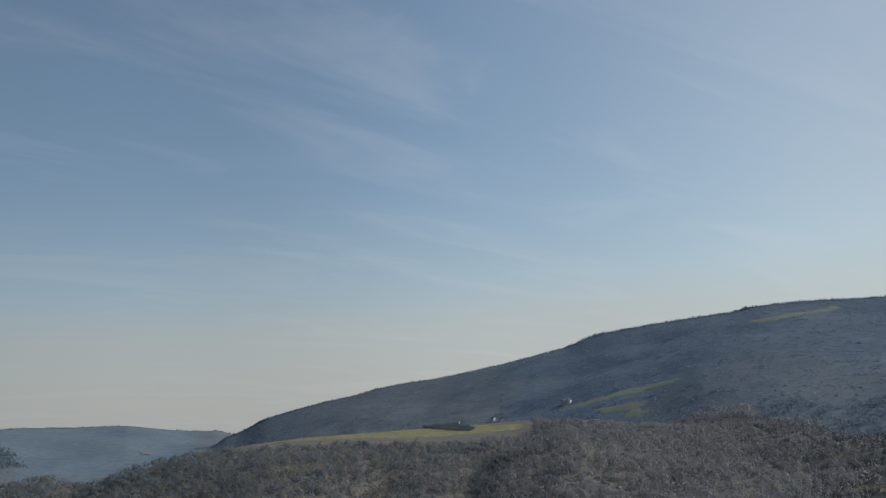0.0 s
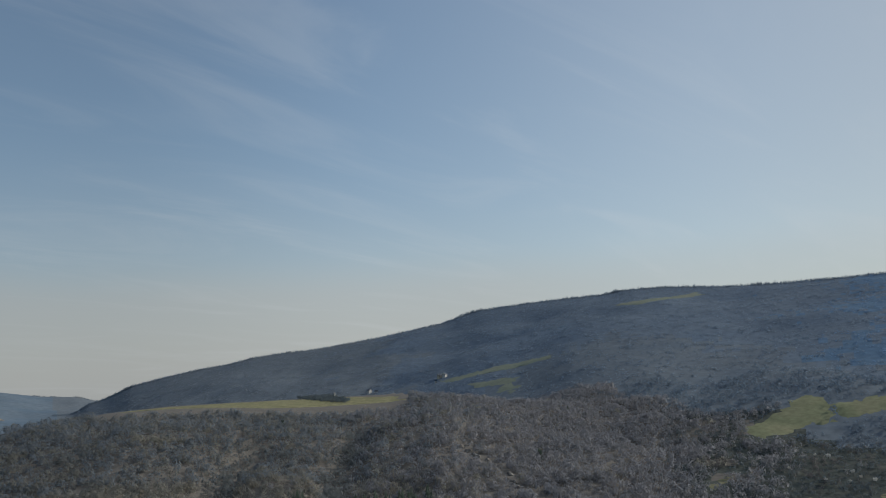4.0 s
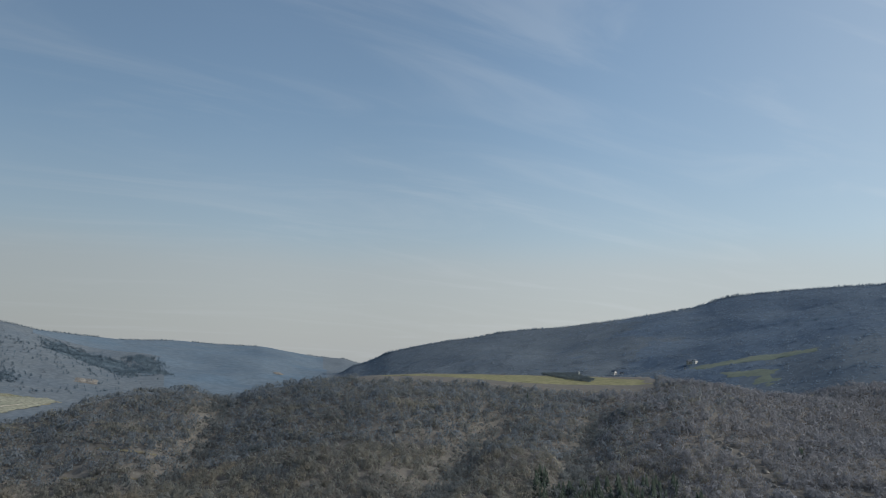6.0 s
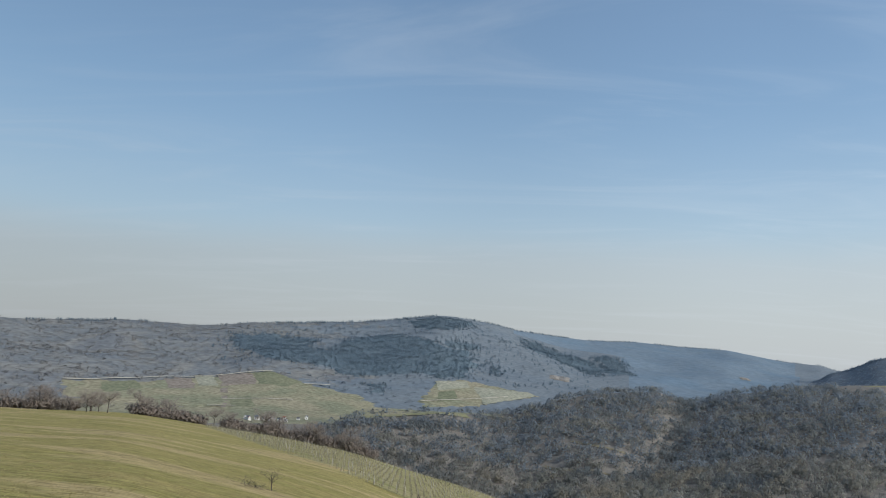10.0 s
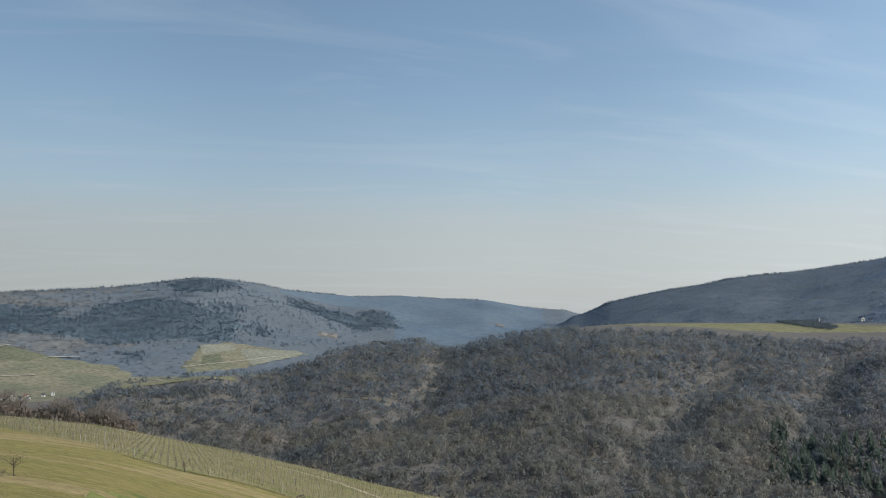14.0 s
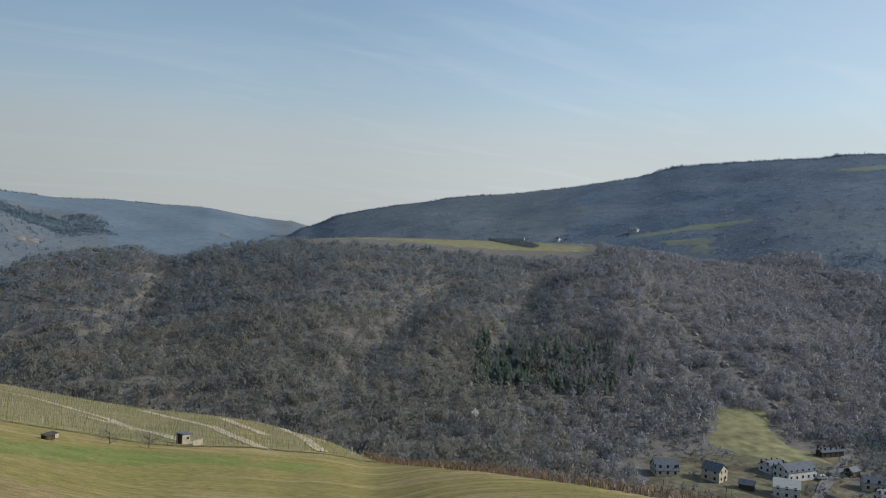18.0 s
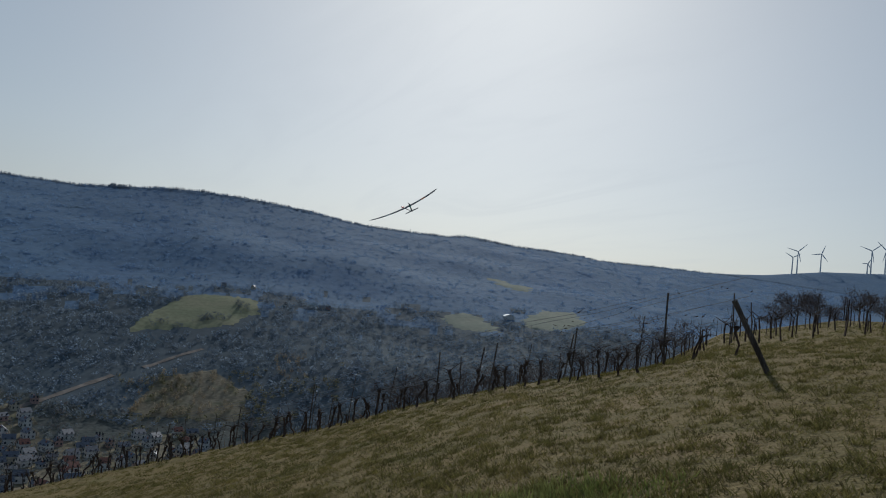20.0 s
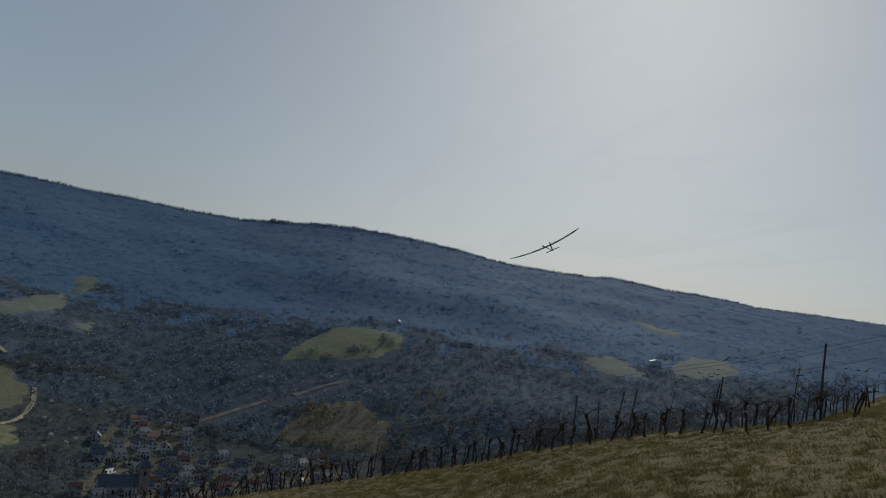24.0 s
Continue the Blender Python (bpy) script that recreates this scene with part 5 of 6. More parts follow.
for sg in (-1, 1):
    part("belfry_window", box(1.2, .1, 2.2, (0, sg * 3.03, 14.5)), M_glass, church)
    part("belfry_window", box(.1, 1.2, 2.2, (sg * 3.03, 0, 14.5)), M_glass, church)
nave = walls(9, 20, 8, 5)
bmesh.ops.translate(nave, vec=(0, 13, 0), verts=nave.verts)
part("nave", nave, M_white, church, "white rendered nave wall")
nr_ = gable(bmesh.new(), 9, 20, 8, 5)
bmesh.ops.translate(nr_, vec=(0, 13, 0), verts=nr_.verts)
part("nave_roof", nr_, M_slate, church)
for k in range(4):
    for sg in (-1, 1):
        part("nave_window", box(.1, 1.1, 3.6, (sg * 4.53, 6.5 + 4.3 * k, 4.2)), M_glass, church)
hall = tagged(empty("farm_hall", 795, -545, float(at(795, -545)) + .5, 60), "long farm hall with a bright metal roof on the hazy slope", "hall")
part("wall", walls(12, 32, 1.4, 2.2), M_white, hall)
part("roof", gable(bmesh.new(), 12, 32, 1.4, 2.2), M_turb, hall)

for k, (hx, hy) in enumerate([(940, -236), (956, -258), (933, -270), (912, -280), (864, -288), (877, -331), (859, -338), (818, -189)][::2]):
    copy_thing(protos_h[(0, 1, 4, 3)[k % 4]], pose(hx, hy, float(at(hx, hy)) + .2, 0, 0, 50.0 * k) @ Matrix.Scale(.75, 4))
hill_spots = [(971, 1131), (971, 1111), (1005, 979), (1008, 971), (976, 962)]
for k, (hx, hy) in enumerate(hill_spots):
    copy_thing(protos_h[(0, 4, 1, 0, 4)[k]], pose(hx, hy, float(at(hx, hy)) + .3, 0, 0, 35.0 * k) @ Matrix.Scale((1.1, 1.0, 1.2, 1.1, 1.0)[k], 4))
a_, r_ = strew(61, 30, 44, 700, 1300, 3.4)
x_, y_ = polar(a_, r_)
ok = inside(x_, y_, [(951, 1347), (949, 1248), (677, 853), (632, 772), (596, 736), (604, 789), (649, 904)])
g = np.random.RandomState(62)
v_, f_ = stamp(TREES_MID, x_[ok], y_[ok], height(a_[ok], r_[ok]) - .3, g.uniform(2.5, 6, ok.sum()), g.uniform(1, 1.4, ok.sum()), 63)
tagged(sheet("thicket", v_, f_, [M_scrub], smooth=True, normals=stamp.lit), "dark thorn thicket on the hilltop field", "thicket", kind="stuff")

# stone pillar on the hilltop field
px_, py_ = [(678, 861)][0]
pil = tagged(empty("stone_pillar", px_, py_, float(at(px_, py_)) + .5), "pale stone pillar standing on the hilltop field", "pillar")
part("plinth", box(2.6, 2.6, 1.2, (0, 0, .4), .15), M_white, pil)
part("shaft", box(1.3, 1.3, 5.4, (0, 0, 3.6), .12), M_white, pil)
part("capstone", box(2.0, 2.0, .5, (0, 0, 6.5), .1), M_white, pil)


# ---------------------------------------------------------------- wind turbines on the far moor
def turbine(x, y, hub, spin, label):
    z = float(at(x, y)) - 2
    ob = tagged(empty("wind_turbine", x, y, z, math.degrees(math.atan2(-x, y)) + 12), label, "wind turbine", "turbines on the moor")
    part("tower", tube([(0, 0, 0), (0, 0, hub * .5), (0, 0, hub)], [3.4, 2.6, 1.8], 10), M_turb, ob)
    part("nacelle", box(4.2, 11, 4.2, (0, 2, hub + 1.5), .8), M_turb, ob)
    hb = tube([(0, -3, hub + 1.5), (0, -5, hub + 1.5), (0, -6.6, hub + 1.5)], [2.1, 1.8, .5], 8)
    hub_ob = part("hub", hb, M_turb, ob)
    for k in range(3):
        a = radians(spin + 120 * k)
        d, n = Vector((math.sin(a), 0, math.cos(a))), Vector((math.cos(a), 0, -math.sin(a)))
        bm = bmesh.new()
        rows = []
        for u, wd in ((0, 1.6), (.18, 3.6), (.6, 2.4), (1, .7)):
            c = Vector((0, -5, hub + 1.5)) + d * (1 + u * hub * .5)
            rows.append([bm.verts.new(c + n * wd * .7 + Vector((0, -.35, 0))), bm.verts.new(c - n * wd * .7 + Vector((0, .25, 0))), bm.verts.new(c + Vector((0, .8, 0)))])
        for lo, hi in zip(rows, rows[1:]):
            for s in range(3):
                bm.faces.new((lo[s], lo[(s + 1) % 3], hi[(s + 1) % 3], hi[s]))
        bm.faces.new(rows[-1])
        part("blade", bm, M_turb, hub_ob)
    return ob


for az_, hub_, sp in ((143.1, 78, 60), (143.4, 104, 45), (144.8, 86, 20), (147.7, 104, 50), (148.5, 106, 75), (149.0, 66, 0), (147.5, 46, 30)):
    tx, ty = polar(az_, 4020.0)
    turbine(float(tx), float(ty), hub_, sp, "white three-bladed wind turbine on the hazy moor skyline")


# ---------------------------------------------------------------- single trees and shrubs
def standing_tree(name, x, y, h, seed, crown_m, label, category="tree", twigs=420, spread=1.0, limbs=7, trunk_r=.022, thin=.0045, low=.3):
    """A tree as a thing of its own: tapered trunk with limbs, and a ragged crown of twigs."""
    rg = random.Random(seed)
    ob = tagged(empty(name, x, y, float(at(x, y)) - .08, rg.uniform(0, 360)), label, category)
    bend = Vector((rg.uniform(-.06, .06), rg.uniform(-.06, .06), 0)) * h
    bm = tube([Vector((0, 0, 0)), Vector((0, 0, h * low)) + bend * .4, Vector((0, 0, h * .6)) + bend, Vector((0, 0, h * .9)) + bend * .6],
              [h * trunk_r * 1.3, h * trunk_r, h * trunk_r * .6, h * trunk_r * .15], 6)
    tips = []
    for k in range(limbs):
        a, z0 = 6.283 * k / limbs + rg.uniform(-.4, .4), rg.uniform(low, .62)
        d = Vector((math.cos(a), math.sin(a), 0)) * h * spread
        p0 = Vector((0, 0, h * z0)) + bend * min(1, z0 * 1.5)
        p1 = p0 + d * rg.uniform(.12, .2) + Vector((0, 0, h * rg.uniform(.08, .18)))
        p2 = p1 + d * rg.uniform(.08, .16) + Vector((0, 0, h * rg.uniform(.06, .18)))
        tube([p0, p1, p2], [h * trunk_r * .5, h * trunk_r * .32, h * trunk_r * .1], 4, bm)
        tips += [p1, p2, p2]
    part("trunk", bm, M_trunk, ob)
    v, f = [], []
    for _ in range(twigs):
        c = rg.choice(tips) + Vector((rg.gauss(0, .075 * spread), rg.gauss(0, .075 * spread), rg.gauss(.03, .07))) * h
        d = Vector((rg.gauss(0, .6), rg.gauss(0, .6), rg.uniform(.1, 1.2))).normalized() * h * rg.uniform(.05, .13)
        s = Vector((rg.gauss(0, 1), rg.gauss(0, 1), rg.gauss(0, 1))).cross(d).normalized() * h * thin * rg.uniform(.6, 1.5)
        n = len(v)
        v += [c - s, c + s, c + d]
        f.append((n, n + 1, n + 2))
    cr_ = sheet("crown", [tuple(q) for q in v], f, [crown_m])
    cr_.parent = ob
    return ob


g = np.random.RandomState(5)
hedge_protos = [standing_tree("tree", -150 + 9 * k, 262 - 4 * k, 5.5 + k * .4, 300 + k, M_hedge, "bare bushy tree in the hedge along the pasture's brow", twigs=700, spread=1.35, limbs=9, thin=.009, low=.15) for k in range(4)]
for ob in hedge_protos:
    ob["group"] = "hedge trees"
for k in range(34):
    a_ = g.uniform(-33, -9) if k > 8 else g.uniform(-16, -11)
    r_ = brow_r(a_) * g.uniform(.985, 1.01)
    x_, y_ = polar(a_, r_)
    s_ = g.uniform(.75, 1.5)
    copy_thing(hedge_protos[g.randint(0, 4)], pose(float(x_), float(y_), float(at(x_, y_)) - .1, 0, 0, g.uniform(0, 360)) @ Matrix.Scale(s_, 4))
a_ = g.uniform(-34, -7, 900)
a_ = np.where(wobble(a_, a_ * 0, 5, 55) > -.2, a_, a_ * .35 - 9)
r_ = brow_r(a_) * g.uniform(.985, 1.012, 900)
v_, f_ = stamp(TREES, *polar(a_, r_), height(a_, r_) - .5, g.uniform(1.8, 4.8, 900), g.uniform(.9, 1.5, 900), 61)
tagged(sheet("hedge", v_, f_, [M_hedge], smooth=True, normals=stamp.lit), "bare brown hedge along the brow of the pasture", "hedge", kind="stuff")

blooms = [standing_tree("blossom_tree", 0, 500, 6, 400 + k, M_bloom, "tree in full white blossom on the orchard slope", twigs=620, spread=.8, limbs=9, thin=.024) for k in range(2)]
spots = [(642, 221), (610, 195), (602, 179), (604, 237), (526, 294), (592, 151), (572, 144), (536, 158), (482, 138), (435, 110), (391, 97), (586, 59), (684, 88), (614, 310), (645, 232), (587, 206), (606, 189), (534, 162), (589, 63), (589, 191)] + [(233, 332), (217, 279)]
for k, (x_, y_) in enumerate(spots):
    big = 1.2 if k in (9, 10, 20) else g.uniform(.6, .95)
    m_ = pose(x_, y_, float(at(x_, y_)) - .1, 0, 0, g.uniform(0, 360)) @ Matrix.Scale(float(big), 4)
    if k < 2:
        blooms[k].matrix_basis = m_
        blooms[k]["group"] = "blossom trees"
    else:
        copy_thing(blooms[k % 2], m_)
g2 = np.random.RandomState(15)
n_b = 0
while n_b < 18:
    a_, r_ = g2.uniform(63, 86), g2.uniform(470, 720)
    x_, y_ = [float(q) for q in polar(a_, r_)]
    if not clear_of(np.array([x_]), np.array([y_]), OPEN)[0] or wobble(np.array([x_]), np.array([y_]), 150, 77)[0] < .1:
        continue
    n_b += 1
    copy_thing(blooms[n_b % 2], pose(x_, y_, float(at(x_, y_)) - .1, 0, 0, g2.uniform(0, 360)) @ Matrix.Scale(float(g2.uniform(.6, .95)), 4))
# yellow-budding willows by the village and garden slope
a_, r_ = g.uniform(98, 113, 420), g.uniform(560, 690, 420)
x_, y_ = polar(a_, r_)
ok = wobble(x_, y_, 90, 81) > 0
v_, f_ = stamp(TREES, x_[ok], y_[ok], height(a_[ok], r_[ok]) - .4, g.uniform(3.5, 6.5, ok.sum()), g.uniform(.9, 1.2, ok.sum()), 62)
tagged(sheet("willow_thicket", v_, f_, [M_budding], smooth=True, normals=stamp.lit), "yellow-green budding thicket on the lower slope", "thicket", kind="stuff")

# slate outcrops along the spur's rocky edge
def boulder(x, y, size, seed):
    rg = random.Random(seed)
    bm = bmesh.new()
    bmesh.ops.create_icosphere(bm, subdivisions=2, radius=size)
    for vt in bm.verts:
        vt.co *= 1 + .45 * (noise.noise(vt.co / size * 1.3 + Vector((seed, 0, 0))))
        vt.co.z *= .75
    me = bpy.data.meshes.new("outcrop")
    bm.to_mesh(me)
    bm.free()
    me.materials.append(M_rock)
    ob = new("outcrop", me)
    ob.matrix_basis = pose(x, y, float(at(x, y)) + size * .2, 0, 0, rg.uniform(0, 360))
    return tagged(ob, "pale slate outcrop breaking through the bare wood", "rock", "slate outcrops")


for k in range(30):
    u_ = k / 29 * (len(OUTCROPS) - 1.001)
    (x0, y0), (x1, y1) = OUTCROPS[int(u_)], OUTCROPS[int(u_) + 1]
    f_ = u_ - int(u_)
    boulder(x0 + (x1 - x0) * f_ + g.uniform(-4, 4), y0 + (y1 - y0) * f_ + g.uniform(-4, 4), float(g.uniform(1.0, 2.8)), k)

# clumps of trees standing in the large clearing
cl = np.array([(815, -188), (825, -199), (819, -209), (840, -231), (858, -236), (800, -160), (812, -145)])
who = g.randint(0, len(cl), 90)
x_, y_ = cl[who, 0] + g.normal(0, 5, 90), cl[who, 1] + g.normal(0, 5, 90)
v_, f_ = stamp(TREES_MID, x_, y_, at(x_, y_) - .3, g.uniform(2.5, 6, 90), g.uniform(.9, 1.3, 90), 64)
tagged(sheet("thicket", v_, f_, [M_scrub], smooth=True, normals=stamp.lit), "clumps of small trees in the hillside clearing", "thicket", kind="stuff")


# ---------------------------------------------------------------- the upper vineyard: tracks, hut and pasture clutter
for ln, lb in (([(4, 232), (19, 226), (30.96, 180.55), (31.12, 154.90)], "pale vineyard track along the brow"), ([(25.31, 177.51), (33.11, 158.95), (35.57, 128.55)], "pale sandy vineyard track down to the hut"),
               ([(49, 238), (53.68, 183.90), (46.96, 129.06)], "pale track between vine rows"), ([(68, 222), (61.62, 169.50)], "short pale track among vines"), ([(80, 206), (74.67, 177.23), (62.61, 140.10)], "pale track at the vineyard's far edge")):
    ribbon("track", ln, 2.7, M_track, lb, "track", lift=.12, step=2)
edge_line = [(-92, 253), (-72, 215), (-55.86, 185.20), (-40.89, 156.48)] + [(-31.51, 146.26), (-19.61, 124.78), (-10.42, 119.39), (-2.65, 128.27), (6.44, 123.23), (18.42, 129.00), (30.07, 122.17), (54.22, 133.90), (72.43, 135.62)]
VPLOT = edge_line + [(float(polar(a, brow_r(a))[0]), float(polar(a, brow_r(a))[1])) for a in (28, 24, 19, 14, 8, 2, -4, -9, -12, -15, -18, -20)]
drape("vineyard_plot", VPLOT, M_vsoil, "vineyard slope of winter grass and bare vines", "vineyard", lift=.06, step=7, ragged=.4, seed=95)
# low bank whose shadow is painted in as a dark green-brown strip
ribbon("bank", edge_line[5:], .9, M_bank_shade, "low grassy bank along the vineyard's edge, its shadow painted dark", "bank", lift=.14, step=2)


def vine_shape(rg):
    """A small far-off vine of height 1: crooked stem and two canes."""
    v, f = [], []

    def limb(a, b, w):
        d = (Vector(b) - Vector(a)).normalized()
        s = d.cross(Vector((rg.gauss(0, 1), rg.gauss(0, 1), .2))).normalized() * w
        t = d.cross(s).normalized() * w
        n = len(v)
        for p, k in ((a, 1), (b, .6)):
            for q in (s, -s * .5 + t * .87, -s * .5 - t * .87):
                v.append(tuple(Vector(p) + q * k))
        for i in range(3):
            j = (i + 1) % 3
            f.extend([(n + i, n + j, n + 3 + j), (n + i, n + 3 + j, n + 3 + i)])

    x1, y1 = rg.uniform(-.1, .1), rg.uniform(-.1, .1)
    limb((0, 0, -.1), (x1, y1, .5), .05)
    limb((x1, y1, .48), (x1 + .05, y1, .8), .045)
    for sg in (-1, 1):
        limb((x1, y1, .78), (x1 + sg * rg.uniform(.3, .5), y1, rg.uniform(.85, 1.15)), .02)
    return np.array(v), np.array(f)


rg = random.Random(12)
VINES_FAR = [vine_shape(rg) for _ in range(6)]
POST_FAR = [tuple(np.array(q) for q in ([(-.03, -.03, 0), (.03, -.03, 0), (0, .035, 0), (-.03, -.03, 1), (.03, -.03, 1), (0, .035, 1)],
                                         [(0, 1, 4), (0, 4, 3), (1, 2, 5), (1, 5, 4), (2, 0, 3), (2, 3, 5), (3, 4, 5)]))]
lines_x, lines_y, posts_x, posts_y = [], [], [], []
dirv = np.array([math.sin(radians(99)), math.cos(radians(99))])
nrm = np.array([dirv[1], -dirv[0]])
for k in range(-130, 160):
    base = np.array([20.0, 190.0]) + nrm * 1.7 * k
    s = np.arange(-230, 170, 1.25) + 1.25 * ((k * 37) % 11) / 11
    p = base + dirv * s[:, None]
    p += np.random.RandomState(700 + k).normal(0, .12, p.shape)
    ok = inside(p[:, 0], p[:, 1], VPLOT)
    lines_x.append(p[ok, 0])
    lines_y.append(p[ok, 1])
    q = p[k % 5::5][ok[k % 5::5]]
    posts_x.append(q[:, 0])
    posts_y.append(q[:, 1])
vx, vy, qx, qy = [np.concatenate(a) for a in (lines_x, lines_y, posts_x, posts_y)]
g = np.random.RandomState(71)
v_, f_ = stamp(VINES_FAR, vx, vy, at(vx, vy), g.uniform(.45, .75, len(vx)), np.full(len(vx), 1.1), 72)
tagged(sheet("vineyard_rows", v_, f_, [M_palecane]), "rows of bare pruned vines on the slope", "vineyard", kind="stuff")
v_, f_ = stamp(POST_FAR, qx, qy, at(qx, qy), g.uniform(1.0, 1.5, len(qx)), np.full(len(qx), .55), 73)
tagged(sheet("vineyard_posts", v_, f_, [M_paleposts]), "thin grey posts of the vine rows on the slope", "vineyard", kind="stuff")

# trellis rows on the square plot across the valley
sq = [(642, 161), (669, 117), (692, 117), (648, 81), (618, 78), (574, 104), (560, 137)]
rows_x, rows_y = [], []
ax, ay = sq[0]
bx, by = sq[1]
ln_ = math.hypot(bx - ax, by - ay)
ux, uy = (bx - ax) / ln_, (by - ay) / ln_
for k in range(-40, 60):
    s = np.arange(-60, 160, 1.6)
    px, py = ax + ux * k * 4.2 - uy * s + ux * s * .35, ay + uy * k * 4.2 + ux * s + uy * s * .35
    ok = inside(px, py, sq)
    rows_x.append(px[ok])
    rows_y.append(py[ok])
px, py = np.concatenate(rows_x), np.concatenate(rows_y)
v_, f_ = stamp(VINES_FAR, px, py, at(px, py) + .45, g.uniform(.4, .65, len(px)), np.full(len(px), 1.2), 74)
tagged(sheet("vineyard_rows", v_, f_, [M_cane]), "rows of vines on the square plot across the valley", "vineyard", kind="stuff")

near_pts = [(33.13, 128.67), (10.89, 102.59), (5.92, 121.11), (19.71, 114.72), (24.97, 115.56), (-10.42, 119.39)]
hx, hy = near_pts[0]
hut = tagged(empty("garden_hut", hx, hy, float(at(hx, hy)), 20), "small dark wooden hut with a pale side at the vineyard's edge", "hut")
part("body", box(1.5, 1.5, 1.8, (0, 0, .8), .02), M_wood, hut)
part("side_panel", box(1.4, .05, 1.6, (0, -.79, .85)), M_paleboard, hut, "pale boarded side")
part("roof", box(1.9, 2.0, .10, (0, 0, 1.77), .02, Matrix.Rotation(radians(5), 4, "Y")), M_slate, hut)
part("door", box(.06, .7, 1.4, (-.76, .2, .75)), M_wood, hut)
hw_ = part("window", box(.4, .06, .4, (.3, -.83, 1.1)), M_glass, hut)
for dx, dz, sx, sz in ((-.22, 0, .05, .5), (.22, 0, .05, .5), (0, -.22, .4, .05), (0, .22, .4, .05)):
    part("frame", box(sx, .08, sz, (.3 + dx, -.835, 1.1 + dz)), M_paleboard, hw_)
fence = tagged(empty("board_fence", hx + 1.9, hy - 1.6, float(at(hx + 1.9, hy - 1.6)), 25), "low pale board fence beside the hut", "fence")
for k in range(6):
    part("board", box(.30, .04, 1.0, (-.8 + .33 * k, 0, .45)), M_paleboard, fence)
part("rail", box(2.1, .05, .08, (0, .045, .7)), M_paleboard, fence)
bx, by = near_pts[1]
pile = tagged(empty("wood_stack", bx, by, float(at(bx, by)), 35), "low covered wood stack on the pasture", "wood stack")
part("stack", box(1.6, .8, .7, (0, 0, .35), .04), M_wood, pile)
part("cover", box(1.8, 1.0, .07, (0, 0, .76), .02, Matrix.Rotation(radians(6), 4, "X")), M_post, pile)
part("plank", box(.5, .05, .5, (.7, -.45, .35)), M_paleboard, pile)
bx, by = near_pts[2]
bench = tagged(empty("bench", bx, by, float(at(bx, by)), 40), "small wooden bench at the vineyard's edge", "bench")
part("seat", box(1.4, .4, .06, (0, 0, .46), .01), M_post, bench)
part("backrest", box(1.4, .05, .3, (0, .2, .75), .01), M_post, bench)
for sx in (-.55, .55):
    part("leg", box(.07, .35, .46, (sx, 0, .22)), M_post, bench)
for (x_, y_), h_, sd in ((near_pts[3], 2.6, 1), (near_pts[4], 2.8, 2)):
    standing_tree("shrub", x_, y_, h_, 500 + sd, M_twig_b, "bare brown shrub beside the vineyard hut", "shrub", twigs=800, spread=1.9, limbs=12, low=.05, thin=.008)
x_, y_ = near_pts[5]
standing_tree("sapling", x_, y_, 1.6, 510, M_trunk, "small bare sapling at the edge of the pasture", "sapling", twigs=70, thin=.008)
(x_, y_), (x2, y2) = [(-14.54, 50.99), (-15.33, 55.81)]
standing_tree("shrub", x_ + .4, y_ + 1, 1.6, 520, M_trunk, "small bare bush on the pasture", "shrub", twigs=220, spread=1.1, thin=.005)
rg = random.Random(31)
v, f = [], []
for k in range(160):
    c = Vector((x_ - .6 + rg.gauss(0, .55), y_ + .3 + rg.gauss(0, .35), 0))
    c.z = float(at(c.x, c.y)) + abs(rg.gauss(0, .18))
    d = Vector((rg.gauss(0, 1), rg.gauss(0, 1), rg.gauss(.1, .3))).normalized() * rg.uniform(.3, .7)
    s = d.cross(Vector((0, 0, 1))).normalized() * .02
    n = len(v)
    v += [tuple(c - s), tuple(c + s), tuple(c + d)]
    f.append((n, n + 1, n + 2))
tagged(sheet("brush_heap", v, f, [M_trunk]), "heap of cut brushwood on the pasture", "brushwood")


# ---------------------------------------------------------------- the vines beside the camera
def row_line(offset, a0, a1):
    """Places along a vine row that follows the pasture's lower edge, a metre apart."""
    a = np.arange(a0, a1, .05)
    x, y = polar(a, brow_r(a) + offset)
    for _ in range(400):
        x[1:-1], y[1:-1] = .25 * x[:-2] + .5 * x[1:-1] + .25 * x[2:], .25 * y[:-2] + .5 * y[1:-1] + .25 * y[2:]
    s = np.concatenate([[0], np.cumsum(np.hypot(np.diff(x), np.diff(y)))])
    t = np.arange(0, s[-1], 1.0)
    return np.interp(t, s, x), np.interp(t, s, y)


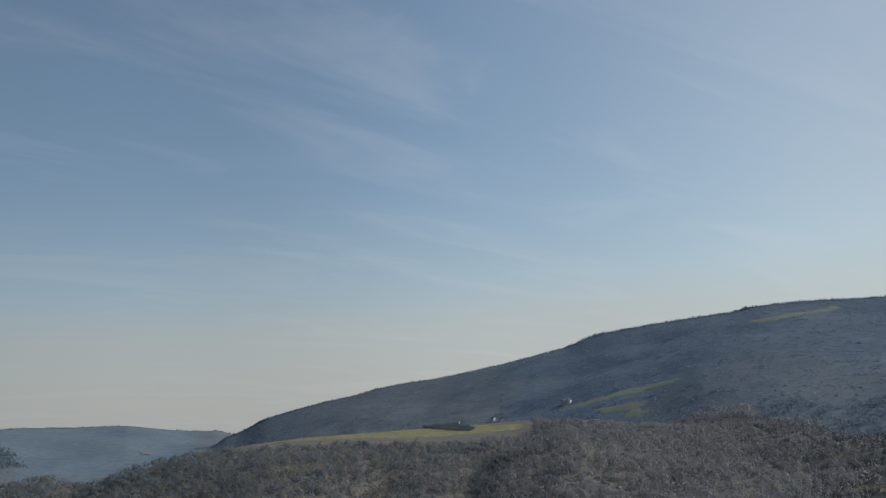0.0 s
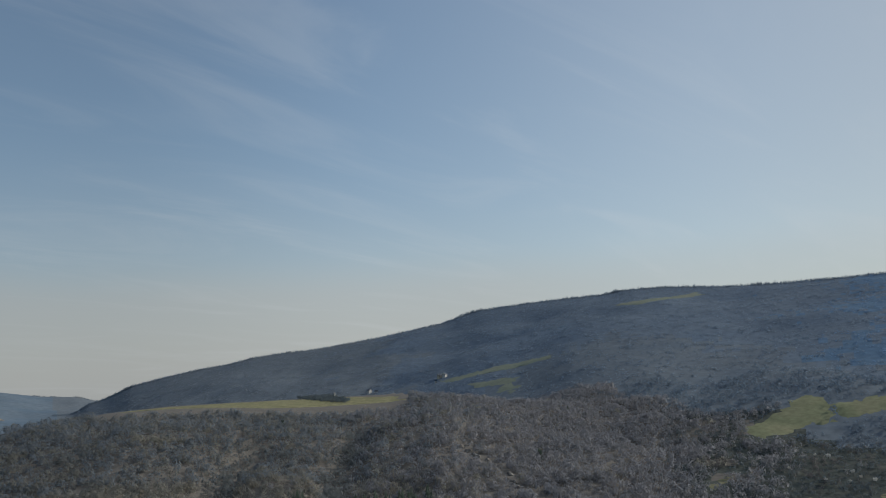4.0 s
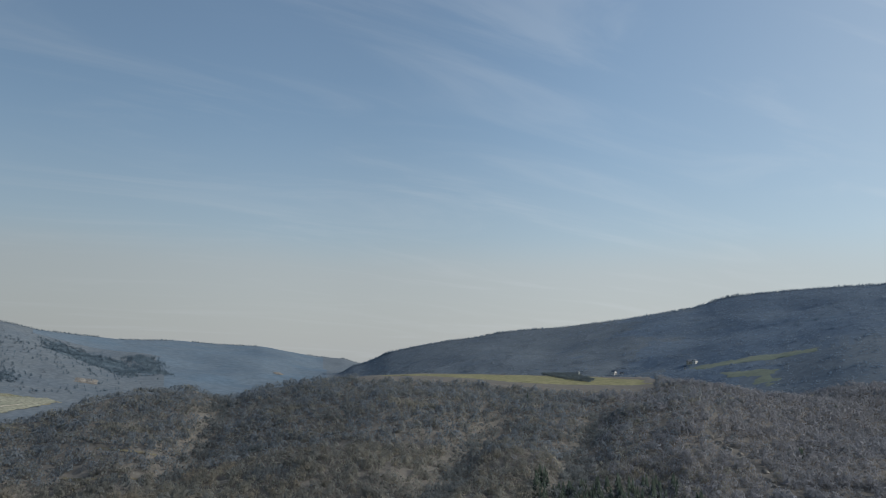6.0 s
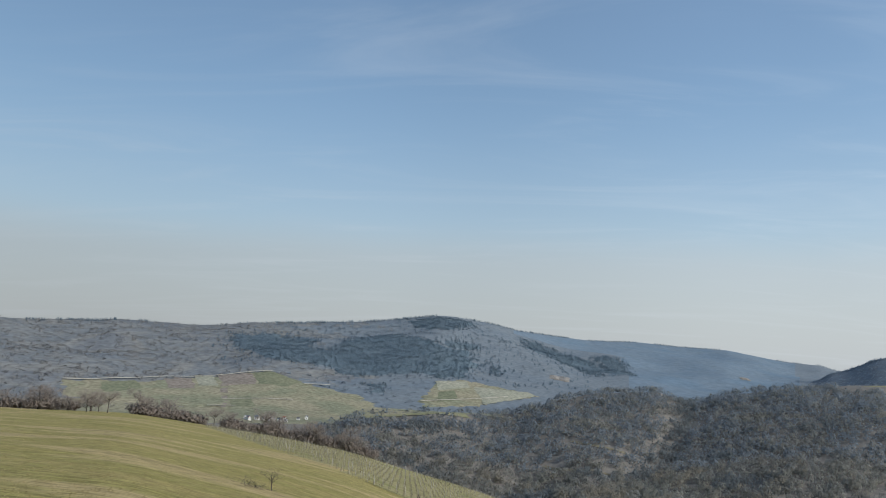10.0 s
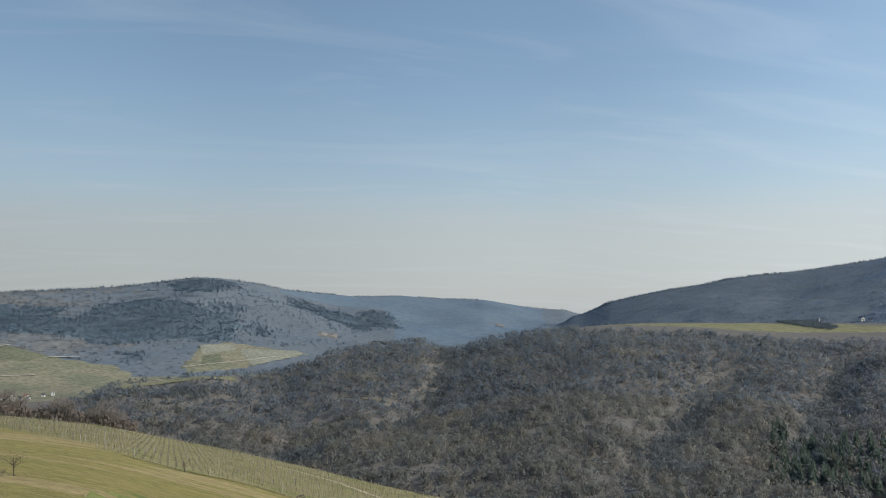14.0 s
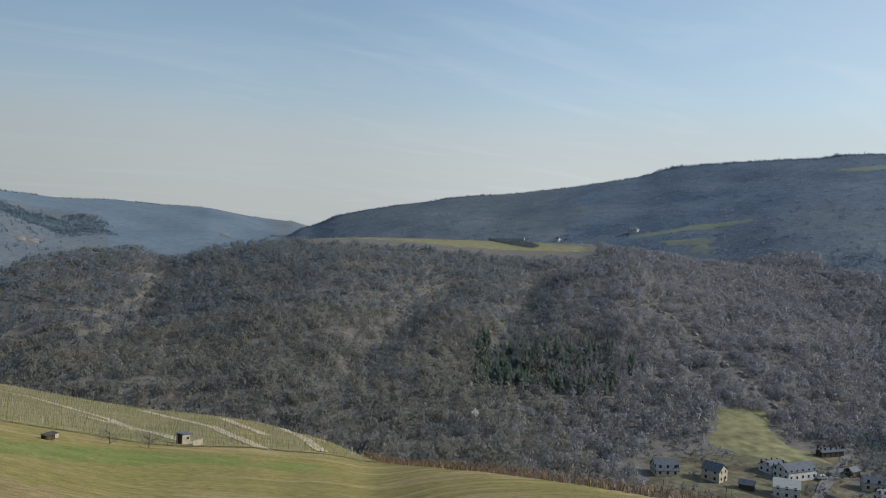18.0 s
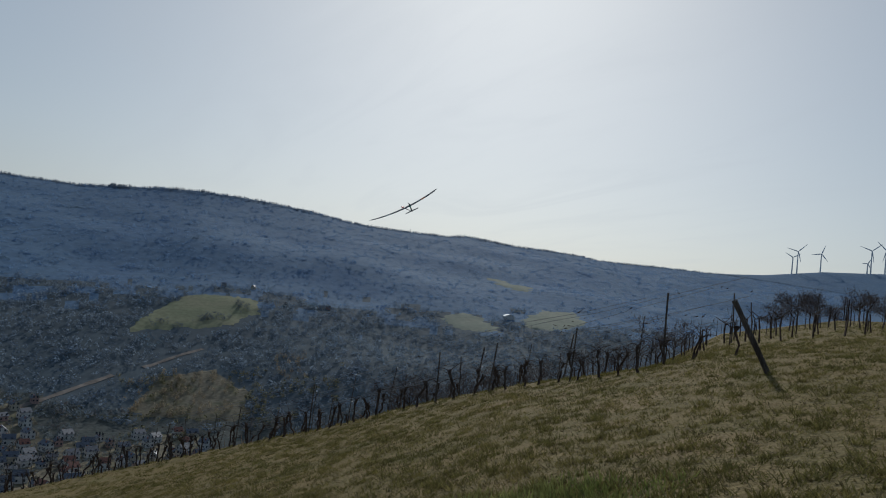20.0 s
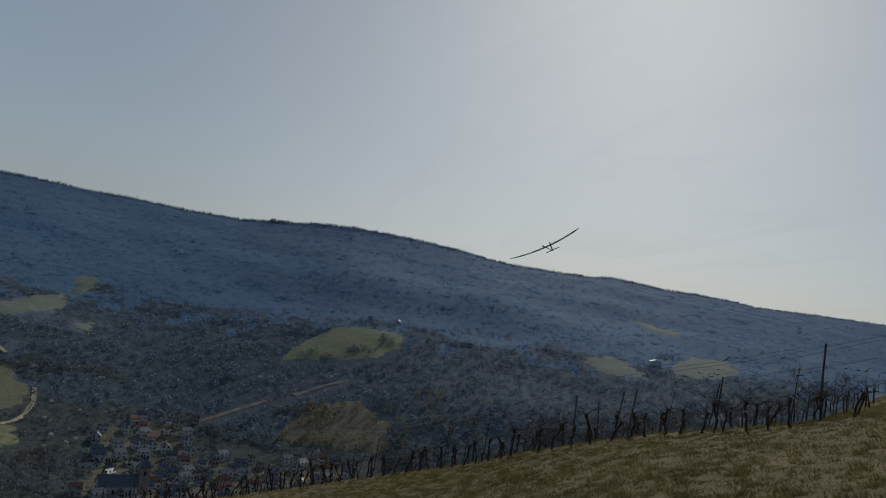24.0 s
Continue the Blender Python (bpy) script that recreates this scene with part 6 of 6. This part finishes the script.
def grapevine(seed):
    rg = random.Random(seed)
    ob = tagged(empty("grapevine", 0, 0, 0), "gnarled dark pruned grapevine on the trellis", "grapevine", "vines beside the pasture")
    pts, p = [Vector((0, 0, -.08))], Vector((0, 0, 0))
    lean = rg.uniform(-.25, .25)
    for k in range(5):
        p = p + Vector((lean * .16 + rg.gauss(0, .045), rg.gauss(0, .04), .165))
        pts.append(p.copy())
    bm = tube(pts, [.052, .042, .036, .038, .043, .052], 6)
    part("trunk", bm, M_bark, ob)
    head = pts[-1]
    knob = bmesh.new()
    bmesh.ops.create_icosphere(knob, subdivisions=1, radius=.072, matrix=Matrix.Translation(head))
    for vt in knob.verts:
        vt.co += Vector((rg.gauss(0, .02), rg.gauss(0, .02), rg.gauss(0, .025)))
    head_ob = part("head", knob, M_bark, ob)
    for sg in (-1, 1):
        if rg.random() < .25:
            continue
        q, pts2 = head.copy(), [head.copy()]
        up = rg.uniform(.05, .16)
        for k in range(4):
            q = q + Vector((sg * rg.uniform(.1, .2), rg.gauss(0, .03), up))
            up -= rg.uniform(.03, .09)
            pts2.append(q.copy())
        part("cane", tube(pts2, [.016, .012, .009, .007, .004], 4), M_bark, head_ob)
    return ob


def vine_post(kind, seed):
    rg = random.Random(seed)
    ob = tagged(empty("vine_post", 0, 0, 0), "weathered wooden trellis post among the vines" if kind else "thin grey metal trellis post among the vines", "post", "trellis posts")
    h = 1.85 if kind else 1.65
    r_ = .030 if kind else .018
    stake = part("stake", tube([(0, 0, -.3), (rg.uniform(-.02, .02), 0, h * .5), (0, 0, h)], [r_, r_ * .95, r_ * .9], 7), M_post, ob)
    for z in (.75, 1.2, 1.65):
        part("staple", box(.03, .02, .02, (r_, 0, z)), M_steel, stake)
    return ob


g = np.random.RandomState(99)
vine_protos = [grapevine(900 + k) for k in range(7)]
post_protos = [vine_post(k % 2, 950 + k) for k in range(4)]
used_v, used_p = [0] * 7, [0] * 4
ROWS = [(-.9, 58, 137, .62), (.9, 60, 146, .95), (3.0, 66, 142, 1.3)]
for off, a0, a1, gap in ROWS:
    rx, ry = row_line(off, a0, a1)
    n = len(rx)
    zz = at(rx, ry)
    tn = np.degrees(np.arctan2(np.gradient(ry), np.gradient(rx)))
    s = 0.4
    while s < n - 1.5:
        i = int(s)
        u = s - i
        x_, y_ = rx[i] * (1 - u) + rx[i + 1] * u, ry[i] * (1 - u) + ry[i + 1] * u
        if g.uniform() > .10:
            k = g.randint(0, 7)
            m_ = pose(float(x_), float(y_), float(at(x_, y_)), g.uniform(-9, 9), g.uniform(-16, 16), float(tn[i] + g.choice([0, 180]) + g.uniform(-15, 15))) @ Matrix.Scale(float(g.uniform(.8, 1.1) * np.interp(math.degrees(math.atan2(x_, y_)), (60, 76, 92, 122, 136), (.7, .85, 1.3, 1.12, .95))), 4)
            if used_v[k]:
                copy_thing(vine_protos[k], m_)
            else:
                vine_protos[k].matrix_basis = m_
                used_v[k] = 1
        s += gap * g.uniform(.8, 1.2)
    s = g.uniform(0, 3)
    while s < n - 1:
        i = int(s)
        k = g.randint(0, 4)
        m_ = pose(float(rx[i]), float(ry[i]), float(zz[i]), g.uniform(-5, 5), g.uniform(-4, 12), float(tn[i])) @ Matrix.Scale(float(g.uniform(.82, 1.02)), 4)
        if used_p[k]:
            copy_thing(post_protos[k], m_)
        else:
            post_protos[k].matrix_basis = m_
            used_p[k] = 1
        s += g.uniform(2.0, 4.0)
    # wires, slack between the posts
    for hgt in (.78, 1.25, 1.68):
        pts = [(float(rx[i]), float(ry[i]), float(zz[i]) + hgt + .05 * math.sin(i * .8 + hgt)) for i in range(0, n, 2)]
        wire = bmesh.new()
        tube(pts, [.006] * len(pts), 3, wire)
        me = bpy.data.meshes.new("trellis_wire")
        wire.to_mesh(me)
        wire.free()
        me.materials.append(M_steel)
        tagged(new("trellis_wire", me), "slack trellis wire strung along the vine row", "wire", "trellis wires")
    # dry tendrils left hanging on the wires
    v, f = [], []
    for k in range(n * 5):
        i = g.uniform(0, n - 1.01)
        j = int(i)
        c = np.array([rx[j] + (rx[j + 1] - rx[j]) * (i - j), ry[j] + (ry[j + 1] - ry[j]) * (i - j), zz[j] + g.choice([.8, 1.25, 1.68]) + g.normal(0, .03)])
        d = np.array([g.normal(0, .1), g.normal(0, .1), g.normal(0, .07)])
        w = np.array([.008, .004, .012])
        q = len(v)
        v += [c - w, c + w, c + d]
        f.append((q, q + 1, q + 2))
    tagged(sheet("tendrils", v, f, [M_bark]), "dry tendrils and twig ends left on the trellis wires", "tendrils", kind="stuff")

# the stout end post that leans back against its wires
ex, ey = [(8.69, -11.23)][0]
ep = tagged(empty("end_post", ex, ey, float(at(ex, ey)) - .1), "stout weathered end post leaning over at the row's end", "post")
lean_ = Vector((.362, .297, .884)).to_track_quat("Z", "Y").to_matrix().to_4x4()
ep.matrix_basis = Matrix.Translation((ex, ey, float(at(ex, ey)) - .1)) @ lean_
part("stake", tube([(0, 0, -.2), (.01, 0, .7), (0, 0, 1.42)], [.052, .05, .048], 9), M_post, ep)
part("wire_loop", tube([(.06, 0, 1.4), (0, .06, 1.42), (-.06, 0, 1.4), (0, -.06, 1.38)], [.006] * 4, 4), M_steel, ep)

# farther rows down the slope and along the lower edge, bare canes standing
for off, a0, a1, nm in ((.6, 27, 61, 0), (2.6, 27, 61, 1), (4.6, 28, 62, 2), (6.6, 29, 70, 3), (9.0, 62, 120, 4), (9.5, 112, 150, 5), (13, 120, 150, 6), (17.5, 124, 150, 7), (24, 128, 150, 8)):
    rx, ry = row_line(off, a0, a1)
    k = np.arange(0, len(rx) - 1, .8)
    x_, y_ = np.interp(k, np.arange(len(rx)), rx), np.interp(k, np.arange(len(rx)), ry)
    x_, y_ = x_ + g.normal(0, .08, len(k)), y_ + g.normal(0, .08, len(k))
    v1, f1 = stamp(VINES_FAR, x_, y_, at(x_, y_), g.uniform(1.0, 1.4, len(k)) * (1 if nm < 5 else .72), np.full(len(k), .9), 200 + nm)
    cane = [(np.array([(-.012, 0, 0), (.012, 0, 0), (0, .03, 1)]), np.array([(0, 1, 2)]))]
    m = 5 if nm < 5 else 1
    x3, y3 = np.repeat(x_, m) + g.normal(0, .25, len(k) * m), np.repeat(y_, m) + g.normal(0, .25, len(k) * m)
    v2, f2 = stamp(cane, x3, y3, at(x3, y3) + g.uniform(.1, .5, len(x3)), g.uniform(.6, 1.2, len(x3)), np.full(len(x3), 1.6), 210 + nm)
    tagged(sheet("vineyard_rows", np.concatenate([v1, v2]), np.concatenate([f1, f2 + len(v1)]), [M_cane if nm < 5 else M_bark]), "row of straw-brown unpruned vines at the pasture's lower edge" if nm < 5 else "row of dark bare vines up the slope", "vineyard", kind="stuff")
    for i in range(int(g.uniform(1, 5)), len(rx), 7 if nm < 5 else 11):
        q = g.randint(0, 4)
        copy_thing(post_protos[q], pose(float(rx[i]), float(ry[i]), float(at(rx[i], ry[i])), g.uniform(-4, 4), g.uniform(-4, 9), 0) @ Matrix.Scale(float(g.uniform(.9, 1.1)), 4))

# bare shrubs behind the vines
sh = [standing_tree("shrub", 30, -25, 2.6, 600 + k, M_darktwig, "bare leafless shrub behind the vine rows", "shrub", twigs=1000, spread=1.3, limbs=12, low=.08, thin=.0045, trunk_r=.012) for k in range(3)]
for o_ in sh:
    o_["group"] = "shrubs behind the vines"
spots = [(a, float(brow_r(a)) + 5.5 + 3 * ((k * 7) % 5) / 5) for k, a in enumerate((116.5, 118, 119.2, 120.5, 121.6, 123, 124.2, 125.5, 127, 128.4, 130, 131.5, 133, 134.5, 136))]
for k, q in enumerate([(a, r, g.uniform(.6, .85)) for a, r in spots]):
    x_, y_ = polar(q[0], q[1])
    m_ = pose(float(x_), float(y_), float(at(x_, y_)) - .05, 0, 0, g.uniform(0, 360)) @ Matrix.Scale(float(q[2]), 4)
    if k < 3:
        sh[k].matrix_basis = m_
    else:
        copy_thing(sh[k % 3], m_)
tall = [(142.3, 55, 1.2), (143.6, 60, 1.9), (144.8, 57, 1.4), (146, 64, 1.9), (147.2, 60, 1.6), (148.5, 62, 1.8), (145.4, 70, 1.5)]
thickets = [standing_tree("tree", 40, -50, 2.6, 620 + k, M_darktwig, "dark bushy bare tree at the vineyard's upper end", "tree", twigs=2400, spread=1.5, limbs=14, low=.1, thin=.0055, trunk_r=.014) for k in range(3)]
for k, (a_, r_, s_) in enumerate(tall):
    x_, y_ = polar(a_, r_)
    m_ = pose(float(x_), float(y_), float(at(x_, y_)) - .05, 0, 0, g.uniform(0, 360)) @ Matrix.Scale(float(s_ * .52), 4)
    if k < 3:
        thickets[k].matrix_basis = m_
    else:
        copy_thing(thickets[k % 3], m_)
for o_ in thickets:
    o_["group"] = "trees at the vineyard's upper end"


# ---------------------------------------------------------------- the model glider on the wing
def glider():
    ob = tagged(new("model_glider"), "black model glider with orange and pale wing panels banking in flight", "model glider")
    # wing stations: distance from the middle, chord, height; the tips sweep up
    def wing_piece(y0, y1, name, mat_, label=""):
        bm = bmesh.new()
        rows = []
        n = 6
        for k in range(n + 1):
            y = y0 + (y1 - y0) * k / n
            u = abs(y) / 1.5
            chord = .235 * (1 - .18 * u) * (1 if u < .72 else math.sqrt(max(.03, 1 - ((u - .72) / .285) ** 2)))
            z = .16 * u * u
            ring = []
            for cx_, cz in ((.32, 0), (.2, .045), (-.1, .05), (-.68, 0), (-.1, -.012), (.2, -.02)):
                ring.append(bm.verts.new((cx_ * chord - .03 * u, y, z + cz * chord * 1.4)))
            rows.append(ring)
        for lo, hi in zip(rows, rows[1:]):
            for s in range(6):
                bm.faces.new((lo[s], lo[(s + 1) % 6], hi[(s + 1) % 6], hi[s]))
        bm.faces.new(rows[0][::-1])
        bm.faces.new(rows[-1])
        bmesh.ops.recalc_face_normals(bm, faces=bm.faces)
        return part(name, bm, mat_, ob, label)

    wing_piece(-.58, .58, "wing_centre", M_black)
    wing_piece(.582, .70, "wing_panel", M_pale, "pale translucent wing panel")
    wing_piece(.702, .86, "wing_panel", M_pale, "pale translucent wing panel")
    wing_piece(-.70, -.582, "wing_panel", M_pale, "pale translucent wing panel")
    wing_piece(-.86, -.702, "wing_panel", M_orange, "orange wing panel")
    wing_piece(.862, 1.5, "wing_tip", M_black)
    wing_piece(-1.5, -.862, "wing_tip", M_black)
    part("boom", tube([(.1, 0, -.03), (-.4, 0, -.02), (-1.0, 0, 0)], [.024, .015, .009], 8), M_carbon, ob)
    part("nose", tube([(.1, 0, -.03), (.35, 0, -.035), (.55, 0, -.04), (.66, 0, -.045)], [.028, .034, .024, .006], 10), M_red, ob, "slim red nose")

    def slab(pts, th, axis):
        bm = bmesh.new()
        a = [bm.verts.new(Vector(p) + Vector(axis) * th) for p in pts]
        b = [bm.verts.new(Vector(p) - Vector(axis) * th) for p in pts]
        bm.faces.new(a)
        bm.faces.new(b[::-1])
        for k in range(len(pts)):
            bm.faces.new((a[k], a[(k + 1) % len(pts)], b[(k + 1) % len(pts)], b[k]))
        bmesh.ops.recalc_face_normals(bm, faces=bm.faces)
        return bm

    part("fin", slab([(-.88, 0, 0), (-1.08, 0, 0), (-1.09, 0, .16), (-.91, 0, .16)], .006, (0, 1, 0)), M_black, ob)
    part("fin_band", slab([(-.91, 0, .161), (-1.09, 0, .161), (-1.085, 0, .25), (-.93, 0, .25)], .006, (0, 1, 0)), M_teal, ob, "teal band on the fin")
    part("fin_tip", slab([(-.93, 0, .251), (-1.085, 0, .251), (-1.06, 0, .36), (-.97, 0, .36)], .006, (0, 1, 0)), M_black, ob)
    for sg in (-1, 1):
        part("tailplane", slab([(-.92, 0, .02), (-1.06, 0, .02), (-1.05, sg * .27, .02), (-.97, sg * .27, .02)], .005, (0, 0, 1)), M_black, ob)
    return ob


gl = glider()
gb, ge = radians(116.12), radians(5.92)
away = Vector((math.sin(gb) * math.cos(ge), math.cos(gb) * math.cos(ge), math.sin(ge)))
gpos = Vector((0, 0, 1.65)) + away * 31.0
right = away.cross(Vector((0, 0, 1))).normalized()
up = right.cross(away)
span = (right * .89 + up * .55 + away * .2).normalized()
nose = (away * .80 - right * .30 + up * .05)
nose = (nose - span * nose.dot(span)).normalized()
lift_ = nose.cross(-span).normalized()
if lift_.z < 0:
    lift_ = -lift_
left = lift_.cross(nose)
gl.matrix_basis = Matrix(((nose.x, left.x, lift_.x, gpos.x), (nose.y, left.y, lift_.y, gpos.y), (nose.z, left.z, lift_.z, gpos.z), (0, 0, 0, 1)))


# ---------------------------------------------------------------- grass underfoot
def blades(name, az, r, tall, mat_, seed, label, per=6, wide=.006, spread=.07, lie=(.1, .9)):
    g = np.random.RandomState(seed)
    x, y = polar(az, r)
    n = len(x)
    x, y = np.repeat(x, per) + g.normal(0, spread, n * per), np.repeat(y, per) + g.normal(0, spread, n * per)
    z = at(x, y) - .01
    h = g.uniform(tall[0], tall[1], n * per)
    a = g.uniform(0, 6.283, n * per)
    w = wide * g.uniform(.6, 1.6, n * per)
    lean = g.uniform(lie[0], lie[1], n * per) * h
    b = g.uniform(0, 6.283, n * per)
    v = np.stack([np.stack([x - np.cos(a) * w, y - np.sin(a) * w, z], 1), np.stack([x + np.cos(a) * w, y + np.sin(a) * w, z], 1),
                  np.stack([x + np.cos(b) * lean, y + np.sin(b) * lean, z + h], 1)], 1).reshape(-1, 3)
    f = np.arange(n * per * 3).reshape(-1, 3)
    return tagged(sheet(name, v, f, [mat_]), label, "grass", kind="stuff")


g = np.random.RandomState(44)
az = g.uniform(58, 150, 36000)
r = 3.2 + (brow_r(az) + np.clip((az - 108) * 1.2, 0, 40) - 3.2) * g.uniform(0, 1, len(az)) ** 1.15
ok = az + 5 * wobble(*polar(az, r), 6, 14) > g.normal(62, 4, len(az))
blades("straw_grass", az[ok], r[ok], (.01, .045), M_straw, 45, "short bleached straw over the dry turf", per=7, wide=.010, spread=.14, lie=(.6, 3.5))
az = g.uniform(58, 150, 12500)
r = 3.2 + (brow_r(az) + np.clip((az - 108) * 1.2, 0, 40) - 3.2) * g.uniform(0, 1, len(az)) ** 1.0
ok = (wobble(*polar(az, r), 1.1, 91) + .5 * wobble(*polar(az, r), 4, 95) > g.uniform(-1.0, 1.0, len(az))) & (az > g.normal(64, 4, len(az)))
blades("tussock_grass", az[ok], r[ok], (.04, .105), M_tussock, 48, "olive tussocks scattered over the dry turf", per=26, wide=.007, spread=.06, lie=(.3, 1.6))
az = g.uniform(88, 150, 9500)
r = 4 + 22 * g.uniform(0, 1, len(az)) ** .75
ok = (wobble(*polar(az, r), .8, 96) > g.uniform(-1.3, .7, len(az))) & (r < brow_r(az) + 6)
blades("tussock_grass", az[ok], r[ok], (.025, .07), M_tussock, 49, "close brown-olive tufts over the dry turf", per=22, wide=.006, spread=.05, lie=(.4, 1.8))
az = g.uniform(-34, 72, 34000)
r = 12 + 85 * g.uniform(0, 1, len(az)) ** 1.2
ok = r < brow_r(az) * .9
blades("pasture_grass", az[ok], r[ok], (.02, .06), M_blade, 46, "dry winter grass over the sloping pasture", per=4, wide=.02, spread=.25, lie=(.5, 2.5))
az, r = g.uniform(98, 146, 5000), g.uniform(2.6, 8.2, 5000)
x_, y_ = polar(az, r)
ok = (inside(x_ + g.normal(0, .35, len(x_)), y_ + g.normal(0, .35, len(x_)), [(7.50, -3.20), (7.04, -3.72), (6.88, -4.43), (6.32, -4.95), (5.56, -5.24), (4.00, -3.78), (4.93, -3.40), (7.13, -3.04)]) & (wobble(x_, y_, 1.1, 94) > -.7)) | (wobble(x_, y_, 6, 93) > 1.1)
blades("lush_grass", az[ok], r[ok], (.05, .12), M_lush, 47, "tufts of fresh green grass beside the path", per=8, wide=.010, spread=.06)
